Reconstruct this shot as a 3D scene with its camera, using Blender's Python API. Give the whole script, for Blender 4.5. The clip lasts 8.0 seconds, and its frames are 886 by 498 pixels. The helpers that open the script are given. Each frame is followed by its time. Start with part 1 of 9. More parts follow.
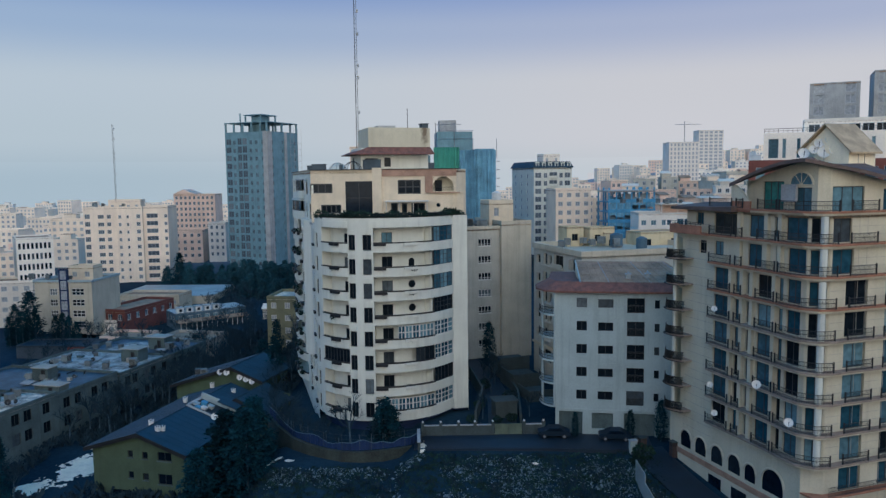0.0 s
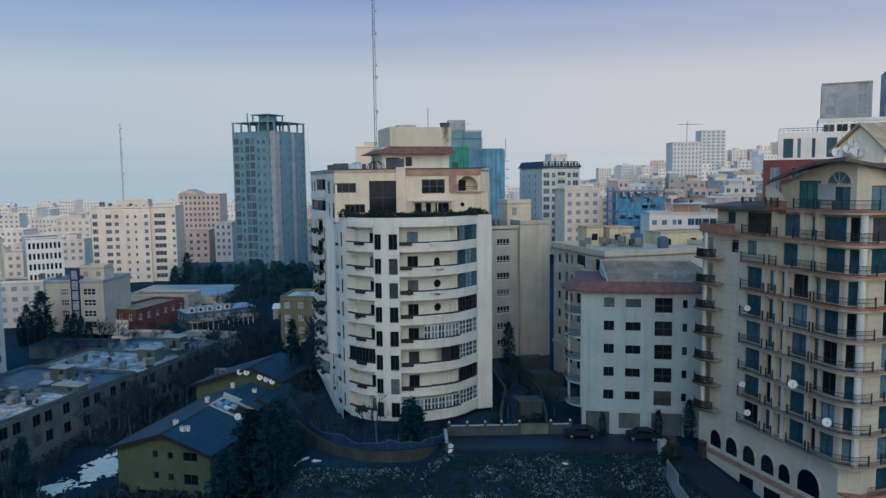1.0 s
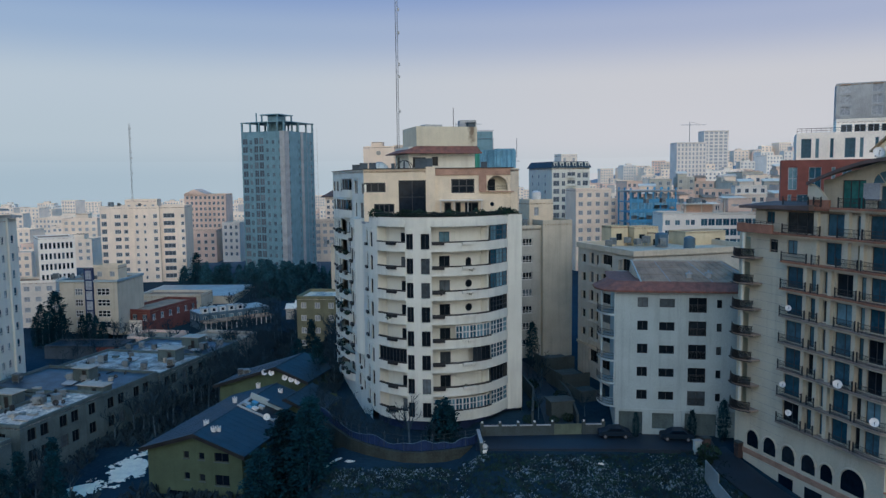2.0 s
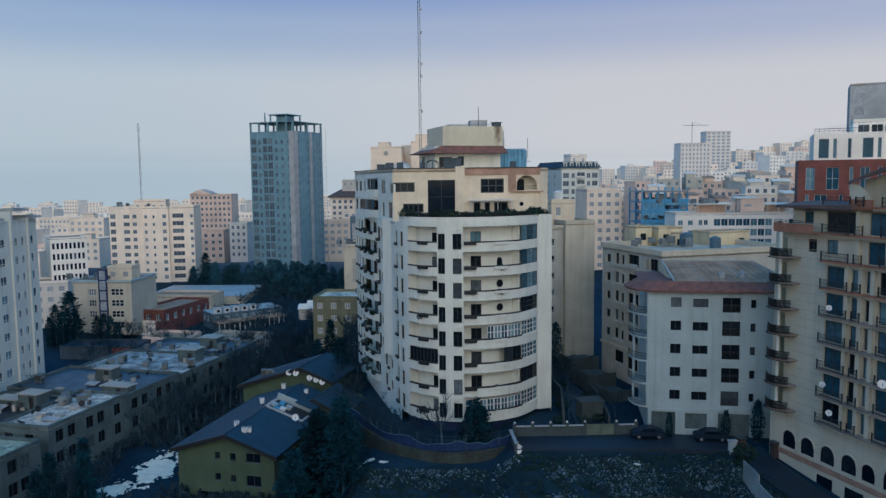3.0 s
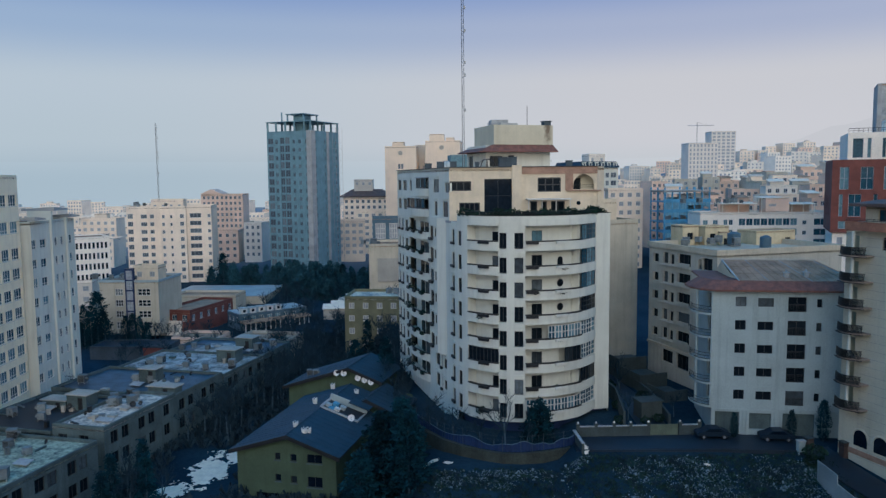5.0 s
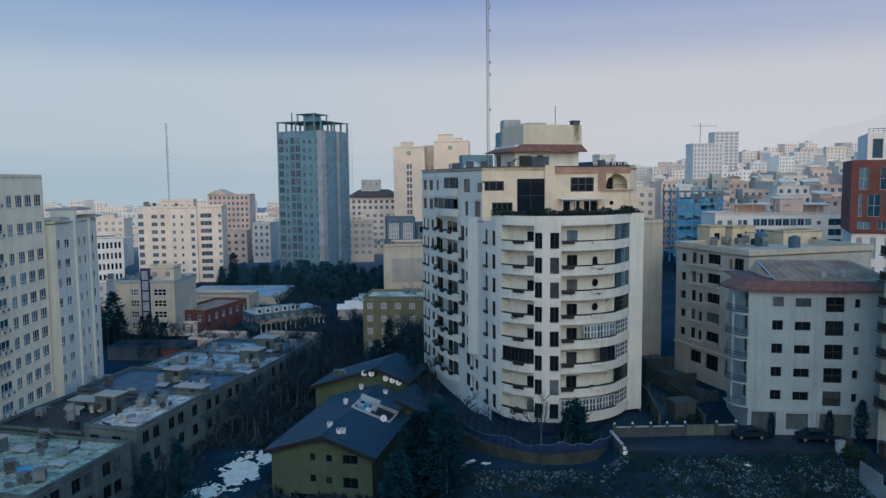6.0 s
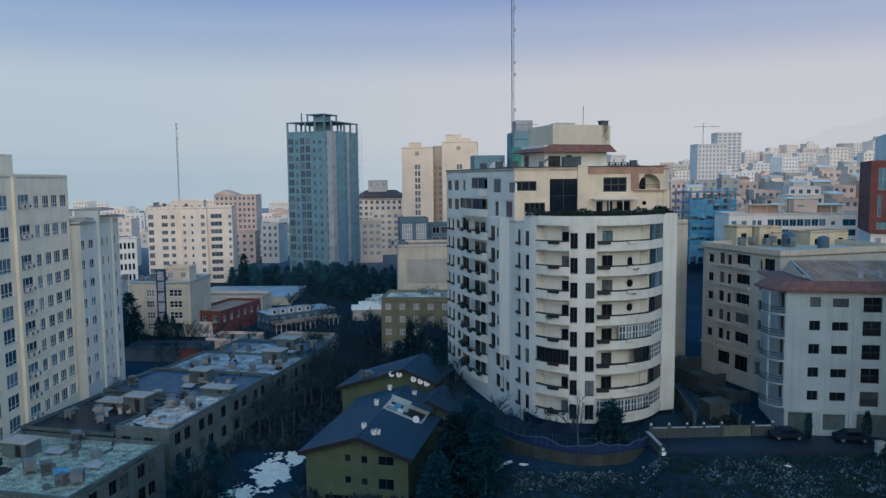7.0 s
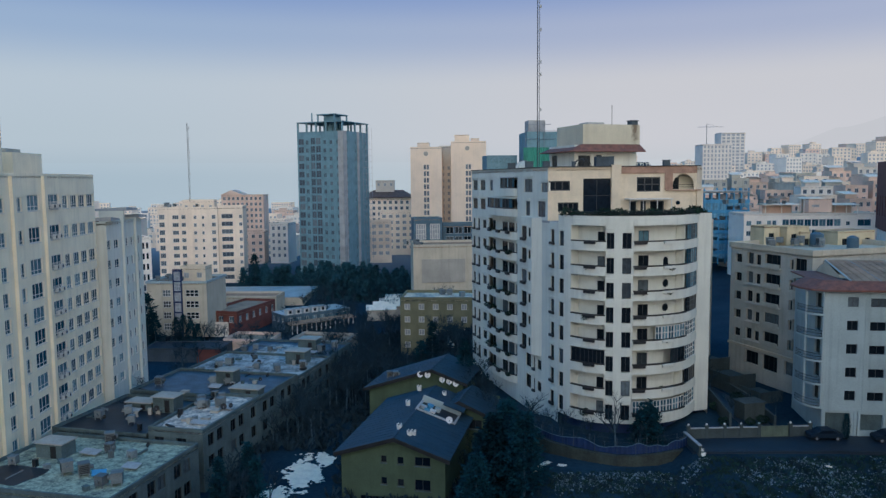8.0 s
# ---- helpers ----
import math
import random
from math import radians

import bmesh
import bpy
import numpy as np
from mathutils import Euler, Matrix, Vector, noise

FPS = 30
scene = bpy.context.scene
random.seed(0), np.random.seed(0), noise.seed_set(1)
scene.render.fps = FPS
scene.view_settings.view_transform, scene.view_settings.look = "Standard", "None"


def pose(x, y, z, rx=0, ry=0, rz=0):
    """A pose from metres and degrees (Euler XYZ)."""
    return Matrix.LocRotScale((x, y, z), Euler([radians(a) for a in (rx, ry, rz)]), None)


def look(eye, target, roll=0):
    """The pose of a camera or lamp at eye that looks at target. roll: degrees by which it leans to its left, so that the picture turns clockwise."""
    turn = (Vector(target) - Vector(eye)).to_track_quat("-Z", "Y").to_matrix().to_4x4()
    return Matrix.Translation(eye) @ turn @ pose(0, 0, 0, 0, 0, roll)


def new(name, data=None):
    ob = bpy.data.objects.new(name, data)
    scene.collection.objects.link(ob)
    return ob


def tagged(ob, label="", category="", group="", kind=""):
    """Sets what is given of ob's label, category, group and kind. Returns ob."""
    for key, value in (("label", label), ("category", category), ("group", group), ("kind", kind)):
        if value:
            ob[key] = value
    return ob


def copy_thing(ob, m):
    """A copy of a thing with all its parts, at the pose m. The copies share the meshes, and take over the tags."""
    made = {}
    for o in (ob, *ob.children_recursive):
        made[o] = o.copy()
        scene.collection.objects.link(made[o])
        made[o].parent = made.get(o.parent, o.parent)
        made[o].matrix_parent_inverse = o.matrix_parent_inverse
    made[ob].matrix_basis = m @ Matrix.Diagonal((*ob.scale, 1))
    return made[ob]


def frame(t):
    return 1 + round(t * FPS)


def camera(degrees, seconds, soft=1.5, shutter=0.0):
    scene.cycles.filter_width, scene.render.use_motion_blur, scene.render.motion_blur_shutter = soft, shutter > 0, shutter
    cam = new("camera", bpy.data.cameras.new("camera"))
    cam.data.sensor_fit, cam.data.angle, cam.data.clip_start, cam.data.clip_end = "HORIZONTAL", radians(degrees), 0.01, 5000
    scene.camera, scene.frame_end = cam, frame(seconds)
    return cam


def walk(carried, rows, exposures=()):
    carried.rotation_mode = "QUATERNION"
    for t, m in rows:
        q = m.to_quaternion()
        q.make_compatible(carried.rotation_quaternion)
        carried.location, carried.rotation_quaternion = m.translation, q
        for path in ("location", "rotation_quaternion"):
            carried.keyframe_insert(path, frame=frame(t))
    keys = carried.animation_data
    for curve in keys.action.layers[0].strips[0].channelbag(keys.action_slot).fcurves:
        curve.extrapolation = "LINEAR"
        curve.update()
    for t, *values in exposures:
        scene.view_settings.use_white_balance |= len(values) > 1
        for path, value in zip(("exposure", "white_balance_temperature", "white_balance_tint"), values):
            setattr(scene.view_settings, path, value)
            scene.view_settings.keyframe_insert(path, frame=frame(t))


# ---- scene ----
cam = camera(61.8, 8.0, soft=1.4)
METRES, EYE, TILT, LEAN, TURN = 37.0, 33.2, 0.0, 0.0, 0.0
ROWS = [
    (0.0, 0.0, 0.0, 0.0, -0.06, -5.46, 0.67),
    (0.5, -0.0419, 0.003, -0.0005, -0.11, -5.46, 0.66),
    (1.0, -0.1016, 0.0069, -0.0011, -0.18, -5.46, 0.66),
    (1.5, -0.1628, 0.0108, -0.002, -0.26, -5.45, 0.64),
    (3.0, -0.3523, 0.024, -0.0044, -0.52, -5.4, 0.6),
    (3.5, -0.4071, 0.0282, -0.005, -0.61, -5.4, 0.59),
    (4.0, -0.4712, 0.0333, -0.0062, -0.69, -5.38, 0.58),
    (4.5, -0.5258, 0.0385, -0.0067, -0.76, -5.39, 0.59),
    (6.0, -0.7264, 0.0553, -0.0089, -0.99, -5.35, 0.55),
    (6.5, -0.7835, 0.0608, -0.0094, -1.07, -5.33, 0.55),
    (7.0, -0.8613, 0.068, -0.0098, -1.16, -5.3, 0.55),
    (7.5, -0.9191, 0.0732, -0.0102, -1.21, -5.29, 0.54),
    (8.0, -0.9967, 0.0802, -0.0106, -1.29, -5.28, 0.54),
]
walk(cam, [(t, pose(0, 0, EYE, TILT, LEAN, TURN) @ pose(METRES * x, METRES * y, METRES * z, 90 + pitch, roll, yaw)) for t, x, y, z, yaw, pitch, roll in ROWS])

# ---- sky and sun: hazy winter daylight ----
SUN_UP, SUN_ROUND = 5.0, 171.0      # degrees: height, and compass turn (0 = +y, clockwise)
world = bpy.data.worlds.new("hazy_sky")
scene.world = world
world.use_nodes = True
wn, wl = world.node_tree.nodes, world.node_tree.links
wn.clear()
sky = wn.new("ShaderNodeTexSky")
sky.sky_type, sky.sun_disc = "NISHITA", False
sky.sun_elevation, sky.sun_rotation = radians(SUN_UP), radians(SUN_ROUND)
sky.air_density, sky.dust_density, sky.ozone_density = 1.2, 4.0, 2.0
sky_dim = wn.new("ShaderNodeMix")
sky_dim.data_type, sky_dim.blend_type = "RGBA", "MULTIPLY"
sky_dim.inputs["Factor"].default_value = 1.0
wl.new(sky.outputs["Color"], sky_dim.inputs["A"])
sky_dim.inputs["B"].default_value = (0.1, 0.1, 0.1, 1)
co = wn.new("ShaderNodeTexCoord")
sep = wn.new("ShaderNodeSeparateXYZ")
wl.new(co.outputs["Generated"], sep.inputs[0])


def haze_ramp(stops):
    r = wn.new("ShaderNodeValToRGB")
    r.color_ramp.interpolation = "EASE"
    for i, (p, c) in enumerate(stops):
        e = r.color_ramp.elements[i] if i < 2 else r.color_ramp.elements.new(p)
        e.position, e.color = p, (*c, 1)
    wl.new(sep.outputs["Z"], r.inputs[0])
    return r


# a fog layer low down, bluer over the plain than over the hills
fog_a = haze_ramp([(0.0, (0.38, 0.49, 0.58)), (0.055, (0.465, 0.56, 0.64)), (0.12, (0.48, 0.57, 0.66)), (0.19, (0.32, 0.44, 0.63)), (0.24, (0.22, 0.34, 0.60)), (0.45, (0.0, 0.30, 0.80)), (1.0, (0.0, 0.285, 0.78))])
fog_b = haze_ramp([(0.0, (0.53, 0.58, 0.63)), (0.055, (0.60, 0.61, 0.66)), (0.12, (0.59, 0.60, 0.65)), (0.19, (0.39, 0.45, 0.62)), (0.24, (0.26, 0.35, 0.60)), (0.45, (0.0, 0.30, 0.80)), (1.0, (0.0, 0.285, 0.78))])
side = wn.new("ShaderNodeMapRange")
side.inputs["From Min"].default_value, side.inputs["From Max"].default_value = -0.5, 0.35
side.interpolation_type = "SMOOTHSTEP"
wl.new(sep.outputs["X"], side.inputs["Value"])
fog = wn.new("ShaderNodeMix")
fog.data_type = "RGBA"
wl.new(side.outputs[0], fog.inputs["Factor"])
wl.new(fog_a.outputs[0], fog.inputs["A"])
wl.new(fog_b.outputs[0], fog.inputs["B"])
both = wn.new("ShaderNodeMix")
both.data_type = "RGBA"
both.inputs["Factor"].default_value = 0.97
wl.new(sky_dim.outputs["Result"], both.inputs["A"])
wl.new(fog.outputs["Result"], both.inputs["B"])
bg = wn.new("ShaderNodeBackground")
bg.inputs["Strength"].default_value = 1.0
wl.new(both.outputs["Result"], bg.inputs["Color"])
wout = wn.new("ShaderNodeOutputWorld")
wl.new(bg.outputs[0], wout.inputs["Surface"])

sun_data = bpy.data.lights.new("sun", "SUN")
sun_data.energy, sun_data.angle, sun_data.color = 2.7, radians(104), (1.0, 0.93, 0.76)
sun = new("sun", sun_data)
a, e = radians(SUN_ROUND), radians(SUN_UP)
toward = Vector((math.sin(a) * math.cos(e), math.cos(a) * math.cos(e), math.sin(e)))
sun.matrix_world = look(toward * 300, (0, 0, 0))


# ---- materials ----
def rgb(c):
    return (*c, 1.0)


MATS = {}


def surface(name, colour, rough=0.8, grain=6.0, stain=0.35, vary=0.16, bump=0.15, metal=0.0, streak=0.0, second=None, tint=0.0, gloss=0.5):
    """A painted, cast or natural surface: fine grain, larger stains, streaks that run down, fine relief."""
    m = bpy.data.materials.new(name)
    m.use_nodes = True
    n, l = m.node_tree.nodes, m.node_tree.links
    p = n["Principled BSDF"]
    fine = n.new("ShaderNodeTexNoise")
    fine.inputs["Scale"].default_value, fine.inputs["Detail"].default_value = grain, 6
    big = n.new("ShaderNodeTexNoise")
    big.inputs["Scale"].default_value, big.inputs["Detail"].default_value = stain, 5
    geo = n.new("ShaderNodeNewGeometry")
    l.new(geo.outputs["Position"], fine.inputs["Vector"])
    l.new(geo.outputs["Position"], big.inputs["Vector"])
    total = n.new("ShaderNodeMath")
    total.operation = "MULTIPLY_ADD"
    total.inputs[1].default_value = 0.45
    l.new(fine.outputs["Fac"], total.inputs[0])
    half = n.new("ShaderNodeMath")
    half.operation = "MULTIPLY"
    half.inputs[1].default_value = 0.55
    l.new(big.outputs["Fac"], half.inputs[0])
    l.new(half.outputs[0], total.inputs[2])
    ramp = n.new("ShaderNodeValToRGB")
    dark = [c * (1 - vary * 1.6) for c in colour] if second is None else list(second)
    lite = [min(1.0, c * (1 + vary * 0.7)) for c in colour]
    ramp.color_ramp.elements[0].position, ramp.color_ramp.elements[0].color = 0.34, rgb(dark)
    ramp.color_ramp.elements[1].position, ramp.color_ramp.elements[1].color = 0.62, rgb(lite)
    l.new(total.outputs[0], ramp.inputs[0])
    last = ramp.outputs[0]
    if streak:
        mp = n.new("ShaderNodeMapping")
        mp.inputs["Scale"].default_value = (1.3, 1.3, 0.09)
        l.new(geo.outputs["Position"], mp.inputs[0])
        st = n.new("ShaderNodeTexNoise")
        st.inputs["Scale"].default_value, st.inputs["Detail"].default_value = 1.0, 4
        l.new(mp.outputs[0], st.inputs["Vector"])
        sr = n.new("ShaderNodeMapRange")
        sr.inputs["From Min"].default_value, sr.inputs["From Max"].default_value = 0.5, 0.75
        sr.inputs["To Min"].default_value, sr.inputs["To Max"].default_value = 0.0, streak
        l.new(st.outputs["Fac"], sr.inputs["Value"])
        mx = n.new("ShaderNodeMix")
        mx.data_type = "RGBA"
        l.new(sr.outputs[0], mx.inputs["Factor"])
        l.new(last, mx.inputs["A"])
        mx.inputs["B"].default_value = rgb([c * 0.42 for c in colour])
        last = mx.outputs["Result"]
    if tint:
        oi = n.new("ShaderNodeObjectInfo")
        hs = n.new("ShaderNodeHueSaturation")
        mr = n.new("ShaderNodeMapRange")
        mr.inputs["To Min"].default_value, mr.inputs["To Max"].default_value = 1 - tint, 1 + tint
        l.new(oi.outputs["Random"], mr.inputs["Value"])
        l.new(mr.outputs[0], hs.inputs["Value"])
        l.new(last, hs.inputs["Color"])
        last = hs.outputs[0]
    l.new(last, p.inputs["Base Color"])
    p.inputs["Roughness"].default_value, p.inputs["Metallic"].default_value = rough, metal
    p.inputs["Specular IOR Level"].default_value = gloss
    if bump:
        b = n.new("ShaderNodeBump")
        b.inputs["Strength"].default_value, b.inputs["Distance"].default_value = bump, 0.05
        l.new(fine.outputs["Fac"], b.inputs["Height"])
        l.new(b.outputs[0], p.inputs["Normal"])
    MATS[name] = m
    return m


def glazing(name, dark, pale, pale_share=0.25, rough=0.08):
    """A pane before an unlit room: most are dark, some have a pale curtain close behind."""
    m = bpy.data.materials.new(name)
    m.use_nodes = True
    n, l = m.node_tree.nodes, m.node_tree.links
    p = n["Principled BSDF"]
    oi = n.new("ShaderNodeObjectInfo")
    r = n.new("ShaderNodeValToRGB")
    r.color_ramp.elements[0].position, r.color_ramp.elements[0].color = 1 - pale_share - 0.15, rgb(dark)
    r.color_ramp.elements[1].position, r.color_ramp.elements[1].color = 1.0, rgb(pale)
    l.new(oi.outputs["Random"], r.inputs[0])
    geo = n.new("ShaderNodeNewGeometry")
    w = n.new("ShaderNodeTexNoise")
    w.inputs["Scale"].default_value = 1.7
    l.new(geo.outputs["Position"], w.inputs["Vector"])
    mx = n.new("ShaderNodeMix")
    mx.data_type, mx.blend_type = "RGBA", "MULTIPLY"
    mx.inputs["Factor"].default_value = 0.7
    l.new(r.outputs[0], mx.inputs["A"])
    l.new(w.outputs["Fac"], mx.inputs["B"])
    l.new(mx.outputs["Result"], p.inputs["Base Color"])
    p.inputs["Roughness"].default_value = rough
    p.inputs["IOR"].default_value = 1.5
    p.inputs["Specular IOR Level"].default_value = 0.15
    MATS[name] = m
    return m


WHITE = surface("white_render", (0.668, 0.655, 0.566), 0.85, 9, 0.25, 0.07, 0.1, streak=0.28)
WARM = surface("cream_stone_cladding", (0.715, 0.580, 0.415), 0.75, 7, 0.6, 0.1, 0.15, streak=0.16)
RENDER = surface("cream_render", (0.56, 0.48, 0.36), 0.85, 7, 0.3, 0.12, 0.1, streak=0.3)
PALECREAM = surface("pale_cream_stone", (0.585, 0.520, 0.385), 0.8, 7, 0.3, 0.1, 0.12, streak=0.2)
GREYWHITE = surface("grey_white_render", (0.375, 0.440, 0.430), 0.85, 6, 0.3, 0.1, 0.12, streak=0.35)
GREIGE = surface("grey_beige_render", (0.42, 0.38, 0.32), 0.85, 6, 0.3, 0.14, 0.1, streak=0.3)
# mustard wall and slate roof carry low bluish shade in their base colour
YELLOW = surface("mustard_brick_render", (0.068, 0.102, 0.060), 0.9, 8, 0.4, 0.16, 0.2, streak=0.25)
PINKSTONE = surface("pink_brown_stone", (0.38, 0.22, 0.15), 0.7, 8, 0.8, 0.25, 0.2)
TERRA = surface("terracotta_band", (0.40, 0.17, 0.10), 0.75, 10, 0.7, 0.3, 0.3, streak=0.35)
REDROOF = surface("red_clay_roof", (0.21, 0.08, 0.055), 0.8, 9, 1.6, 0.35, 0.5, second=(0.10, 0.055, 0.045), streak=0.5)
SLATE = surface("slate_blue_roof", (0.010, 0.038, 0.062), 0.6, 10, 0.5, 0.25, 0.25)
GREYROOF = surface("weathered_grey_roof", (0.38, 0.235, 0.145), 0.8, 6, 0.45, 0.3, 0.3, streak=0.2)
TAR = surface("black_tar_roof", (0.010, 0.018, 0.028), 0.45, 5, 0.4, 0.35, 0.3)
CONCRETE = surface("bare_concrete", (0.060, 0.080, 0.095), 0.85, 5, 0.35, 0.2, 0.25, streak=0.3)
# teal-blue tint puts the haze over distant concrete into its colour
TOWERCONC = surface("blue_grey_concrete", (0.155, 0.275, 0.315), 0.85, 5, 0.35, 0.16, 0.2, streak=0.25)
PALECONC = surface("pale_concrete", (0.38, 0.38, 0.37), 0.85, 5, 0.35, 0.18, 0.2, streak=0.3)
# far paints run paler than near ones: distance haze is in the colour
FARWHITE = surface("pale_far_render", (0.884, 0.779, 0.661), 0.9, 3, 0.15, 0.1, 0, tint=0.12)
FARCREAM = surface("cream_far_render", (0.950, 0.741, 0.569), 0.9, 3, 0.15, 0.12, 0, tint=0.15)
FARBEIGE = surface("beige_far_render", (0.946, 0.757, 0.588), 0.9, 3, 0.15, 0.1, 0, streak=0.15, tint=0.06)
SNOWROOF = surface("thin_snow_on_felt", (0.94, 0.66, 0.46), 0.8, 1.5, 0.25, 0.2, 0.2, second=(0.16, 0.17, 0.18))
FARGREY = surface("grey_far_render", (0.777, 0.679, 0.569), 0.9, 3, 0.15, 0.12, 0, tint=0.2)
# for the far towers, haze mixed into the render colour
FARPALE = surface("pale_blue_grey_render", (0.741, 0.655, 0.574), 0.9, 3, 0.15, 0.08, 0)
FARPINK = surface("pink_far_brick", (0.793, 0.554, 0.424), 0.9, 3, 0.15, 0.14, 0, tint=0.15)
BRICKRED = surface("red_brick", (0.19, 0.060, 0.046), 0.85, 9, 0.5, 0.22, 0.2)
BLUESHEET = surface("blue_netting", (0.15, 0.34, 0.45), 0.8, 4, 0.2, 0.3, 0.3, streak=0.6)
GREENSHEET = surface("green_netting", (0.05, 0.29, 0.21), 0.8, 4, 0.2, 0.25, 0.3, streak=0.4)
BLUESTEEL = surface("blue_painted_steel", (0.07, 0.30, 0.48), 0.5, 8, 0.5, 0.2, 0.1)
STEEL = surface("galvanised_steel", (0.35, 0.36, 0.37), 0.45, 12, 0.6, 0.2, 0.1, metal=0.8)
DARKMETAL = surface("dark_painted_metal", (0.025, 0.026, 0.028), 0.5, 14, 0.8, 0.25, 0.1, metal=0.3)
TEALSHEET = surface("pale_blue_roof_sheet", (0.42, 0.45, 0.43), 0.4, 6, 0.3, 0.2, 0.1, metal=0.2)
FRAME = surface("dark_window_frame", (0.03, 0.032, 0.035), 0.5, 20, 1, 0.2, 0)
FRAMEW = surface("white_window_frame", (0.62, 0.58, 0.52), 0.5, 20, 1, 0.1, 0)
FRAMEF = surface("grey_window_frame", (0.42, 0.44, 0.46), 0.6, 20, 1, 0.1, 0)
DISH = surface("white_dish_enamel", (0.72, 0.68, 0.62), 0.4, 8, 1.0, 0.12, 0)
# asphalt and earth are navy: the low blue shade is put into their colour
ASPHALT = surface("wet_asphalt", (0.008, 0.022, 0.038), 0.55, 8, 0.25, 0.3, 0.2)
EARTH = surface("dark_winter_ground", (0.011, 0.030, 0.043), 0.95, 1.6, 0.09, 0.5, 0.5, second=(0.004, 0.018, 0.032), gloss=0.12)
RUBBLE = surface("rubble_stone", (0.26, 0.36, 0.40), 0.9, 6, 1.0, 0.3, 0.3, tint=0.35, gloss=0.12)
GATE = surface("grey_green_gate_paint", (0.11, 0.14, 0.10), 0.6, 10, 0.6, 0.25, 0.1, streak=0.3)
# streaks are stains; the deep tone is shade painted in
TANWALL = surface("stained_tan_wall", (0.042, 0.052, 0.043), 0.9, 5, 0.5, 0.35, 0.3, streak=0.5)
SNOW = surface("old_snow", (0.95, 0.76, 0.58), 0.7, 3, 0.8, 0.12, 0.4)
FENCEBLUE = surface("dark_blue_fence_sheet", (0.005, 0.026, 0.090), 0.6, 6, 0.5, 0.25, 0.1)
# both wall colours are darkened and blued to stand in for street-level shade
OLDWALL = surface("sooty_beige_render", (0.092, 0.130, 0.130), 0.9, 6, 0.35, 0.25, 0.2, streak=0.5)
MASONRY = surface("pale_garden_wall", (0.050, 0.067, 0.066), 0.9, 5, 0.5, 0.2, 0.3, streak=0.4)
# blue in bark and twigs stands in for cold shade in the gardens
BARK = surface("grey_brown_bark", (0.064, 0.106, 0.135), 0.9, 12, 1.0, 0.3, 0.2, gloss=0.12)
TWIG = surface("brown_twigs", (0.025, 0.049, 0.064), 0.95, 8, 0.6, 0.3, 0, gloss=0.12)
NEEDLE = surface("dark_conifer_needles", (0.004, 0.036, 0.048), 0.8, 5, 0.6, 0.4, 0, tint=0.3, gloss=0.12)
SHRUB = surface("evergreen_shrub_leaves", (0.020, 0.046, 0.032), 0.8, 6, 0.6, 0.4, 0, tint=0.3, gloss=0.12)
OCHRE = surface("ochre_render", (0.204, 0.189, 0.111), 0.9, 7, 0.4, 0.18, 0.2, streak=0.3)
TEALCLAD = surface("dull_teal_cladding", (0.07, 0.13, 0.17), 0.6, 6, 0.4, 0.2, 0.1)
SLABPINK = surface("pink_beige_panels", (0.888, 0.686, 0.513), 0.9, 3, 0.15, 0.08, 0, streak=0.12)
BEIGE = surface("sandy_beige_render", (0.49, 0.455, 0.38), 0.85, 6, 0.3, 0.14, 0.1, streak=0.3)
WESTCREAM = surface("pale_cream_render", (0.930, 0.790, 0.570), 0.85, 7, 0.3, 0.08, 0.1, streak=0.2)
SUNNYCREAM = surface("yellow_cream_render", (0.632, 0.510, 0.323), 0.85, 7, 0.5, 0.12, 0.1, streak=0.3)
PINKBAND = surface("weathered_pink_stone", (0.33, 0.25, 0.20), 0.8, 8, 0.6, 0.25, 0.2, streak=0.5)
ROOFBROWN = surface("brown_roof_tiles", (0.13, 0.085, 0.07), 0.8, 8, 0.6, 0.25, 0.2)
SANDTILE = surface("sandy_roof_tiles", (0.50, 0.36, 0.22), 0.8, 9, 0.8, 0.25, 0.3, streak=0.3)
PANE = glazing("window_glass", (0.014, 0.022, 0.030), (0.20, 0.24, 0.26), 0.18)
DARKPANE = glazing("dark_window_glass", (0.006, 0.015, 0.028), (0.03, 0.04, 0.05), 0.2)
# all pale, not curtained: haze is painted into the far panes
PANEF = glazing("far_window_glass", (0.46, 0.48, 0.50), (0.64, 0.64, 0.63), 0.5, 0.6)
# blue glass with reflected sky painted in as a lighter base
PANEB = glazing("blue_glass", (0.03, 0.11, 0.16), (0.24, 0.42, 0.48), 0.5, 0.06)


# ---- building blocks ----
def quad(bm, pts, mi=0):
    f = bm.faces.new([bm.verts.new(p) for p in pts])
    f.material_index = mi
    return f


def box(bm, x0, x1, y0, y1, z0, z1, mi=0):
    v = [bm.verts.new(p) for p in ((x0, y0, z0), (x1, y0, z0), (x1, y1, z0), (x0, y1, z0), (x0, y0, z1), (x1, y0, z1), (x1, y1, z1), (x0, y1, z1))]
    for i in ((3, 2, 1, 0), (4, 5, 6, 7), (0, 1, 5, 4), (1, 2, 6, 5), (2, 3, 7, 6), (3, 0, 4, 7)):
        bm.faces.new([v[j] for j in i]).material_index = mi


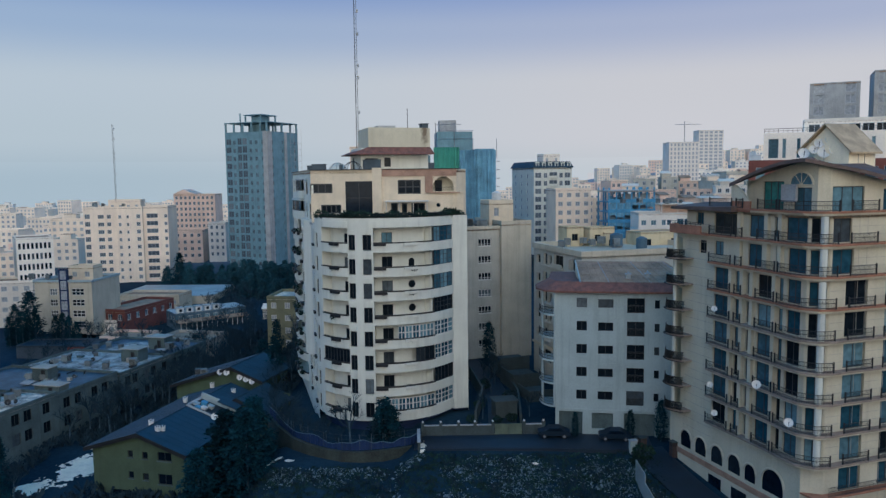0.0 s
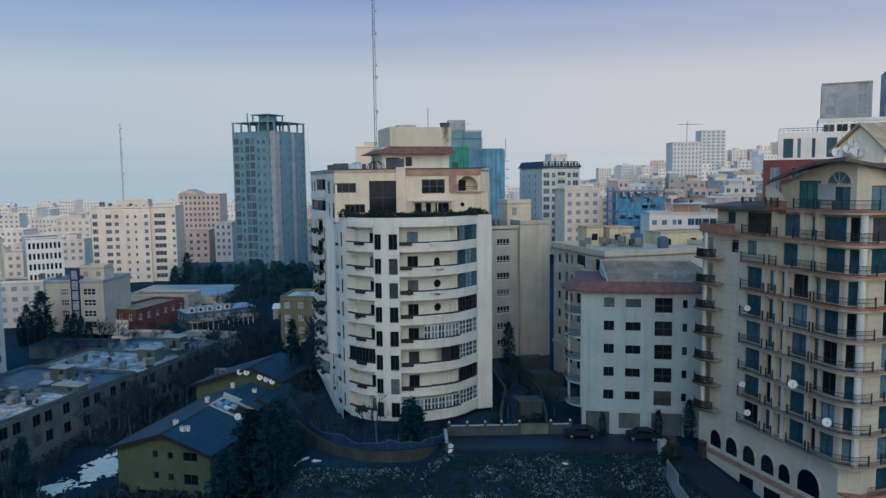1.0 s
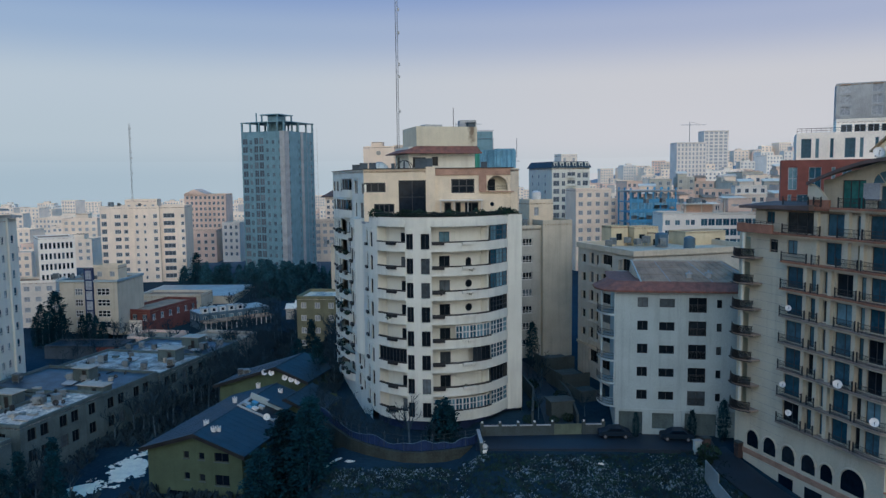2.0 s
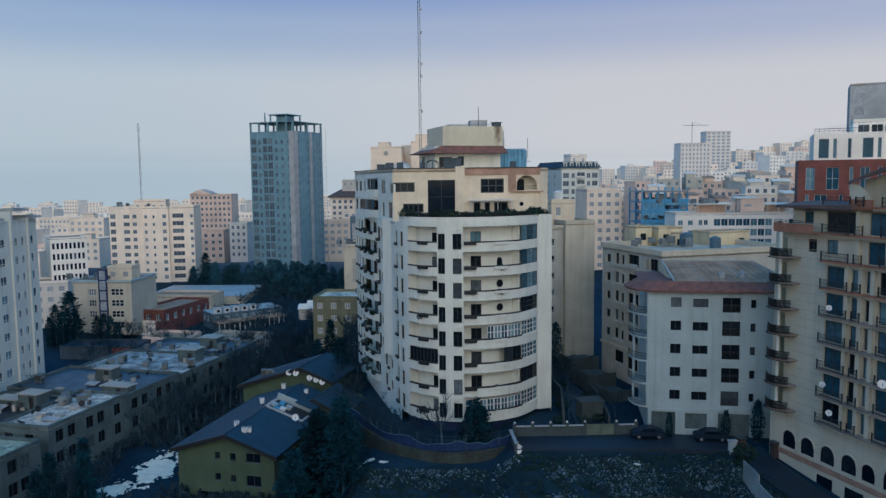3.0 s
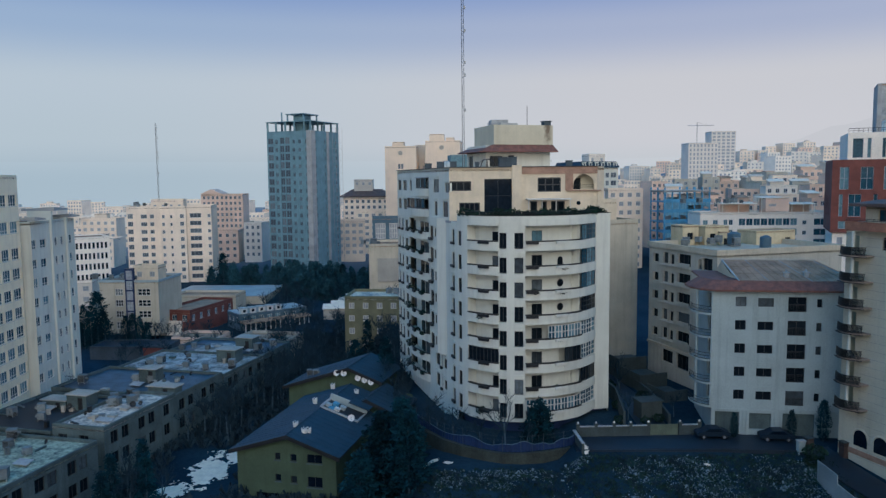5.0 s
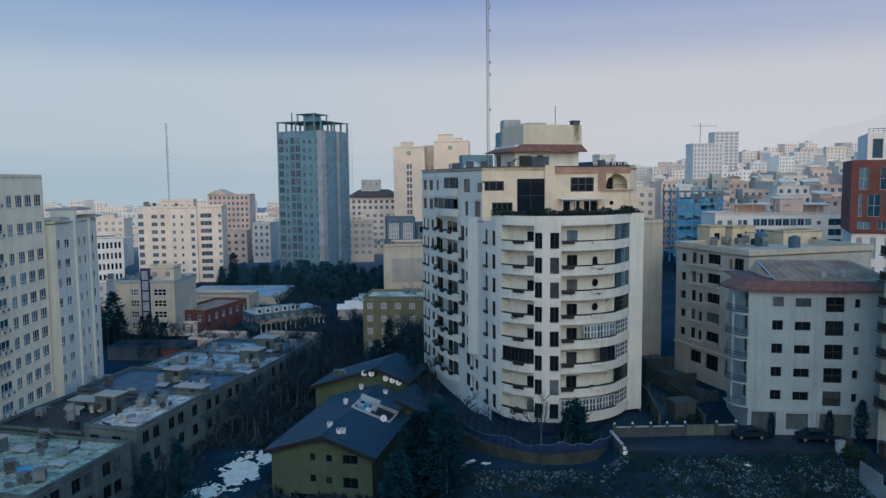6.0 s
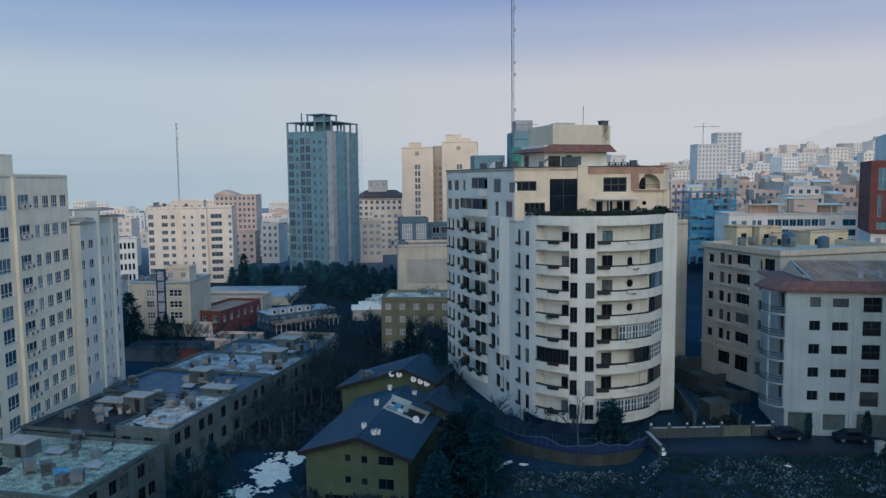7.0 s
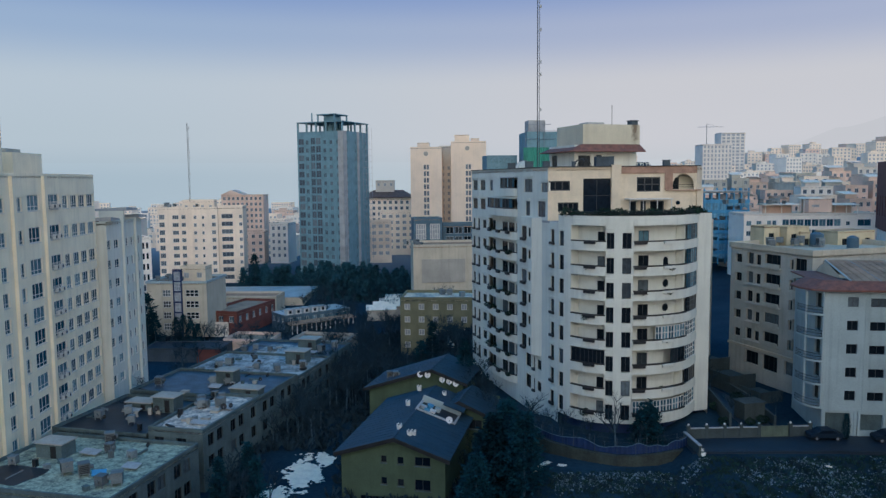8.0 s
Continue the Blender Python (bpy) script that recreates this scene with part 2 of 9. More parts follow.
def prism(bm, poly, z0, z1, mi=0):
    """An upright prism over a plan, counter-clockwise from above. z1 may be a list, one height a corner."""
    top = z1 if isinstance(z1, (list, tuple)) else [z1] * len(poly)
    lo = [bm.verts.new((x, y, z0)) for x, y in poly]
    hi = [bm.verts.new((x, y, z)) for (x, y), z in zip(poly, top)]
    n = len(poly)
    for i in range(n):
        bm.faces.new((lo[i], lo[(i + 1) % n], hi[(i + 1) % n], hi[i])).material_index = mi
    bm.faces.new(hi).material_index = mi
    bm.faces.new(lo[::-1]).material_index = mi


def rod(bm, a, b, r, sides=6, mi=0, r2=None):
    a, b = Vector(a), Vector(b)
    q = (b - a).to_track_quat("Z", "Y")
    ra, rb = [], []
    for i in range(sides):
        c = Vector((math.cos(i * math.tau / sides), math.sin(i * math.tau / sides), 0))
        ra.append(bm.verts.new(a + q @ (c * r)))
        rb.append(bm.verts.new(b + q @ (c * (r if r2 is None else r2))))
    for i in range(sides):
        j = (i + 1) % sides
        bm.faces.new((ra[i], ra[j], rb[j], rb[i])).material_index = mi
    bm.faces.new(ra[::-1]).material_index = mi
    bm.faces.new(rb).material_index = mi


def offset(pts, d):
    """An open line in plan, moved d to the left of its way."""
    out = []
    for i, p in enumerate(pts):
        a, b = pts[max(0, i - 1)], pts[min(len(pts) - 1, i + 1)]
        dx, dy = b[0] - a[0], b[1] - a[1]
        k = math.hypot(dx, dy) or 1
        out.append((p[0] - dy / k * d, p[1] + dx / k * d))
    return out


def band(bm, pts, thick, z0, z1, mi=0):
    """An upright band along an open line; thick to the left of the way."""
    prism(bm, pts + offset(pts, thick)[::-1], z0, z1, mi)


def mesh_of(name, bm, mats):
    me = bpy.data.meshes.new(name)
    bm.to_mesh(me)
    bm.free()
    for m in mats if isinstance(mats, (list, tuple)) else [mats]:
        me.materials.append(m)
    return me


def part(name, bm, mats, parent, label="", m=None):
    ob = new(name, mesh_of(name, bm, mats) if isinstance(bm, bmesh.types.BMesh) else bm)
    ob.parent = parent
    if m is not None:
        ob.matrix_basis = m
    return tagged(ob, label)


def thing(name, label, category, m, group="", kind=""):
    ob = new(name)
    ob.empty_display_size = 0.3
    ob.matrix_basis = m
    return tagged(ob, label, category, group, kind)


def single(name, bm, mats, label, category, m=None, group="", kind=""):
    ob = new(name, mesh_of(name, bm, mats))
    if m is not None:
        ob.matrix_basis = m
    return tagged(ob, label, category, group, kind)


def wall(bm, a, b, z0, z1, holes=(), rev=0.3, mi=0):
    """A wall face from a to b in plan (outside on the right of the way) with recessed openings (u0, u1, z0, z1)."""
    dx, dy = b[0] - a[0], b[1] - a[1]
    n = math.hypot(dx, dy)
    ux, uy = dx / n, dy / n
    def pt(u, z, d=0.0):
        return (a[0] + ux * u - uy * d, a[1] + uy * u + ux * d, z)
    us = sorted({0.0, n, *[round(h[0], 4) for h in holes], *[round(h[1], 4) for h in holes]})
    zs = sorted({z0, z1, *[round(h[2], 4) for h in holes], *[round(h[3], 4) for h in holes]})
    for j in range(len(zs) - 1):
        zc, run = (zs[j] + zs[j + 1]) / 2, None
        for i in range(len(us)):
            solid = i < len(us) - 1 and not any(h[0] < (us[i] + us[i + 1]) / 2 < h[1] and h[2] < zc < h[3] for h in holes)
            if solid and run is None:
                run = us[i]
            if not solid and run is not None:
                quad(bm, (pt(run, zs[j]), pt(us[i], zs[j]), pt(us[i], zs[j + 1]), pt(run, zs[j + 1])), mi)
                run = None
    for u0, u1, h0, h1 in holes:
        quad(bm, (pt(u0, h0), pt(u1, h0), pt(u1, h0, rev), pt(u0, h0, rev)), mi)
        quad(bm, (pt(u1, h1), pt(u0, h1), pt(u0, h1, rev), pt(u1, h1, rev)), mi)
        quad(bm, (pt(u0, h0), pt(u0, h0, rev), pt(u0, h1, rev), pt(u0, h1)), mi)
        quad(bm, (pt(u1, h0, rev), pt(u1, h0), pt(u1, h1), pt(u1, h1, rev)), mi)


def place(a, b, u, z, d=0.0):
    """The pose of a thing set u along a wall's face, d behind it: its x runs along the wall, its y into it."""
    dx, dy = b[0] - a[0], b[1] - a[1]
    n = math.hypot(dx, dy)
    ux, uy = dx / n, dy / n
    return Matrix.Translation((a[0] + ux * u - uy * d, a[1] + uy * u + ux * d, z)) @ Matrix.Rotation(math.atan2(uy, ux), 4, "Z")


SHARED = {}


def pane_grid(bm, w, h, nv, nh, bar, glass=True):
    """A window in one piece: bars in front, panes set back between them."""
    xs, zs = [0.0], [0.0]
    for i in range(nv + 1):
        xs += [xs[0] + (w - bar) * i / (nv + 1) + bar, (w - bar) * (i + 1) / (nv + 1)]
    for i in range(nh + 1):
        zs += [(h - bar) * i / (nh + 1) + bar, (h - bar) * (i + 1) / (nh + 1)]
    xs.append(w), zs.append(h)
    made = {}

    def vert(x, y, z):
        k = (round(x, 4), y, round(z, 4))
        if k not in made:
            made[k] = bm.verts.new((x, y, z))
        return made[k]
    for i in range(len(xs) - 1):
        for j in range(len(zs) - 1):
            x0, x1, z0, z1 = xs[i], xs[i + 1], zs[j], zs[j + 1]
            inset = i % 2 == 1 and j % 2 == 1
            y = 0.06 if inset else 0.0
            if glass or not inset:
                bm.faces.new((vert(x0, y, z0), vert(x1, y, z0), vert(x1, y, z1), vert(x0, y, z1))).material_index = int(inset)
            if inset:
                for (ax, az), (bx, bz) in (((x0, z0), (x1, z0)), ((x1, z0), (x1, z1)), ((x1, z1), (x0, z1)), ((x0, z1), (x0, z0))):
                    bm.faces.new((vert(ax, 0.0, az), vert(bx, 0.0, bz), vert(bx, y, bz), vert(ax, y, az)))


def window_part(parent, m, w, h, nv=1, nh=0, frame_mat=None, pane_mat=None, near=True, bar=0.06):
    """A window, its lower left corner at the pose m: a frame with nv uprights and nh crossbars, and its glass."""
    frame_mat, pane_mat = frame_mat or FRAME, pane_mat or PANE
    if frame_mat is FRAMEW and bar == 0.06:
        bar = 0.11
    key = (round(w, 2), round(h, 2), nv, nh, frame_mat.name, pane_mat.name, near, bar)
    if key not in SHARED:
        f = bmesh.new()
        if near:
            pane_grid(f, w, h, nv, nh, bar, False)
            if frame_mat is FRAMEW and h > 1.2 and not nh:
                box(f, bar, w - bar, -0.03, 0.03, 0.25 * h, 0.25 * h + 0.09)
                box(f, -0.1, w + 0.1, -0.2, 0.0, -0.1, -0.003)
            g = bmesh.new()
            box(g, bar / 2, w - bar / 2, 0.04, 0.055, bar / 2, h - bar / 2)
            SHARED[key] = (mesh_of("window", f, frame_mat), mesh_of("pane", g, pane_mat))
        else:
            pane_grid(f, w, h, nv, nh, bar * 1.6)
            SHARED[key] = (mesh_of("window", f, [frame_mat, pane_mat]), None)
    fm, gm = SHARED[key]
    ob = part("window", fm, None, parent, m=m)
    if gm:
        part("pane", gm, None, ob)
    return ob


def block_building(name, label, category, xyz, yaw, poly, top, faces, wall_mat, roof_mat=None, parapet=0.7, near=False,
                   frame_mat=None, pane_mat=None, group="", cornice=0.0, base=0.0, trim_mat=None, nv=1, nh=0, rev=0.25, joined=False):
    """A block over a plan (local metres, counter-clockwise). faces: edge -> list of (u, width, height, [sills]) columns."""
    root = thing(name, label, category, pose(*xyz, 0, 0, yaw), group)
    bm = bmesh.new()
    n = len(poly)
    glass = []
    for i in range(n):
        a, b = poly[i], poly[(i + 1) % n]
        holes = []
        for u, w, h, sills in faces.get(i, ()):
            for s in sills:
                holes.append((u, u + w, s, s + h))
                glass.append((place(a, b, u, s, rev - 0.09), w, h))
        wall(bm, a, b, base, top, holes, rev)
    far = joined and parapet and trim_mat is None
    if not far:
        part("wall", bm, wall_mat, root)
        bm = bmesh.new()
    if parapet:
        for i in range(n):
            a, b = poly[i], poly[(i + 1) % n]
            dx, dy = b[0] - a[0], b[1] - a[1]
            k = math.hypot(dx, dy)
            ux, uy = dx / k, dy / k
            o = cornice
            pts = [(a[0] + uy * o - ux * o, a[1] - ux * o - uy * o), (b[0] + uy * o + ux * o, b[1] - ux * o + uy * o),
                   (b[0] - uy * 0.25 - ux * 0.25, b[1] + ux * 0.25 - uy * 0.25), (a[0] - uy * 0.25 + ux * 0.25, a[1] + ux * 0.25 + uy * 0.25)]
            prism(bm, pts, top, top + parapet)
        if far:
            part("wall", bm, wall_mat, root)
        else:
            part("parapet", bm, trim_mat or wall_mat, root)
        bm = bmesh.new()
    prism(bm, poly, top - 0.25, top - 0.02)
    part("roof", bm, roof_mat or GREYROOF, root)
    if joined and glass:
        bm = bmesh.new()
        for m, w, h in glass:
            one = bmesh.new()
            pane_grid(one, w, h, nv if w > 0.8 else 0, nh, 0.12)
            one.transform(m)
            me = bpy.data.meshes.new("one")
            one.to_mesh(me)
            one.free()
            bm.from_mesh(me)
            bpy.data.meshes.remove(me)
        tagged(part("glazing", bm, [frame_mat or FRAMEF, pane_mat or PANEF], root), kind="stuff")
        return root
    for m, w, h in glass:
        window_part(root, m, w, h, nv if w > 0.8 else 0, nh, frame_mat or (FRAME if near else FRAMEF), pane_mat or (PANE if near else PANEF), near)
    return root


def rows_of(first, pitch, count):
    return [first + pitch * i for i in range(count)]


def rect(w, d):
    return [(0, 0), (w, 0), (w, d), (0, d)]


# ---- the ground ----
def ease(v):
    v = min(1.0, max(0.0, v))
    return v * v * (3 - 2 * v)


def ground_z(x, y):
    """A hillside town: a street shelf, a lower garden quarter to the west, a plain beyond it, a slope that climbs to the east."""
    z = -3.2 + 2.05 * ease((x + 7) / 4)
    z += (-9.6 - z) * ease((-21 - x - max(0, min(y, 145) - 105) * 0.25) / 9)
    if y < 92:
        z -= 0.14 * (92 - y)
    z += 5.5 * ease((y - 190) / 160) * ease((60 - x) / 120)
    z += 0.085 * min(420.0, max(0.0, x - 30)) * ease((y - 120) / 130) + 0.058 * min(420.0, max(0.0, y - 400)) * ease((x - 60) / 260)
    z += 58 * ease((4 - y) / 85)          # unseen hill behind the view, added to shade the low ground
    if y > 60:
        z += 0.5 * (noise.noise((x * 0.07, y * 0.07, 0)) - 0.1) * (0 if (-6 < x < 40 and 91 < y < 112) else 1)
    return z


def spaced(fine0, fine1, step, far0, far1):
    out = [fine0 + i * step for i in range(int((fine1 - fine0) / step) + 1)]
    s, v = step, fine1
    while v < far1:
        s *= 1.22
        v += s
        out.append(min(v, far1))
    s, v = step, fine0
    while v > far0:
        s *= 1.22
        v -= s
        out.insert(0, max(v, far0))
    return out


def build_ground():
    xs, ys = spaced(-120, 80, 2.0, -4500, 4500), spaced(-20, 200, 2.0, -1500, 4800)
    bm = bmesh.new()
    grid = [[bm.verts.new((x, y, ground_z(x, min(y, 900)))) for x in xs] for y in ys]
    for j in range(len(ys) - 1):
        for i in range(len(xs) - 1):
            bm.faces.new((grid[j][i], grid[j][i + 1], grid[j + 1][i + 1], grid[j + 1][i]))
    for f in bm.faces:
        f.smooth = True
    # town ground turns paler with distance: haze is put into its colour
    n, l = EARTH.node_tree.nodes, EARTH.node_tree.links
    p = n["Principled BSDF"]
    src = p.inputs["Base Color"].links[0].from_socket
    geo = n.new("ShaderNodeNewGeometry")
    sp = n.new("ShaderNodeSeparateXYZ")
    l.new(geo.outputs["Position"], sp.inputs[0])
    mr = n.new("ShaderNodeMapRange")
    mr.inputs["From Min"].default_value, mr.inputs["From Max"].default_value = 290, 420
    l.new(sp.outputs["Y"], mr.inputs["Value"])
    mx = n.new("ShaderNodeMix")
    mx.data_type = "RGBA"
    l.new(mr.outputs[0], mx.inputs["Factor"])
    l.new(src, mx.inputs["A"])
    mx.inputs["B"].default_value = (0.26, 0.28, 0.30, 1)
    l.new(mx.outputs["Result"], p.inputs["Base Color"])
    single("ground", bm, EARTH, "winter earth and dead grass, painted navy for blue shade", "ground", kind="structure")


build_ground()


def ribbon(name, pts, width, lift, mat, label, thick=0.25):
    """A paved strip along a line on the ground."""
    fine = []
    for a, b in zip(pts, pts[1:]):
        for i in range(8):
            fine.append((a[0] + (b[0] - a[0]) * i / 8, a[1] + (b[1] - a[1]) * i / 8))
    fine.append(pts[-1])
    l, r = offset(fine, width / 2), offset(fine, -width / 2)
    bm = bmesh.new()
    for i in range(len(fine) - 1):
        za, zb = [max(ground_z(*p[k]) for p in (l, fine, r)) + lift for k in (i, i + 1)]
        t = [(*l[i], za), (*r[i], za), (*r[i + 1], zb), (*l[i + 1], zb)]
        quad(bm, t)
        quad(bm, (t[0], t[3], (*l[i + 1], zb - thick), (*l[i], za - thick)))
        quad(bm, (t[2], t[1], (*r[i], za - thick), (*r[i + 1], zb - thick)))
    return single(name, bm, mat, label, "road", kind="structure")


ribbon("road", [(-4.0, 94.6), (6, 94.4), (16, 94.0), (26.5, 92.6)], 5.4, 0.05, ASPHALT, "dark asphalt street before the flats, tinted navy for shade")
ribbon("road_lane", [(25.4, 91.0), (27.6, 82.0), (30.4, 73.0), (34.0, 60.0)], 4.6, 0.09, ASPHALT, "dark asphalt lane that runs down past the cream flats")
ribbon("road_alley", [(8.0, 99.0), (8.6, 112), (7.0, 128), (2.0, 150)], 4.0, 0.06, ASPHALT, "narrow asphalt alley between the blocks")


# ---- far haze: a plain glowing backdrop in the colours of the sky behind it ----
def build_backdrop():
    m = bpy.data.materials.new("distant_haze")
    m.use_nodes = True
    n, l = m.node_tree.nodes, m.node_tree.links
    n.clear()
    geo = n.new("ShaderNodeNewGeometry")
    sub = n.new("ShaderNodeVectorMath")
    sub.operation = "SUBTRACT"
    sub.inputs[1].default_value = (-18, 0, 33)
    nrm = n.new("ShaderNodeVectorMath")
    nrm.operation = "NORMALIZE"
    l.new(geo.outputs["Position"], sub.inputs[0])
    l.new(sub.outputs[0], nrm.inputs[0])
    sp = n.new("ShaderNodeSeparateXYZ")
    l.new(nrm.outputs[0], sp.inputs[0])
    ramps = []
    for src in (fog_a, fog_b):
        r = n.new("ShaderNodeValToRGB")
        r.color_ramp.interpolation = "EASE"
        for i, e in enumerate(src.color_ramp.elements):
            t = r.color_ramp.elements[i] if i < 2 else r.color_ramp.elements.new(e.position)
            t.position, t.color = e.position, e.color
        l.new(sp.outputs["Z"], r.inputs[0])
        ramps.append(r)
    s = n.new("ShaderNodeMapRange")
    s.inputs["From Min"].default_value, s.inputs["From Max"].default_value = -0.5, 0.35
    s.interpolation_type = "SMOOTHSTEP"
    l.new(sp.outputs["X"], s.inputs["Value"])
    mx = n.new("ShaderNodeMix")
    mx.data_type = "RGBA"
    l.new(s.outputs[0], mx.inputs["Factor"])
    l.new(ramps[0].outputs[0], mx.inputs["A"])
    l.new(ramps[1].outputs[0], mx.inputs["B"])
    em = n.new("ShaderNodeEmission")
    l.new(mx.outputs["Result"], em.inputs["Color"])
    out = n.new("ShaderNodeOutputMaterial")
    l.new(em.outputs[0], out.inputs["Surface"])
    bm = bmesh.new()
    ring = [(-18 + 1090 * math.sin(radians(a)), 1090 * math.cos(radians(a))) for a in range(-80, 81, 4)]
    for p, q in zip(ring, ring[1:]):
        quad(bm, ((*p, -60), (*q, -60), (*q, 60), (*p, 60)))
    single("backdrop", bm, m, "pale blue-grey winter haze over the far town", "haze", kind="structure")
    # a ridge, all but lost: it glows in one flat haze colour
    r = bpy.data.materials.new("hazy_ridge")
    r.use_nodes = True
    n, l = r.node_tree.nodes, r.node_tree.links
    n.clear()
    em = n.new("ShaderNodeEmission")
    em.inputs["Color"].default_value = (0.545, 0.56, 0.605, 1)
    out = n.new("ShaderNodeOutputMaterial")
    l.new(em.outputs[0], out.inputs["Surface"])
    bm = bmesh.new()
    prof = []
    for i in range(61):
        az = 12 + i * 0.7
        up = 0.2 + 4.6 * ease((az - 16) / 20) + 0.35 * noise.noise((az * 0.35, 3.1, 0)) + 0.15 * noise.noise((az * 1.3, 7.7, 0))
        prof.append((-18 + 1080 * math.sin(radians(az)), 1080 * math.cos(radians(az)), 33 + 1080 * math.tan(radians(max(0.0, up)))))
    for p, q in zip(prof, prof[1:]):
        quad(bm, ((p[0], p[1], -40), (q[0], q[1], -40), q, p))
    single("backdrop_ridge", bm, r, "faint mountain ridge, haze painted as a flat glow", "ridge", kind="structure")


build_backdrop()


# ---- the white tower block with the bowed front ----
MAIN = (-9.0, 116.0, -3.4)
FL, NF = 3.34, 8                      # storey height and number of white storeys
Z0 = 0.15


def bow_y(x):
    """The bowed front's line in plan."""
    xs = [-18.4, -17.8, -16.8, -15.4, -13.8, -12.0, -10.0, -8.0, -6.0, -4.0, -2.0, -0.4, 0.6, 1.3, 3.5]
    ys = [106.2, 104.9, 103.4, 102.0, 101.0, 100.4, 100.1, 100.1, 100.4, 101.1, 102.3, 103.9, 105.3, 106.3, 106.9]
    return float(np.interp(x, xs, ys))


def bow(x0, x1, n=8):
    return [(x0 + (x1 - x0) * i / n, bow_y(x0 + (x1 - x0) * i / n)) for i in range(n + 1)]


def local_poly(pts):
    return [(p[0] - MAIN[0], p[1] - MAIN[1]) for p in pts]


def rusty():
    """Cream render with a rust run below the chimney at one corner."""
    m = PALECREAM.copy()
    m.name = "rust_stained_render"
    n, l = m.node_tree.nodes, m.node_tree.links
    p = n["Principled BSDF"]
    src = p.inputs["Base Color"].links[0].from_socket
    geo = n.new("ShaderNodeNewGeometry")
    off = n.new("ShaderNodeVectorMath")
    off.operation = "SUBTRACT"
    off.inputs[1].default_value = (-2.8, 124.0, 41.6)
    l.new(geo.outputs["Position"], off.inputs[0])
    sc = n.new("ShaderNodeVectorMath")
    sc.operation = "MULTIPLY"
    sc.inputs[1].default_value = (1.15, 0.5, 0.24)
    l.new(off.outputs[0], sc.inputs[0])
    ln = n.new("ShaderNodeVectorMath")
    ln.operation = "LENGTH"
    l.new(sc.outputs[0], ln.inputs[0])
    no = n.new("ShaderNodeTexNoise")
    no.inputs["Scale"].default_value = 1.8
    l.new(geo.outputs["Position"], no.inputs["Vector"])
    ad = n.new("ShaderNodeMath")
    ad.operation = "ADD"
    l.new(ln.outputs["Value"], ad.inputs[0])
    l.new(no.outputs["Fac"], ad.inputs[1])
    mr = n.new("ShaderNodeMapRange")
    mr.inputs["From Min"].default_value, mr.inputs["From Max"].default_value = 0.75, 1.5
    mr.inputs["To Min"].default_value, mr.inputs["To Max"].default_value = 0.85, 0.0
    l.new(ad.outputs[0], mr.inputs["Value"])
    mx = n.new("ShaderNodeMix")
    mx.data_type = "RGBA"
    l.new(mr.outputs[0], mx.inputs["Factor"])
    l.new(src, mx.inputs["A"])
    mx.inputs["B"].default_value = (0.11, 0.06, 0.03, 1)
    l.new(mx.outputs["Result"], p.inputs["Base Color"])
    return m


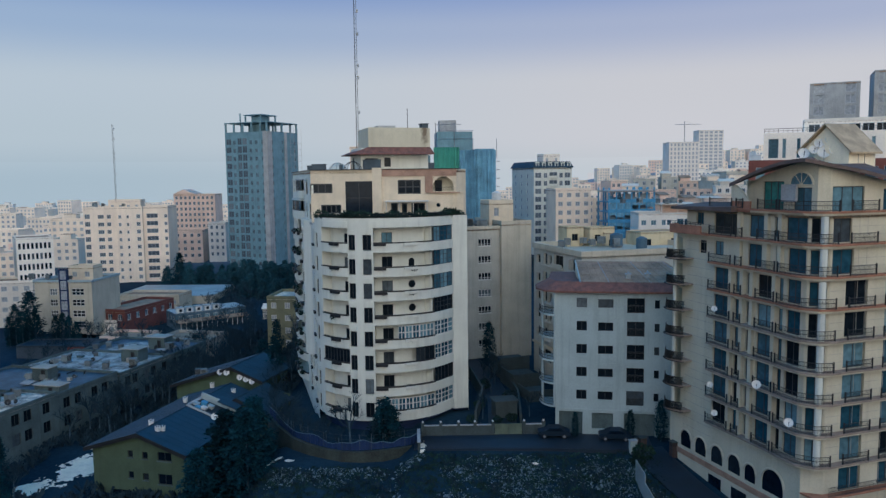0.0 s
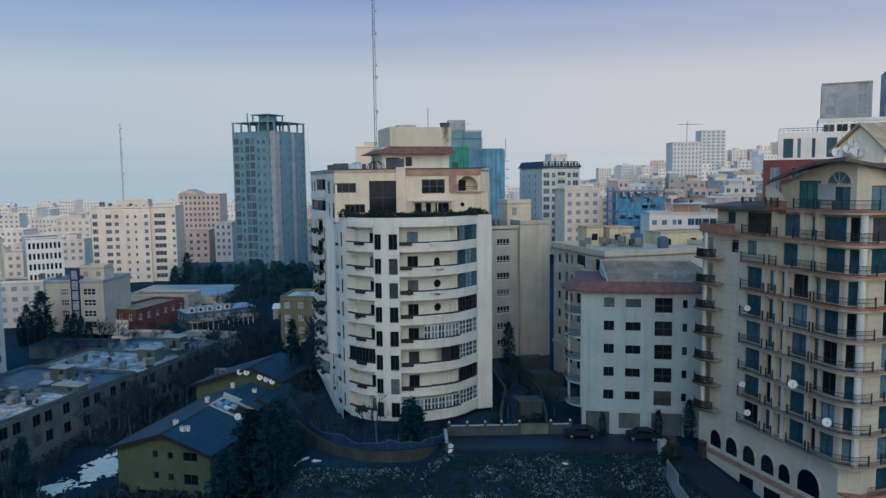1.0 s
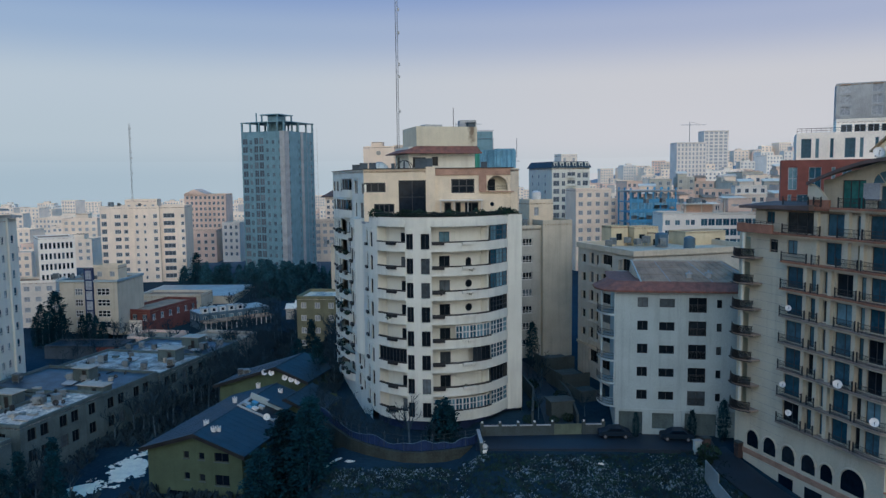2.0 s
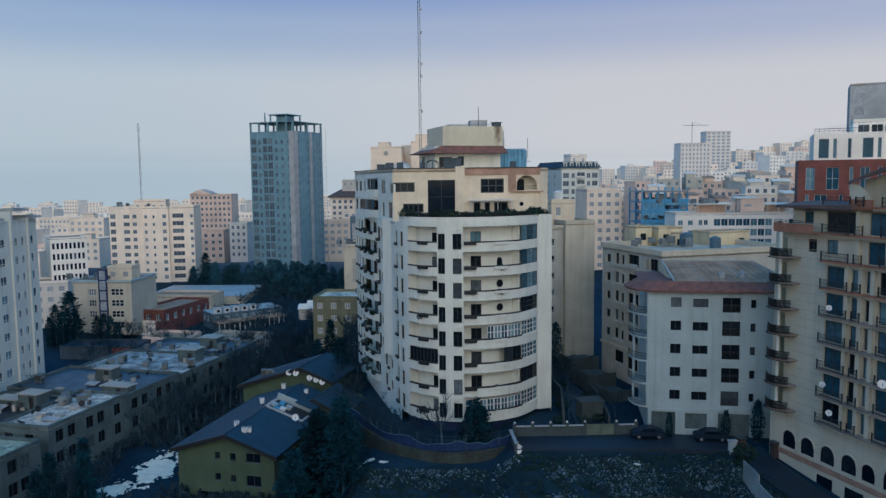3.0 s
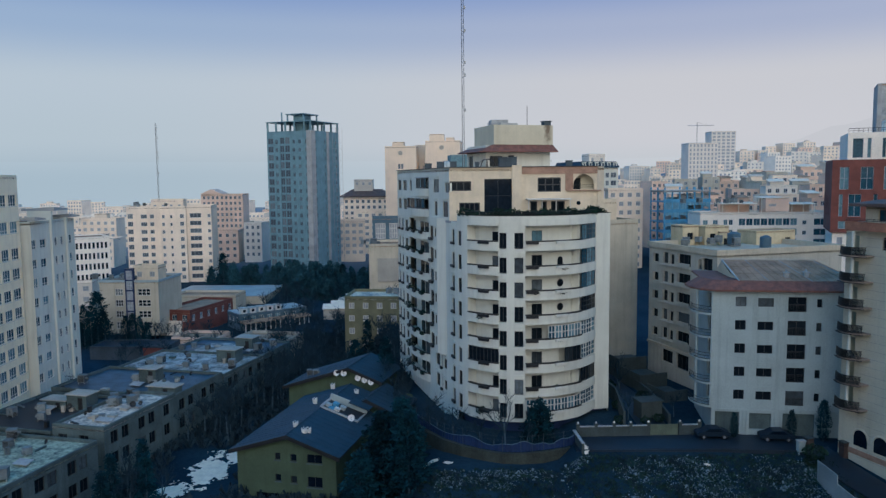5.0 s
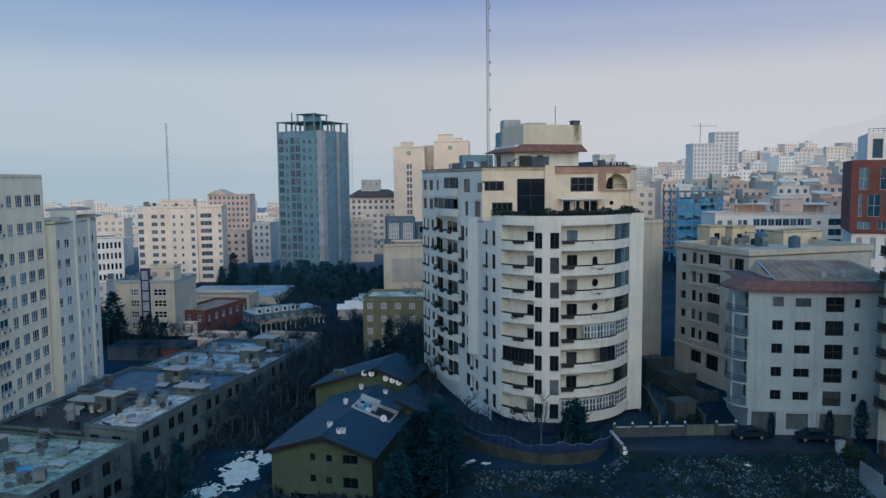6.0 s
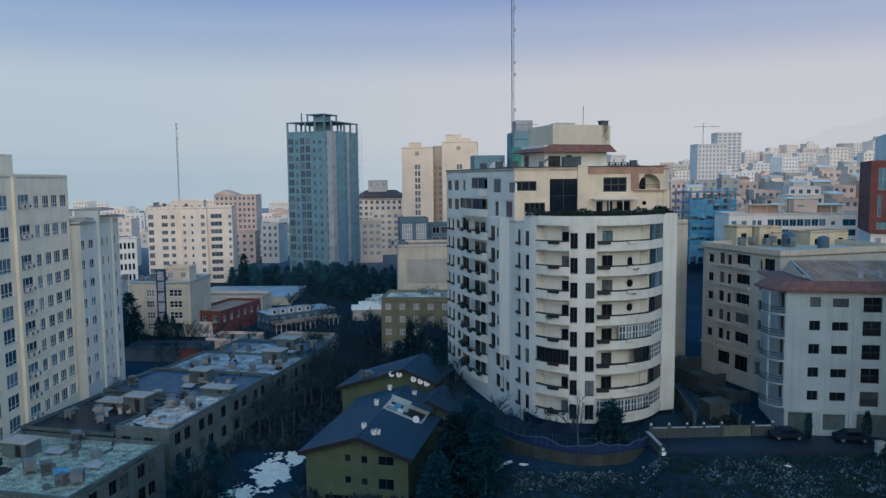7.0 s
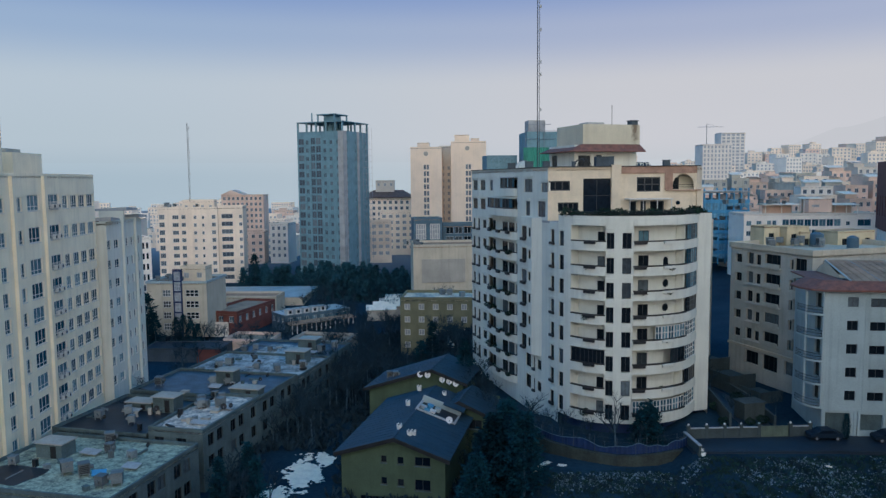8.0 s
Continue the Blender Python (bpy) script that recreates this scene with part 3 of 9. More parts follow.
def build_main():
    root = thing("apartment_tower", "white rendered apartment tower with bowed balconies and a cream stone penthouse", "apartment building", pose(*MAIN))
    dz = -MAIN[2]

    def z(v):
        return v + dz

    def strip(bm, x0, x1, thick, z0, z1, n=8, out=0.0, mi=0):
        p = local_poly(offset(bow(x0, x1, n), -out))
        band(bm, p, thick + out, z(z0), z(z1), mi)

    top = Z0 + FL * NF              # terrace floor
    side_a, side_b = (-18.4, 106.2), (-28.4, 141.2)
    back = (-4.5, 143.5)
    # outer piers of the front
    bm = bmesh.new()
    strip(bm, -18.4, -18.33, 1.7, -0.3, top, 1)
    strip(bm, -17.87, -17.1, 1.7, -0.3, top, 4)
    strip(bm, -13.05, -12.95, 1.7, -0.3, top, 2)
    strip(bm, -12.0, -10.95, 1.7, -0.3, top, 4)
    strip(bm, -9.75, -9.5, 1.7, -0.3, top, 2)
    strip(bm, 1.3, 3.5, 0.35, -0.6, top, 3)
    for k in range(NF):
        f = Z0 + FL * k
        strip(bm, -18.33, -17.87, 0.4, f + 2.15, f + FL + 0.05 if k < NF - 1 else top, 1)
        strip(bm, -12.95, -12.0, 0.4, f + 2.15, f + FL - 0.02 if k < NF - 1 else top, 2)
        strip(bm, -10.95, -9.75, 0.4, f + 2.15, f + FL - 0.02 if k < NF - 1 else top, 2)
    for x0, x1 in ((-18.33, -17.87), (-12.95, -12.0), (-10.95, -9.75)):
        strip(bm, x0, x1, 0.4, -0.3, Z0, 2)
    part("front_wall", bm, WHITE, root)
    # raised lines over the pier windows
    for k in range(NF):
        f = Z0 + FL * k
        for x0, x1 in ((-18.33, -17.87), (-12.95, -12.0), (-10.95, -9.75)):
            bm = bmesh.new()
            for q in (2.3, 2.62):
                strip(bm, x0, x1, 0.05, f + q, f + q + 0.12, 2, out=0.07)
            part("lintel_moulding", bm, WHITE, root)
            a, b = local_poly(bow(x0, x1, 1))
            window_part(root, place(a, b, 0, z(f + 0.05), 0.16), math.hypot(b[0] - a[0], b[1] - a[1]), 2.08, 1, 0)
    # recessed walls of the balconies
    bm = bmesh.new()
    inner = offset(bow(-18.2, 1.3, 30), 1.45)
    band(bm, local_poly(inner), 0.25, z(-0.3), z(top))
    part("recess_wall", bm, WHITE, root)
    # the wall that closes the corner rooms off from the balconies
    bm = bmesh.new()
    p, q = (-1.55, bow_y(-1.55) + 0.32), offset([(x, bow_y(x)) for x in (-2.2, -1.5, -0.8)], 1.44)[1]
    band(bm, local_poly([p, q]), 0.15, z(-0.3), z(top))
    part("return_wall", bm, WHITE, root)
    # floors and balconies
    for k in range(NF + 1):
        f = Z0 + FL * k
        bm = bmesh.new()
        pts = bow(-18.2, 1.3, 30)
        ins = offset(pts, 0.3)
        band(bm, local_poly(ins), 1.3, z(f - 0.28), z(f - 0.02))
        part("floor_slab", bm, WHITE, root)
        for x0, x1 in ((-17.1, -13.05), (-9.5, 1.3)):
            bm = bmesh.new()
            lo, hi = (f - 0.3, f + 0.93) if k < NF else (f - 0.25, f + 0.62)
            strip(bm, x0, x1, 0.2, lo if k else -0.35, hi, 16, out=0.12)
            b = part("balcony_parapet", bm, WHITE, root)
            if k < NF:
                bm = bmesh.new()
                strip(bm, x0 + 0.05, min(x1, -1.3), 0.26, hi + 0.003, hi + 0.15, 14, out=0.16)
                part("coping", bm, DARKMETAL, b, "dark coping rail")
                for c, w in ((((x0 + x1) / 2 + 0.3), 1.6),) if x1 < -10 else ((-8.6, 1.7), (-4.4, 2.0)):
                    bm = bmesh.new()
                    a2, b2 = local_poly(bow(c - w / 2, c + w / 2, 1))
                    box(bm, 0, w, -0.42, -0.13, hi - 0.3, hi + 0.05)
                    part("planter_box", bm, DARKMETAL if x1 < -10 or c < -6 else WHITE, b, m=place(a2, b2, 0, dz, 0))
    # terrace parapet over the front
    bm = bmesh.new()
    strip(bm, -18.4, 3.5, 0.3, top, top + 1.05, 40, out=0.02)
    part("terrace_parapet", bm, WHITE, root)
    bm = bmesh.new()
    strip(bm, -18.4, 3.5, 0.34, top + 1.05, top + 1.13, 40, out=0.05)
    part("terrace_coping", bm, DARKMETAL, root)
    bm = bmesh.new()
    prism(bm, local_poly(offset(bow(-18.3, 3.3, 30), 0.28) + [(-1, 113), (-20, 111)]), z(top - 0.3), z(top + 0.02))
    part("terrace_floor", bm, PALECONC, root)
    # dark rail before the planters
    bm = bmesh.new()
    rail = local_poly([(x, y + 0.35) for x, y in bow(-17.4, 2.2, 40)])
    for p, q in zip(rail, rail[1:]):
        for h in (1.35, 1.6):
            rod(bm, (*p, z(top + h)), (*q, z(top + h)), 0.035, 4)
        for i in range(3):
            x, y = p[0] + (q[0] - p[0]) * i / 3, p[1] + (q[1] - p[1]) * i / 3
            rod(bm, (x, y, z(top + 0.2)), (x, y, z(top + 1.6)), 0.025, 3)
    part("terrace_railing", bm, DARKMETAL, root, "dark metal railing along the terrace")
    # corner glazing of the right-hand balconies
    for k in range(NF):
        f = Z0 + FL * k
        xs = [-1.3, -0.4, 0.6, 1.3]
        style = (2, 2) if k not in (1,) else (0, 0)
        pale = FRAMEW if k in (0, 2, 3) else FRAME
        for x0, x1 in zip(xs, xs[1:]):
            a, b = local_poly([(x0, bow_y(x0)), (x1, bow_y(x1))])
            window_part(root, place(a, b, 0, z(f + 0.93), 0.05), math.hypot(b[0] - a[0], b[1] - a[1]), 2.1, 0 if x0 > 0.5 else 1, style[1], pale, pane_mat=PANEB if k in (0, 2, 3, 5, 6, 7) else PANE)
        # doors and fittings in the recess
        inn = offset([(x, bow_y(x)) for x in (-14.3, -13.3)], 1.42)
        a, b = local_poly(inn)
        window_part(root, place(a, b, 0, z(f), -0.06), 0.95, 2.2, 0, 0)
        inn = offset([(x, bow_y(x)) for x in (-8.3, -6.8)], 1.42)
        a, b = local_poly(inn)
        window_part(root, place(a, b, 0, z(f), -0.06), 1.45, 2.35, 1, 0, pane_mat=PANEB if k == 7 else PANE)
        inn = offset([(x, bow_y(x)) for x in (-4.2, -3.2)], 1.42)
        a, b = local_poly(inn)
        if k in (4, 5):
            bm = bmesh.new()
            rod(bm, (0, 0, 0), (0, 0.08, 0), 0.48, 20)
            w = part("round_window", bm, PANE, root, m=place(a, b, 0.5, z(f + 1.75), -0.09))
            bm = bmesh.new()
            for i in range(20):
                a0, a1 = i * math.tau / 20, (i + 1) * math.tau / 20
                rod(bm, (0.5 * math.cos(a0), 0, 0.5 * math.sin(a0)), (0.5 * math.cos(a1), 0, 0.5 * math.sin(a1)), 0.05, 5)
            part("window_frame", bm, FRAME, w)
        if k in (6,):
            bm = bmesh.new()
            arch = [(-0.45, 0.6), (0.45, 0.6)] + [(0.45 * math.cos(i * math.pi / 8), 1.6 + 0.45 * math.sin(i * math.pi / 8)) for i in range(9)]
            vs = [bm.verts.new((x, 0, zz)) for x, zz in arch]
            bm.faces.new(vs)
            part("arched_window", bm, PANE, root, m=place(a, b, 0.5, z(f), -0.05))
    # glazed-in balconies
    def glaze(x0, x1, k, n, nh, zz0, hh, pane):
        f = Z0 + FL * k
        for i in range(n):
            p, q = x0 + (x1 - x0) * i / n, x0 + (x1 - x0) * (i + 1) / n
            a, b = local_poly([(p, bow_y(p)), (q, bow_y(q))])
            window_part(root, place(a, b, 0, z(f + zz0), 0.06), math.hypot(b[0] - a[0], b[1] - a[1]), hh, 1, nh, FRAMEW if pane is PANEB else FRAME, pane)
    glaze(-6.3, -1.4, 3, 5, 1, 0.95, 1.9, PANEB)
    glaze(-9.4, -1.4, 0, 8, 1, 0.95, 1.75, PANEB)
    glaze(-17.0, -13.1, 2, 4, 0, 0.95, 1.95, PANE)
    glaze(-3.9, -1.4, 2, 2, 0, 0.95, 2.0, PANE)

    # the long side: far flat part, bowed balconies, a second bay, the corner
    sl = math.hypot(side_b[0] - side_a[0], side_b[1] - side_a[1])
    pa, pb = local_poly([side_b, side_a])
    high = 34.55
    low = [(0.7, 1.15, 0.35, 2.0), (3.1, 1.2, 0.35, 2.0), (5.7, 1.9, 0.75, 1.5), (33.9, 1.15, 0.15, 2.05)]   # u from the far end, width, sill above the floor, height
    foot = [(25.1, 1.9, 0.3, 2.1), (27.9, 0.6, 0.3, 2.1), (29.3, 1.5, 0.7, 1.5)]
    upper = {8: [(0.7, 2.4, 0.4, 1.9), (4.6, 2.6, 0.4, 1.9), (24.9, 1.6, 0.1, 2.2), (29.4, 2.6, 0.1, 2.3)],
             9: [(0.7, 2.4, 0.5, 1.8), (4.6, 2.6, 0.5, 1.8), (9.4, 1.4, 0.5, 1.8), (24.4, 3.0, 0.4, 2.0), (30.6, 2.4, 0.45, 1.4)]}
    bay = (8.6, 13.0, 1.3)             # bowed balconies: u, width, bulge
    holes, glass = [], []
    for k in range(NF + 2):
        f = Z0 + FL * k if k < NF else top + 0.35 + 3.3 * (k - NF)
        for u, w, s, h in upper[k] if k >= NF else low + (foot if k < 2 else []):
            holes.append((u, u + w, z(f + s), z(f + s + h)))
            glass.append((u, w, f + s, h))
        u0 = bay[0] if k < 9 else 14.6
        holes.append((u0, bay[0] + bay[1], z(f + 0.05), z(f + 2.75)))
    bm = bmesh.new()
    wall(bm, pa, pb, z(-3.0), z(top), [h for h in holes if h[3] < z(top)], 0.3)
    # above the terrace the side stops short, at the penthouse's corner
    pen = (-19.31, 109.5)
    pc = local_poly([pen])[0]
    wall(bm, pa, pc, z(top), z(high), [h for h in holes if h[2] > z(top)], 0.3)
    part("side_wall", bm, WHITE, root)
    for u, w, s, h in glass:
        window_part(root, place(pa, pb, u, z(s), 0.14), w, h, 1 if w > 1.4 else 0, 0, bar=0.09)
        bm = bmesh.new()
        box(bm, -0.12, w + 0.12, -0.1, -0.003, h + 0.12, h + 0.22)
        box(bm, -0.12, w + 0.12, -0.14, -0.003, h + 0.36, h + 0.46)
        part("lintel_moulding", bm, WHITE, root, m=place(pa, pb, u, z(s), 0))
        if w < 1.3:
            bm = bmesh.new()
            box(bm, -0.1, w + 0.1, -0.3, -0.003, -0.08, 0.28)
            part("planter_box", bm, DARKMETAL, root, m=place(pa, pb, u, z(s), 0))
    # rooms behind the side balconies
    bm = bmesh.new()
    box(bm, -0.1, bay[1] + 0.1, 0.62, 0.8, z(-3.0), z(high - 0.3))
    part("inner_wall", bm, WHITE, root, m=place(pa, pb, bay[0], 0, 0.3))
    for k in range(NF + 2):
        f = Z0 + FL * k if k < NF else top + 0.35 + 3.3 * (k - NF)
        u, w, bulge = bay if k < 9 else (14.6, 7.0, 0.9)
        n = 14
        arc = [(u + w * i / n, -bulge * math.sin(math.pi * i / n) ** 0.6 if 0 < i < n else 0.0) for i in range(n + 1)]
        m = place(pa, pb, 0, 0, 0)
        bm = bmesh.new()
        prism(bm, arc + [(u + w, 1.5), (u, 1.5)], z(f - 0.28), z(f))
        band(bm, arc, 0.18, z(f), z(f + 0.95))
        b = part("balcony_parapet", bm, WHITE, root, m=m)
        bm = bmesh.new()
        band(bm, [(x, y - 0.03) for x, y in arc], 0.24, z(f + 0.953), z(f + 1.07))
        part("coping", bm, DARKMETAL, b, "dark coping rail")
        if k >= NF:
            # the upper balconies are glazed in behind dark frames
            for i in range(1, n - 1):
                p, q = arc[i], arc[i + 1]
                window_part(root, m @ place(p, q, 0, z(f + 1.08), 0.06), math.hypot(q[0] - p[0], q[1] - p[1]), 1.55, 0, 0, pane_mat=PANE if i % 3 else PANEB)
            bm = bmesh.new()
            prism(bm, [(x, y - 0.1) for x, y in arc] + [(u + w, 0.5), (u, 0.5)], z(f + 2.64), z(f + 2.8))
            part("balcony_roof", bm, WHITE if k == NF else PALECONC, root, m=m)
        else:
            for c in (u + 0.3 * w, u + 0.62 * w, u + 0.85 * w):
                bm = bmesh.new()
                yy = -bulge * math.sin(math.pi * (c - u) / w) ** 0.6
                box(bm, c - 0.6, c + 0.6, yy - 0.35, yy + 0.05, z(f + 0.65), z(f + 1.12))
                part("planter_box", bm, DARKMETAL, b)
        for c, ww in ((u + 0.3, 1.0), (u + 0.36 * w, 2.2), (u + 0.58 * w, 2.2), (u + w - 2.3, 0.9), (u + w - 1.1, 1.0)):
            window_part(root, place(pa, pb, c, z(f), 0.83), ww, 2.3, 1 if ww > 1.5 else 0, 0)
    # faceted bay above the second storey: two windows a floor, planters and hoods
    b0, b1, out = 24.3, 31.0, 0.95
    plan = [(b0, 0.05), (b0 + 0.9, -out), (b1 - 1.7, -out), (b1, 0.05)]
    zb, zt = Z0 + 2 * FL - 0.35, top + 0.3
    bm = bmesh.new()
    bay_holes = [(q, q + w, z(Z0 + FL * k + s), z(Z0 + FL * k + s + h)) for k in range(2, NF) for q, w, s, h in ((0.35, 1.9, 0.3, 2.0), (2.75, 0.95, 0.75, 1.35))]
    wall(bm, plan[0], plan[1], z(zb), z(zt))
    wall(bm, plan[1], plan[2], z(zb), z(zt), bay_holes, 0.3)
    wall(bm, plan[2], plan[3], z(zb), z(zt))
    bm.faces.new([bm.verts.new((*p, z(zb))) for p in plan[::-1]])
    bm.faces.new([bm.verts.new((*p, z(zt))) for p in plan])
    mb = place(pa, pb, 0, 0, 0)
    part("bay", bm, WHITE, root, "faceted bay with paired windows", m=mb)
    for u0, u1, q0, q1 in bay_holes:
        mw = mb @ place(plan[1], plan[2], u0, q0, 0.12)
        window_part(root, mw, u1 - u0, q1 - q0, 1 if u1 - u0 > 1.2 else 0, 0, bar=0.08)
        bm = bmesh.new()
        if u1 - u0 > 1.2:
            box(bm, 0.2, 1.7, -0.55, -0.125, -0.2, 0.22)
            part("planter_box", bm, DARKMETAL, root, m=mw)
            bm = bmesh.new()
        box(bm, -0.15, u1 - u0 + 0.15, -0.3, -0.125, q1 - q0 + 0.15, q1 - q0 + 0.25)
        part("window_hood", bm, WHITE, root, m=mw)
    # roof over all and its parapet
    roof_poly = local_poly([pen, (2.1, 109.2), (3.5, 111.0), back, side_b])
    bm = bmesh.new()
    prism(bm, roof_poly, z(high - 0.5), z(high - 0.25))
    part("roof", bm, GREYROOF, root)
    bm = bmesh.new()
    wall(bm, local_poly([(3.5, 106.9)])[0], local_poly([(3.5, 111.0)])[0], z(-3), z(top + 1.05))
    wall(bm, local_poly([(3.5, 111.0)])[0], local_poly([back])[0], z(-3), z(high))
    wall(bm, local_poly([back])[0], local_poly([side_b])[0], z(-3), z(high))
    part("rear_wall", bm, WHITE, root)
    bm = bmesh.new()
    wall(bm, local_poly([(2.1, 109.2)])[0], local_poly([(3.5, 111.0)])[0], z(top), z(high))
    part("penthouse_end_wall", bm, WARM, root)
    # basement under the bowed front
    bm = bmesh.new()
    band(bm, local_poly(offset(bow(-18.4, 3.5, 20), 1.0)), 0.4, z(-3.6), z(-0.3))
    part("basement_wall", bm, FENCEBLUE, root, "dark blue painted basement wall")

    # ---- penthouse front ----
    y0, yr = 109.5, 109.2
    a, b = local_poly([pen, (2.1, yr)])
    o = pen[0]
    win = [(-19.4, -16.2, 31.2, 32.6, 2, 0), (-17.95, -14.95, 28.2, 29.5, 3, 0), (-6.56, -3.17, 30.96, 33.03, 2, 1),
           (-7.6, -6.6, 28.1, 29.6, 0, 0), (-6.0, -5.2, 28.1, 29.6, 0, 0), (-4.6, -2.6, 28.1, 29.6, 1, 0)]
    ph = [(x0 - o, x1 - o, z(q0), z(q1)) for x0, x1, q0, q1, nv, nh in win]   # openings: u0, u1, z0, z1
    ph.append((-1.37 - o, 1.67 - o, z(31.27), z(33.5)))
    ph.append((-14.3 - o, -10.3 - o, z(28.0), z(32.9)))
    bm = bmesh.new()
    wall(bm, a, b, z(top), z(high), ph, 0.35)
    part("penthouse_wall", bm, WARM, root, "cream stone-clad penthouse front")
    for x0, x1, q0, q1, nv, nh in win:
        window_part(root, place(a, b, x0 - o, z(q0), 0.1), x1 - x0, q1 - q0, nv, nh, bar=0.16)
    window_part(root, place(a, b, -14.3 - o, z(28.0), 0.1), 4.0, 4.9, 1, 1, bar=0.06, pane_mat=DARKPANE)
    # open arch of a loggia, with the room's back wall and door
    c, r = 0.15 - o, 1.5
    bm = bmesh.new()
    arc = [(c + r * math.cos(math.pi * i / 14), z(31.95) + r * math.sin(math.pi * i / 14)) for i in range(15)]
    for (x0, q0), (x1, q1) in zip(arc, arc[1:]):
        quad(bm, ((x1, 0.012, q1), (x0, 0.012, q0), (x0, 0.012, z(33.52)), (x1, 0.012, z(33.52))))
        quad(bm, ((x0, 0.012, q0), (x1, 0.012, q1), (x1, 0.35, q1), (x0, 0.35, q0)))
    part("arch_head", bm, WARM, root, "cream arch over an open loggia", m=place(a, b, 0, 0, 0))
    bm = bmesh.new()
    box(bm, c - 1.9, c + 1.9, 1.5, 1.7, z(31.0), z(34.0))
    box(bm, c - 1.9, c + 1.9, 0.353, 1.497, z(31.0), z(31.2))
    part("loggia_wall", bm, PALECREAM, root, m=place(a, b, 0, 0, 0))
    window_part(root, place(a, b, c - 1.3, z(31.2), 1.42), 1.1, 1.75, 0, 0, bar=0.1)
    bm = bmesh.new()
    rod(bm, (c - 1.55, 0.1, z(31.9)), (c + 1.55, 0.1, z(31.9)), 0.035, 5)
    rod(bm, (c - 1.55, 0.1, z(31.6)), (c + 1.55, 0.1, z(31.6)), 0.025, 5)
    part("loggia_rail", bm, DARKMETAL, root, m=place(a, b, 0, 0, 0))
    # narrow shelf below the loggia
    bm = bmesh.new()
    box(bm, -2.4 - o, 2.6 - o, -0.35, -0.003, z(31.05), z(31.2))
    part("sill_shelf", bm, PINKSTONE, root, m=place(a, b, 0, 0, 0))
    # tall pier, reddish stone band and column
    bm = bmesh.new()
    box(bm, -10.28 - o, -8.9 - o, -0.35, 0.0, z(top), z(high + 0.3))
    part("pier", bm, WARM, root, m=place(a, b, 0, 0, 0))
    bm = bmesh.new()
    box(bm, -8.88 - o, 2.1 - o, -0.12, -0.003, z(33.55), z(high))
    box(bm, -2.55 - o, -1.42 - o, -0.16, -0.003, z(31.21), z(33.55))
    part("stone_band", bm, PINKSTONE, root, "pinkish brown stone band and column", m=place(a, b, 0, 0, 0))
    bm = bmesh.new()
    box(bm, -0.1, 21.9, -0.25, 0.2, z(high), z(high + 0.12))
    part("roof_coping", bm, DARKMETAL, root, m=place(a, b, 0, 0, 0))
    bm = bmesh.new()
    box(bm, 0, math.hypot(side_b[0] - pen[0], side_b[1] - pen[1]), -0.2, 0.2, z(high), z(high + 0.12))
    part("roof_coping", bm, DARKMETAL, root, m=place(pa, pc, 0, 0, 0))
    # low extension at the right end
    bm = bmesh.new()
    p = local_poly([(2.1, 109.0), (3.1, 109.3), (3.1, 111.5), (2.1, 111.5)])
    prism(bm, p, z(top), z(31.1))
    part("side_extension", bm, WARM, root)
    # pergola canopy on the terrace
    bm = bmesh.new()
    box(bm, -8.3 - o, -2.0 - o, -2.4, -0.02, z(29.85), z(30.02))
    for u in (-8.1, -6.2, -4.2, -2.2):
        rod(bm, (u - o, -2.25, z(top)), (u - o, -2.25, z(29.85)), 0.06, 6)
    part("terrace_canopy", bm, FRAMEW, root, "pale terrace canopy on posts", m=place(a, b, 0, 0, 0))
    # round window low on the penthouse
    bm = bmesh.new()
    rod(bm, (-0.6 - o, -0.06, z(29.3)), (-0.6 - o, 0.02, z(29.3)), 0.3, 16)
    part("round_window", bm, DARKPANE, root, m=place(a, b, 0, 0, 0))

    # ---- rooms on the roof ----
    rm = Matrix.Translation(local_poly([(-11.9, 121.2)])[0] + (0,)) @ Matrix.Rotation(radians(17), 4, "Z")
    bm = bmesh.new()
    box(bm, 0, 10.4, 0, 9.0, z(38.3), z(41.55))
    part("lift_room", bm, rusty(), root, "cream lift room with a rust stain below its chimney", m=rm)
    bm = bmesh.new()
    wall(bm, (-1.2, 9.5), (-1.2, 0.6), z(high - 0.3), z(38.3), [(1.0, 3.0, z(34.8), z(36.8))])
    wall(bm, (-1.2, 0.6), (10.2, 0.6), z(high - 0.3), z(38.3), [(0.7, 2.9, z(34.9), z(36.6)), (3.9, 5.0, z(35.2), z(36.7))])
    wall(bm, (10.2, 0.6), (10.2, 9.5), z(high - 0.3), z(38.3))
    part("roof_room", bm, WHITE, root, m=rm)
    window_part(root, rm @ place((-1.2, 0.6), (10.2, 0.6), 0.7, z(34.9), 0.1), 2.2, 1.7, 2, 0)
    window_part(root, rm @ place((-1.2, 0.6), (10.2, 0.6), 3.9, z(35.2), 0.1), 1.1, 1.5, 0, 0)
    window_part(root, rm @ place((-1.2, 9.5), (-1.2, 0.6), 1.0, z(34.8), 0.1), 2.0, 2.0, 1, 0)
    bm = bmesh.new()
    e = [(-3.0, -1.3), (11.0, -1.3), (10.4, -0.05), (0, -0.05), (-0.05, 9.5), (-3.0, 9.5)]
    lo = [bm.verts.new((x, y, z(37.15))) for x, y in ((-3.0, -1.3), (10.8, -1.3), (10.4, 0.0), (0.0, 0.0), (0.0, 9.5), (-3.0, 9.5))]
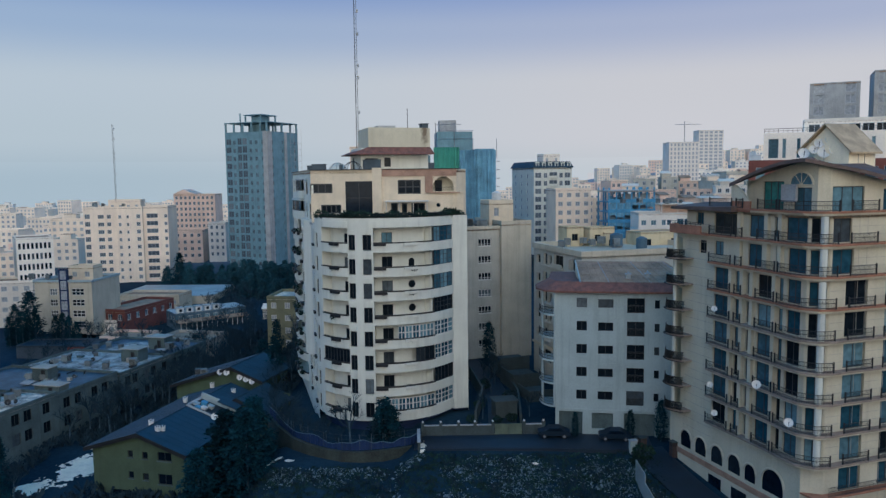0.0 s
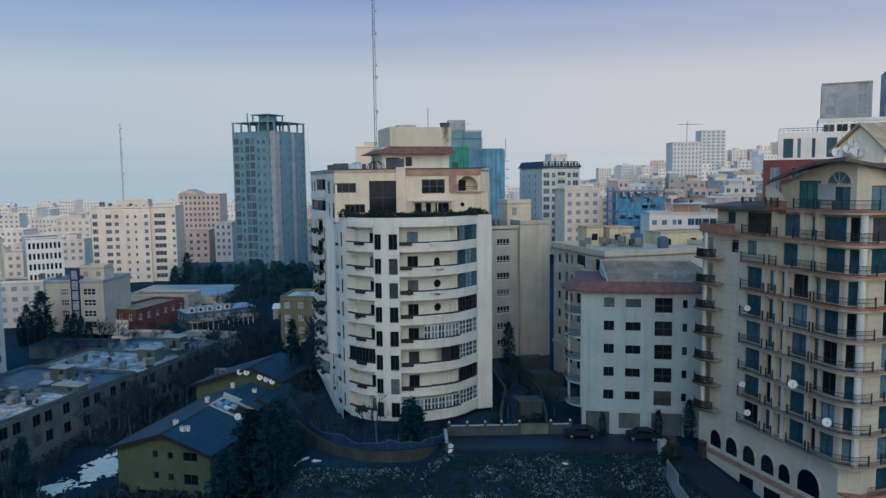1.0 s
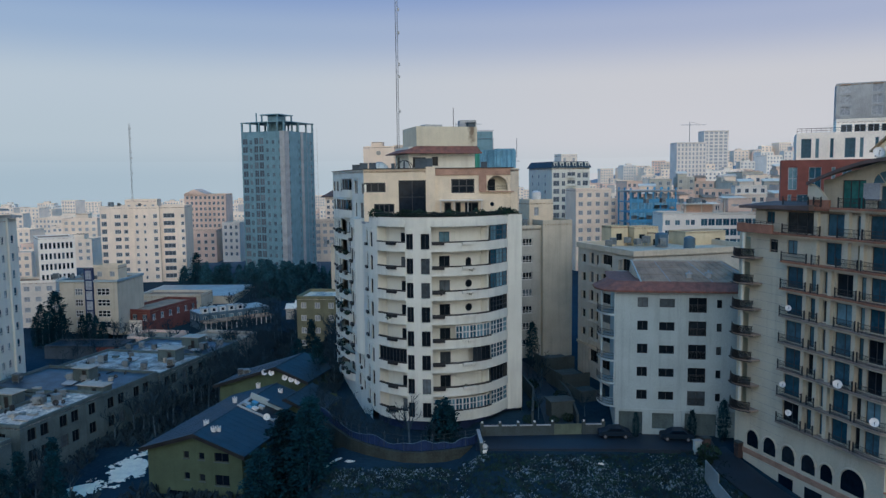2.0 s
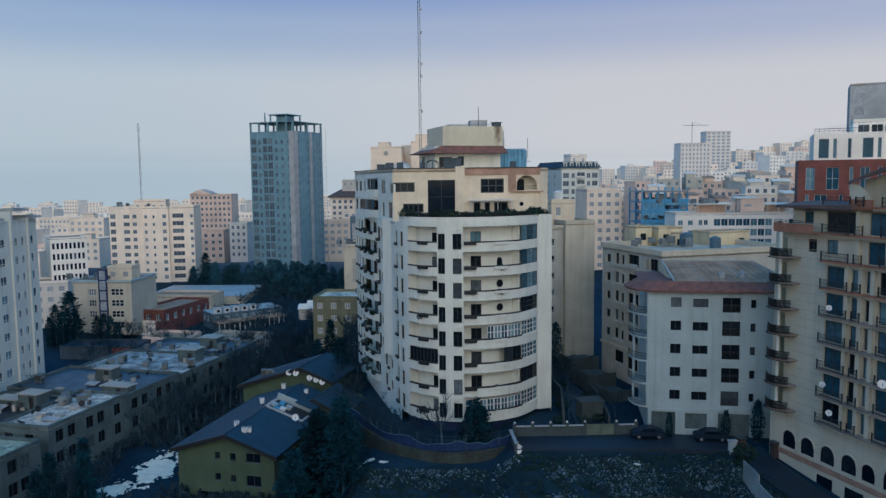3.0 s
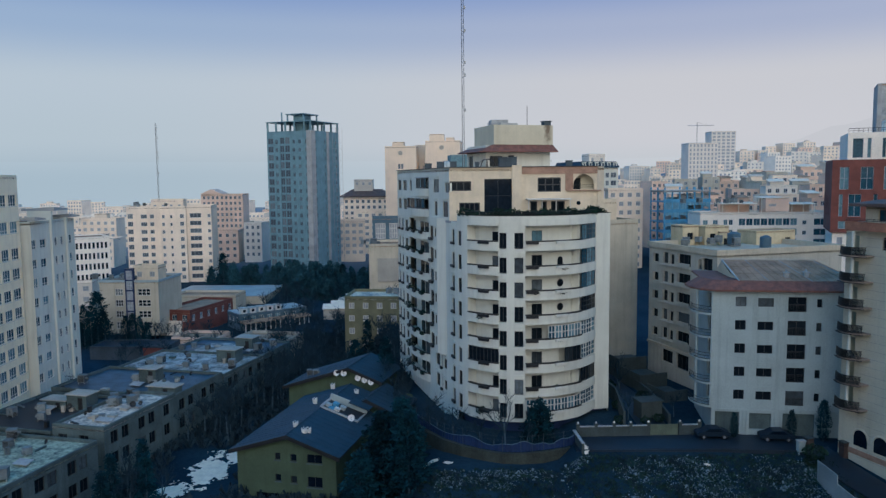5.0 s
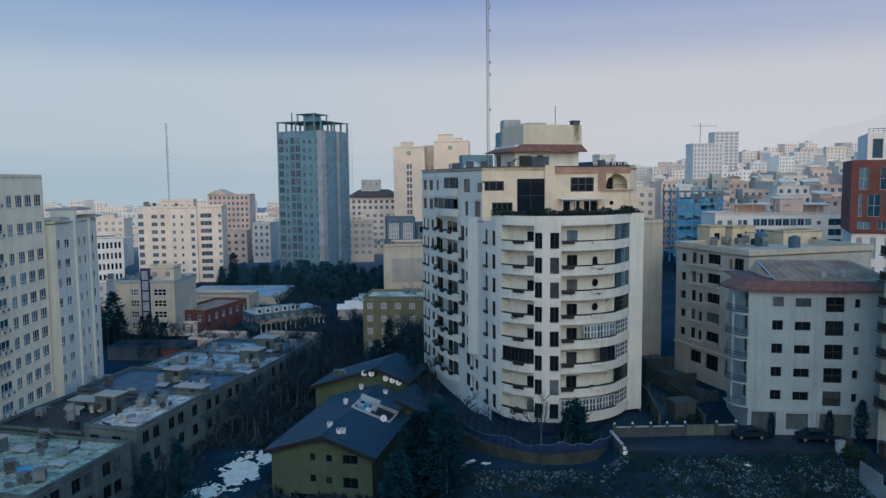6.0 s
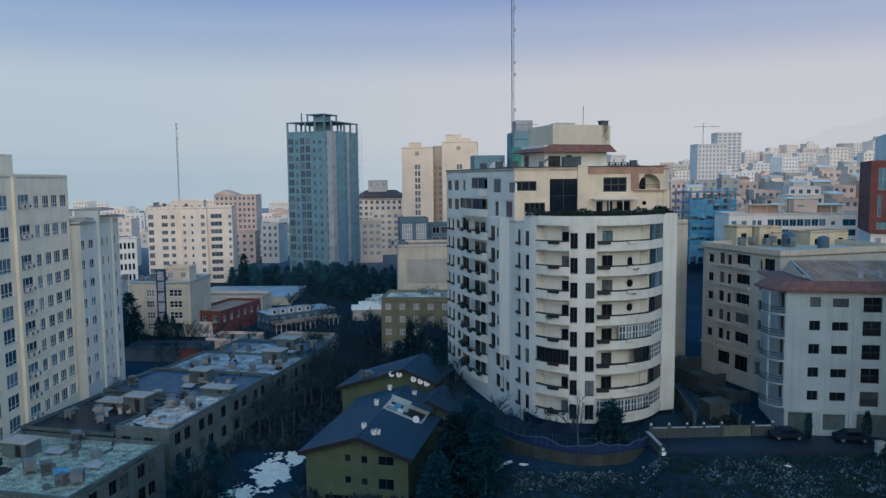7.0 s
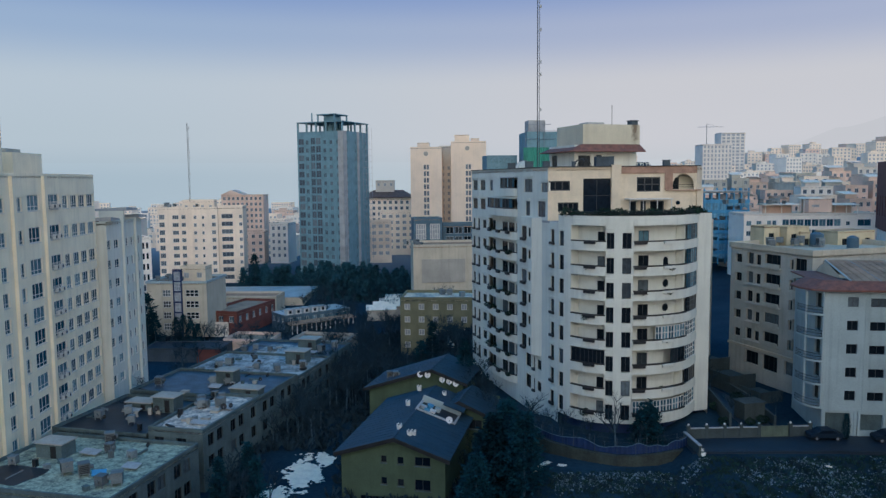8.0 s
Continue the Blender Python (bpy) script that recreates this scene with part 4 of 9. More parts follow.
    hi = [bm.verts.new((x, y, q)) for x, y, q in ((-3.0, -1.3, z(37.25)), (10.8, -1.3, z(37.25)), (10.4, 0.0, z(38.4)), (0.0, 0.0, z(38.4)), (0.0, 9.5, z(38.4)), (-3.0, 9.5, z(37.25)))]
    bm.faces.new((hi[0], hi[1], hi[2], hi[3]))
    bm.faces.new((hi[0], hi[3], hi[4], hi[5]))
    bm.faces.new((lo[0], lo[3], lo[2], lo[1]))
    bm.faces.new((lo[0], lo[5], lo[4], lo[3]))
    bm.faces.new((lo[0], lo[1], hi[1], hi[0]))
    bm.faces.new((lo[5], lo[0], hi[0], hi[5]))
    bm.faces.new((lo[1], lo[2], hi[2], hi[1]))
    part("tile_canopy", bm, REDROOF, root, "red tiled lean-to roof", m=rm)
    bm = bmesh.new()
    box(bm, 9.0, 10.2, 0.3, 1.5, z(41.55), z(42.2))
    box(bm, 8.85, 10.35, 0.15, 1.65, z(42.2), z(42.3))
    part("chimney", bm, CONCRETE, root, m=rm)
    bm = bmesh.new()
    box(bm, 2.0, 5.0, 2.0, 5.0, z(41.55), z(42.0))
    part("roof_hatch", bm, PALECONC, root, m=rm)
    for x, y, r in ((-19.2, 137.0, 1.7), (-13.6, 113.4, 1.35)):
        cx, cy = local_poly([(x, y)])[0]
        bm = bmesh.new()
        for j in range(8):
            for i in range(5):
                t0, t1 = i * math.pi / 10, (i + 1) * math.pi / 10
                a0 = j * math.tau / 8
                rod(bm, (cx + r * math.cos(a0) * math.cos(t0), cy + r * math.sin(a0) * math.cos(t0), z(high) + r * math.sin(t0)), (cx + r * math.cos(a0) * math.cos(t1), cy + r * math.sin(a0) * math.cos(t1), z(high) + r * math.sin(t1)), 0.05, 4)
        part("dome_ribs", bm, PALECONC if r > 1.5 else DARKMETAL, root)
        if r > 1.5:
            bm = bmesh.new()
            bmesh.ops.create_uvsphere(bm, u_segments=16, v_segments=10, radius=r - 0.06, matrix=Matrix.Translation((cx, cy, z(high))))
            part("dome", bm, WHITE, root, "white roof dome")
    for x, y, w, d, h in ((-10.6, 112.5, 2.6, 1.6, 1.5), (-1.6, 111.6, 0.9, 0.8, 0.9), (-18.6, 116.0, 1.0, 0.9, 1.0), (-20.5, 121.0, 1.2, 1.0, 1.1), (-22.5, 128.0, 1.2, 1.0, 1.0), (-15.2, 112.0, 0.5, 0.5, 0.8)):
        cx, cy = local_poly([(x, y)])[0]
        bm = bmesh.new()
        box(bm, cx - w / 2, cx + w / 2, cy - d / 2, cy + d / 2, z(high - 0.2), z(high + h))
        box(bm, cx - w / 2 - 0.05, cx + w / 2 + 0.05, cy - d / 2 - 0.05, cy + d / 2 + 0.05, z(high + h) + 0.003, z(high + h + 0.08))
        part("roof_plant", bm, CONCRETE, root, "dark roof plant unit")
    bm = bmesh.new()
    rod(bm, (7.6, 4.0, z(41.55)), (7.6, 4.0, z(45.0)), 0.05, 5)
    part("aerial", bm, DARKMETAL, root, m=rm)
    return root


build_main()


def lattice_mast(name, label, xyz, height, half, bays):
    root = thing(name, label, "antenna mast", pose(*xyz))
    bm = bmesh.new()
    cs = [(half * math.cos(i * math.tau / 3), half * math.sin(i * math.tau / 3)) for i in range(3)]
    for x, y in cs:
        rod(bm, (x, y, 0), (x, y, height), 0.035, 4)
    part("upright", bm, DARKMETAL, root)
    bm = bmesh.new()
    for i in range(bays):
        z0, z1 = height * i / bays, height * (i + 1) / bays
        for j in range(3):
            p, q = cs[j], cs[(j + 1) % 3]
            rod(bm, (*p, z0), (*q, z1), 0.022, 3)
            rod(bm, (*p, z1), (*q, z1), 0.022, 3)
    part("bracing", bm, STEEL, root)
    for k in (0.35, 0.55, 0.62, 0.8, 0.93):
        bm = bmesh.new()
        box(bm, half, half + 0.35, -0.12, 0.12, height * k, height * k + 0.55)
        part("antenna", bm, PALECONC, root)
    return root


lattice_mast("radio_mast", "tall slim lattice radio mast on the white tower's roof", (-16.0, 141.6, 34.2), 32.2, 0.26, 46)


TEALGLASS = glazing("teal_glass", (0.05, 0.26, 0.23), (0.16, 0.44, 0.40), 0.5, 0.08)


# ---- cream stone flats with terracotta balcony bands ----
R_AT, R_YAW = (34.8, 70.2, -5.0), 18.0


def build_cream():
    root = thing("cream_apartment_building", "cream stone apartment building with terracotta balcony bands and dark railings", "apartment building", pose(*R_AT, 0, 0, R_YAW))
    dz = -R_AT[2]
    depth, front = 18.6, 16.0
    f0, fp, nf = 5.13, 3.07, 8
    roof = f0 + fp * nf - 0.4
    a, b = (0, depth), (0, 0)          # west face, far to near
    c, d = (1.6, -1.2), (front, -1.2)  # south face
    # openings: place along the wall, width, sill, height; the two top storeys differ from those below
    west = {"low": [(5.16, 2.6, 0.08, 2.35), (8.57, 1.0, 0.08, 2.3), (10.38, 0.65, 0.08, 2.3), (12.0, 2.4, 0.08, 2.35), (14.97, 0.65, 0.08, 2.3), (16.1, 1.8, 0.08, 2.35)],
            6: [(2.38, 1.3, 0.7, 1.5), (5.04, 1.55, 0.7, 1.6), (10.44, 2.05, 0.08, 2.35), (14.5, 0.8, 0.08, 2.3), (16.05, 2.35, 0.08, 2.35)],
            7: [(1.68, 1.4, 0.9, 1.4), (4.92, 4.15, 0.08, 2.4), (10.5, 2.2, 0.08, 2.3), (14.2, 0.75, 0.3, 2.0), (15.7, 2.75, 0.08, 2.4)]}
    south = {"low": [(1.9, 2.75, 0.08, 2.4), (6.9, 2.5, 0.08, 2.4), (11.2, 2.4, 0.08, 2.4)],
             6: [(0.15, 2.6, 0.08, 2.4), (6.9, 2.5, 0.08, 2.4), (11.2, 2.4, 0.08, 2.4)], 7: [(0.15, 2.25, 0.08, 2.4), (6.9, 2.5, 0.08, 2.4), (11.2, 2.4, 0.08, 2.4)]}
    holes, holes2, holes3, glass = [], [], [], []
    for k in range(nf):
        f = f0 + fp * k + dz
        for u, w, s, h in west.get(k, west["low"]):
            holes.append((u, u + w, f + s, f + s + h))
            glass.append((place(a, b, u, f + s, 0.2), w, h))
        for u, w, s, h in south.get(k, south["low"]):
            holes2.append((u, u + w, f + s, f + s + h))
            glass.append((place(c, d, u, f + s, 0.2), w, h))
        holes3.append((0.25, 1.75, f + 0.08, f + 2.4))
        glass.append((place(b, c, 0.25, f + 0.08, 0.2), 1.5, 2.32))
    # one storey more below, where the street falls away
    for u, w in ((1.9, 2.75), (6.9, 2.5), (11.2, 2.4)):
        holes2.append((u, u + w, f0 - fp + 0.08 + dz, f0 - fp + 2.5 + dz))
        glass.append((place(c, d, u, f0 - fp + 0.08 + dz, 0.2), w, 2.42))
    bm = bmesh.new()
    wall(bm, a, b, 0, roof + dz, holes, 0.35)
    wall(bm, b, c, 0, roof + dz, holes3, 0.35)
    wall(bm, c, d, 0, roof + dz, holes2, 0.35)
    wall(bm, d, (front, depth), 0, roof + dz)
    wall(bm, (front, depth), a, 0, roof + dz)
    part("wall", bm, PALECREAM, root)
    bm = bmesh.new()
    prism(bm, [(0, 0), (1.6, -1.2), (front, -1.2), (front, depth), (0, depth)], roof + dz - 0.3, roof + dz + 0.05)
    part("roof", bm, GREYROOF, root)
    for i, (m, w, h) in enumerate(glass):
        window_part(root, m, w, h, (1 if w < 3 else 2) if w > 1.2 else 0, 0, pane_mat=PANE if i % 7 in (0, 4) else PANEB, bar=0.08)
    # balcony ledges with their rails, storey by storey
    for k in range(nf + 1):
        f = f0 + fp * k + dz
        line = [(-0.9, 13.6), (-0.9, 3.2), (-1.1, 1.4), (-1.0, -0.2), (0.1, -1.7), (1.6, -2.1), (3.2, -2.0), (front, -2.0)]
        bm = bmesh.new()
        prism(bm, line + [(front, -1.2), (1.6, -1.2), (0, 0), (0, 13.6)], f - 0.19, f)
        s = part("balcony_ledge", bm, TERRA if k > 4 else PINKBAND, root, "terracotta-edged balcony ledge" if k > 4 else "weathered pinkish balcony ledge")
        bm = bmesh.new()
        prism(bm, [(x * 0.75, y * 0.9) if y < 0 else (x * 0.75, y) for x, y in line] + [(front, -1.2), (1.6, -1.2), (0, 0), (0, 13.6)], f - 0.4, f - 0.193)
        part("moulding", bm, PALECREAM, s)
        spans = [[(-0.82, 13.5), (-0.82, 9.9)], [(-0.82, 9.2), (-0.82, 8.2)], [(-0.82, 6.0), (-0.82, 3.4)], [(-0.82, 3.0), (-1.0, 1.4), (-0.92, -0.15), (0.15, -1.6), (1.6, -2.0)],
                 [(3.2, -1.95), (6.4, -1.95)], [(7.7, -1.95), (10.8, -1.95)], [(11.9, -1.95), (14.9, -1.95)]]
        for sp in spans:
            bm = bmesh.new()
            for p, q in zip(sp, sp[1:]):
                n = max(2, int(math.hypot(q[0] - p[0], q[1] - p[1]) / 0.15))
                for h in (0.12, 0.55, 0.95):
                    rod(bm, (*p, f + h), (*q, f + h), 0.028, 4)
                for i in range(n + 1):
                    x, y = p[0] + (q[0] - p[0]) * i / n, p[1] + (q[1] - p[1]) * i / n
                    rod(bm, (x, y, f), (x, y, f + 0.95), 0.017, 3)
            for p in (sp[0], sp[-1]):
                box(bm, p[0] - 0.05, p[0] + 0.05, p[1] - 0.05, p[1] + 0.05, f, f + 1.08)
            part("railing", bm, DARKMETAL, s, "black metal balcony railing")
        if k == nf:
            continue
        # piers between the bays, and the pale column at the corner
        for y in (10.4, 8.6, 7.1, 3.9) if k < 6 else (9.2, 5.2, 3.3):
            bm = bmesh.new()
            box(bm, -0.42, -0.003, y - 0.24, y + 0.24, f, f + fp - 0.41)
            part("pier", bm, PALECREAM, root)
        bm = bmesh.new()
        rod(bm, (0.55, -1.35, f), (0.55, -1.35, f + fp - 0.46), 0.34, 10)
        part("corner_column", bm, WHITE, root)
        if k == nf - 1:
            bm = bmesh.new()
            box(bm, -1.15, -0.003, 13.603, 20.4, f - 0.2, f + 0.01)
            s2 = part("end_terrace", bm, TERRA, root, "terrace behind a solid terracotta parapet")
            bm = bmesh.new()
            box(bm, -1.15, -0.98, 14.6, 20.4, f + 0.013, f + 0.85)
            box(bm, -0.977, -0.003, 20.23, 20.4, f + 0.013, f + 0.85)
            part("parapet", bm, TERRA, s2)
            bm = bmesh.new()
            for h in (1.0, 1.2):
                rod(bm, (-1.07, 14.6, f + h), (-1.07, 20.35, f + h), 0.03, 4)
            for i in range(7):
                rod(bm, (-1.07, 14.65 + 0.95 * i, f + 0.85), (-1.07, 14.65 + 0.95 * i, f + 1.2), 0.03, 4)
            part("railing", bm, DARKMETAL, s2, "black metal balcony railing")
            continue
        # far-end balconies
        bm = bmesh.new()
        arc = [(-0.2, 21.3)] + [(-1.0 - 0.9 * math.sin(math.pi * i / 8), 21.0 - 3.6 * i / 8) for i in range(9)] + [(-0.2, 17.2)]
        prism(bm, arc + [(0, 17.2), (0, 21.3)], f - 0.17, f)
        s2 = part("end_balcony", bm, PINKBAND, root)
        bm = bmesh.new()
        rl = arc[1:-1]
        for p, q in zip(rl, rl[1:]):
            for h in (0.15, 0.6, 0.95):
                rod(bm, (*p, f + h), (*q, f + h), 0.03, 4)
            for i in range(4):
                x, y = p[0] + (q[0] - p[0]) * i / 4, p[1] + (q[1] - p[1]) * i / 4
                rod(bm, (x - 0.10, y, f), (x, y, f + 0.95), 0.055, 3)
            box(bm, min(p[0], q[0]) - 0.05, max(p[0], q[0]) + 0.05, min(p[1], q[1]), max(p[1], q[1]), f - 0.25, f - 0.172)
        part("railing", bm, DARKMETAL, s2, "black metal balcony railing")
        bm = bmesh.new()
        rod(bm, (-1.1, 19.2, f), (-1.1, 19.2, f + fp - 0.3), 0.2, 8)
        part("column", bm, WHITE, s2, "white round column")
    bm = bmesh.new()
    wall(bm, (0, 21.2), (0, depth), 0, roof + dz - fp, [(0.8, 1.9, f0 + fp * k + dz, f0 + fp * k + dz + 2.2) for k in range(nf - 1)], 0.3)
    wall(bm, (3, 21.2), (0, 21.2), 0, roof + dz - fp)
    part("end_wall", bm, PALECREAM, root)
    f = f0 - fp + dz
    bm = bmesh.new()
    prism(bm, [(0.1, -1.7), (1.6, -2.1), (front, -2.0), (front, -1.2), (1.6, -1.2), (0, 0)], f - 0.19, f)
    s = part("balcony_ledge", bm, TERRA, root, "terracotta-edged balcony ledge")
    bm = bmesh.new()
    for h in (0.12, 0.55, 0.95):
        rod(bm, (1.6, -2.0, f + h), (front - 1, -1.95, f + h), 0.028, 4)
    for i in range(80):
        x = 1.6 + (front - 2.6) * i / 79
        rod(bm, (x, -1.98, f), (x, -1.98, f + 0.95), 0.017, 3)
    part("railing", bm, DARKMETAL, s, "black metal balcony railing")
    # joints of the stone strip
    for k in range(int((roof + 1) / 1.02)):
        bm = bmesh.new()
        box(bm, -0.012, -0.002, 13.55, depth - 0.05, dz - 1 + k * 1.02, dz - 1 + k * 1.02 + 0.05)
        part("stone_joint", bm, GREIGE, root)
    # arcade at the foot
    for i, y in enumerate((18.0, 15.2, 12.3, 9.4, 6.9, 3.6)):
        w = 0.95 if i not in (4, 5) else (0.8 if i == 4 else 1.45)
        zs = dz + 0.35
        bm = bmesh.new()
        pts = [(-w, 0), (w, 0)] + [(w * math.cos(j * math.pi / 10), 1.1 + w * math.sin(j * math.pi / 10)) for j in range(11)]
        bm.faces.new([bm.verts.new((-0.02, y - px, zs + pz)) for px, pz in pts])
        ar = part("arched_opening", bm, DARKPANE, root)
        bm = bmesh.new()
        for j in range(10):
            t0, t1 = j * math.pi / 10, (j + 1) * math.pi / 10
            rod(bm, (-0.05, y - (w + 0.12) * math.cos(t0), zs + 1.1 + (w + 0.12) * math.sin(t0)), (-0.05, y - (w + 0.12) * math.cos(t1), zs + 1.1 + (w + 0.12) * math.sin(t1)), 0.13, 5)
        part("arch_moulding", bm, PALECREAM, ar)
    bm = bmesh.new()
    box(bm, -0.12, -0.005, 0, depth + 2.5, dz - 0.75, dz - 0.1)
    part("plinth_band", bm, PINKSTONE, root)
    for y, w in ((12.6, 2.2), (8.6, 2.4), (4.4, 2.6)):
        bm = bmesh.new()
        box(bm, -0.03, -0.006, y - w / 2, y + w / 2, dz - 3.4, dz - 1.3)
        part("garage_opening", bm, DARKPANE, root)
    # stone joints of the south face
    for x in (4.9, 5.9, 8.6, 9.6, 13.2, 14.4, 15.6):
        bm = bmesh.new()
        box(bm, x, x + 0.04, -1.212, -1.202, 0, roof + dz)
        part("stone_joint", bm, GREIGE, root)
    for k in range(nf):
        for q in (0.75, 1.55):
            bm = bmesh.new()
            us = [0.1] + [v for u, w, s, h in south.get(k, south["low"]) for v in (u - 0.1, u + w + 0.1)] + [front - 1.6]
            for u0, u1 in zip(us[::2], us[1::2]):
                if u1 > u0:
                    box(bm, 1.6 + u0, 1.6 + u1, -1.213, -1.203, f0 + fp * k + dz + q, f0 + fp * k + dz + q + 0.04)
            part("stone_joint", bm, GREIGE, root)
    # penthouse below a roof that curves up to the corner
    rz = roof + dz

    def eave_w(v):                            # v metres along the west side
        return rz + 2.65 + 2.4 * math.sin(min(1.0, max(0.0, v / 10.4)) * math.pi / 2)

    def eave_s(x):                            # along the south side
        return rz + 5.05 - 0.21 * (x + 1.1)
    pw = [(0.9, 9.6), (0.9, 0.0), (1.9, -0.5), (15.0, -0.5)]
    hs = {0: [(2.4, 5.3, 0.15, 3.2), (6.6, 8.9, 0.1, 2.6)], 1: [], 2: [(0.3, 4.2, 0.15, 2.7), (6.6, 10.0, 0.2, 2.4)]}
    bm = bmesh.new()
    for i, hh in enumerate((3.3, 3.3, 2.9)):
        wall(bm, pw[i], pw[i + 1], rz - 0.2, rz + hh, [(u0, u1, rz + q0, rz + q1) for u0, u1, q0, q1 in hs[i]], 0.3)
    wall(bm, (9, 9.6), (0.9, 9.6), rz - 0.2, rz + 2.9)
    # the wall's head follows the eave
    n = 10
    for i in range(n):
        v0, v1 = 9.6 * i / n, 9.6 * (i + 1) / n
        quad(bm, ((0.9, 9.6 - v0, min(rz + 3.3, eave_w(v0))), (0.9, 9.6 - v1, min(rz + 3.3, eave_w(v1))), (0.9, 9.6 - v1, eave_w(v1) + 0.25), (0.9, 9.6 - v0, eave_w(v0) + 0.25)))
    quad(bm, ((0.9, 0.0, rz + 3.3), (1.9, -0.5, rz + 3.3), (1.9, -0.5, rz + 4.7), (0.9, 0.0, rz + 5.1)))
    quad(bm, ((1.9, -0.5, rz + 2.9), (10.0, -0.5, rz + 2.9), (10.0, -0.5, eave_s(10.0) + 0.2), (1.9, -0.5, eave_s(1.9) + 0.2)))
    part("penthouse_wall", bm, PALECREAM, root)
    for i in (0, 2):
        for u0, u1, q0, q1 in hs[i]:
            window_part(root, place(pw[i], pw[i + 1], u0, rz + q0, 0.15), u1 - u0, q1 - q0, 2 if u1 - u0 > 2.5 else 1, 0, pane_mat=TEALGLASS if i == 0 and u0 < 3 else PANEB, bar=0.09)
    # terracotta parapet with a curved buttress, and a pale screen
    bm = bmesh.new()
    box(bm, -0.75, -0.55, 7.2, 10.1, rz, rz + 1.15)
    part("terrace_wall", bm, TERRA, root)
    bm = bmesh.new()
    prof = [(10.1, 1.16)] + [(10.1 - 2.6 * t, 2.9 - 1.75 * t * t) for t in (0.0, 0.2, 0.4, 0.6, 0.8, 1.0)] + [(7.3, 1.16)]
    lo = [bm.verts.new((-0.72, y, rz + zz)) for y, zz in prof]
    hi = [bm.verts.new((-0.50, y, rz + zz)) for y, zz in prof]
    bm.faces.new(lo)
    bm.faces.new(hi[::-1])
    for i in range(len(prof)):
        j = (i + 1) % len(prof)
        bm.faces.new((lo[j], lo[i], hi[i], hi[j]))
    part("curved_buttress", bm, PALECREAM, root)
    bm = bmesh.new()
    box(bm, 0.45, 0.75, 2.3, 4.2, rz + 1.2, rz + 2.9)
    part("screen_panel", bm, PALECONC, root)
    # fanlight arch over the door
    bm = bmesh.new()
    fan = [(2.0 - 1.5 * math.cos(i * math.pi / 12), rz + 2.85 + 1.3 * math.sin(i * math.pi / 12)) for i in range(13)]
    bm.faces.new([bm.verts.new((0.88, y, zz)) for y, zz in fan[::-1]])
    fl = part("fanlight", bm, PANEB, root)
    bm = bmesh.new()
    for (y0, q0), (y1, q1) in zip(fan, fan[1:]):
        rod(bm, (0.84, y0, q0), (0.84, y1, q1), 0.11, 5)
    for t in (0.3, 0.5, 0.7):
        rod(bm, (0.85, 2.0, rz + 2.85), (0.85, 2.0 - 1.5 * math.cos(t * math.pi), rz + 2.85 + 1.3 * math.sin(t * math.pi)), 0.035, 4)
    rod(bm, (0.85, 0.5, rz + 2.85), (0.85, 3.5, rz + 2.85), 0.06, 4)
    part("arch_moulding", bm, PALECREAM, fl)
    # roof sheet with a thick dark eave
    bm = bmesh.new()
    eave = [(-1.1, 10.0 - 10.4 * i / 14, eave_w(10.4 * i / 14)) for i in range(15)]
    eave += [(-1.1 + 2.1 * min(1, t * 6) + 14.4 * t, -0.4 - 1.6 * min(1, t * 5), eave_s(-1.1 + 2.1 * min(1, t * 6) + 14.4 * t)) for t in [i / 14 for i in range(1, 15)]]
    back = [(4.6 + 0.45 * max(0, p[0]), 4.5 + 0.5 * max(0, p[1]), max(p[2] + 0.25, rz + 4.6)) for p in eave]
    for i in range(len(eave) - 1):
        p, q, r2, s2 = eave[i], eave[i + 1], back[i + 1], back[i]
        up = [(x, y, zz + 0.34) for x, y, zz in (p, q, r2, s2)]
        quad(bm, up)
        quad(bm, (s2, r2, q, p))
        quad(bm, (p, q, up[1], up[0]))
    bm.faces.new([bm.verts.new((x, y, zz + 0.34)) for x, y, zz in back])
    part("curved_roof", bm, ROOFBROWN, root, "dark weathered curved roof")
    # lower roof over the far storey
    bm = bmesh.new()
    prism(bm, [(-1.6, 9.0), (3.5, 9.0), (3.5, 19.6), (-1.6, 19.6)], rz + 0.0, [rz + 0.55, rz + 0.9, rz + 0.7, rz + 0.3])
    part("low_roof", bm, ROOFBROWN, root, "dark low roof with a thick eave")
    # gabled lift house
    gm = pose(*R_AT, 0, 0, R_YAW).inverted() @ pose(40.3, 83.2, 33.2, 0, 0, -65)
    bm = bmesh.new()
    pts = [(0, 0), (5.6, 0), (5.6, 2.5), (2.9, 5.05), (0, 2.7)]
    f1 = [bm.verts.new((x, 0, zz)) for x, zz in pts]
    f2 = [bm.verts.new((x, 4.2, zz)) for x, zz in pts]
    bm.faces.new(f1)
    bm.faces.new(f2[::-1])
    for i in range(5):
        j = (i + 1) % 5
        bm.faces.new((f1[j], f1[i], f2[i], f2[j]))
    lh = part("lift_house", bm, WESTCREAM, root, m=gm)
    window_part(root, gm @ Matrix.Translation((5.62, 1.4, 0.9)) @ Matrix.Rotation(math.pi / 2, 4, "Z"), 1.1, 1.3, 0, 0)
    bm = bmesh.new()
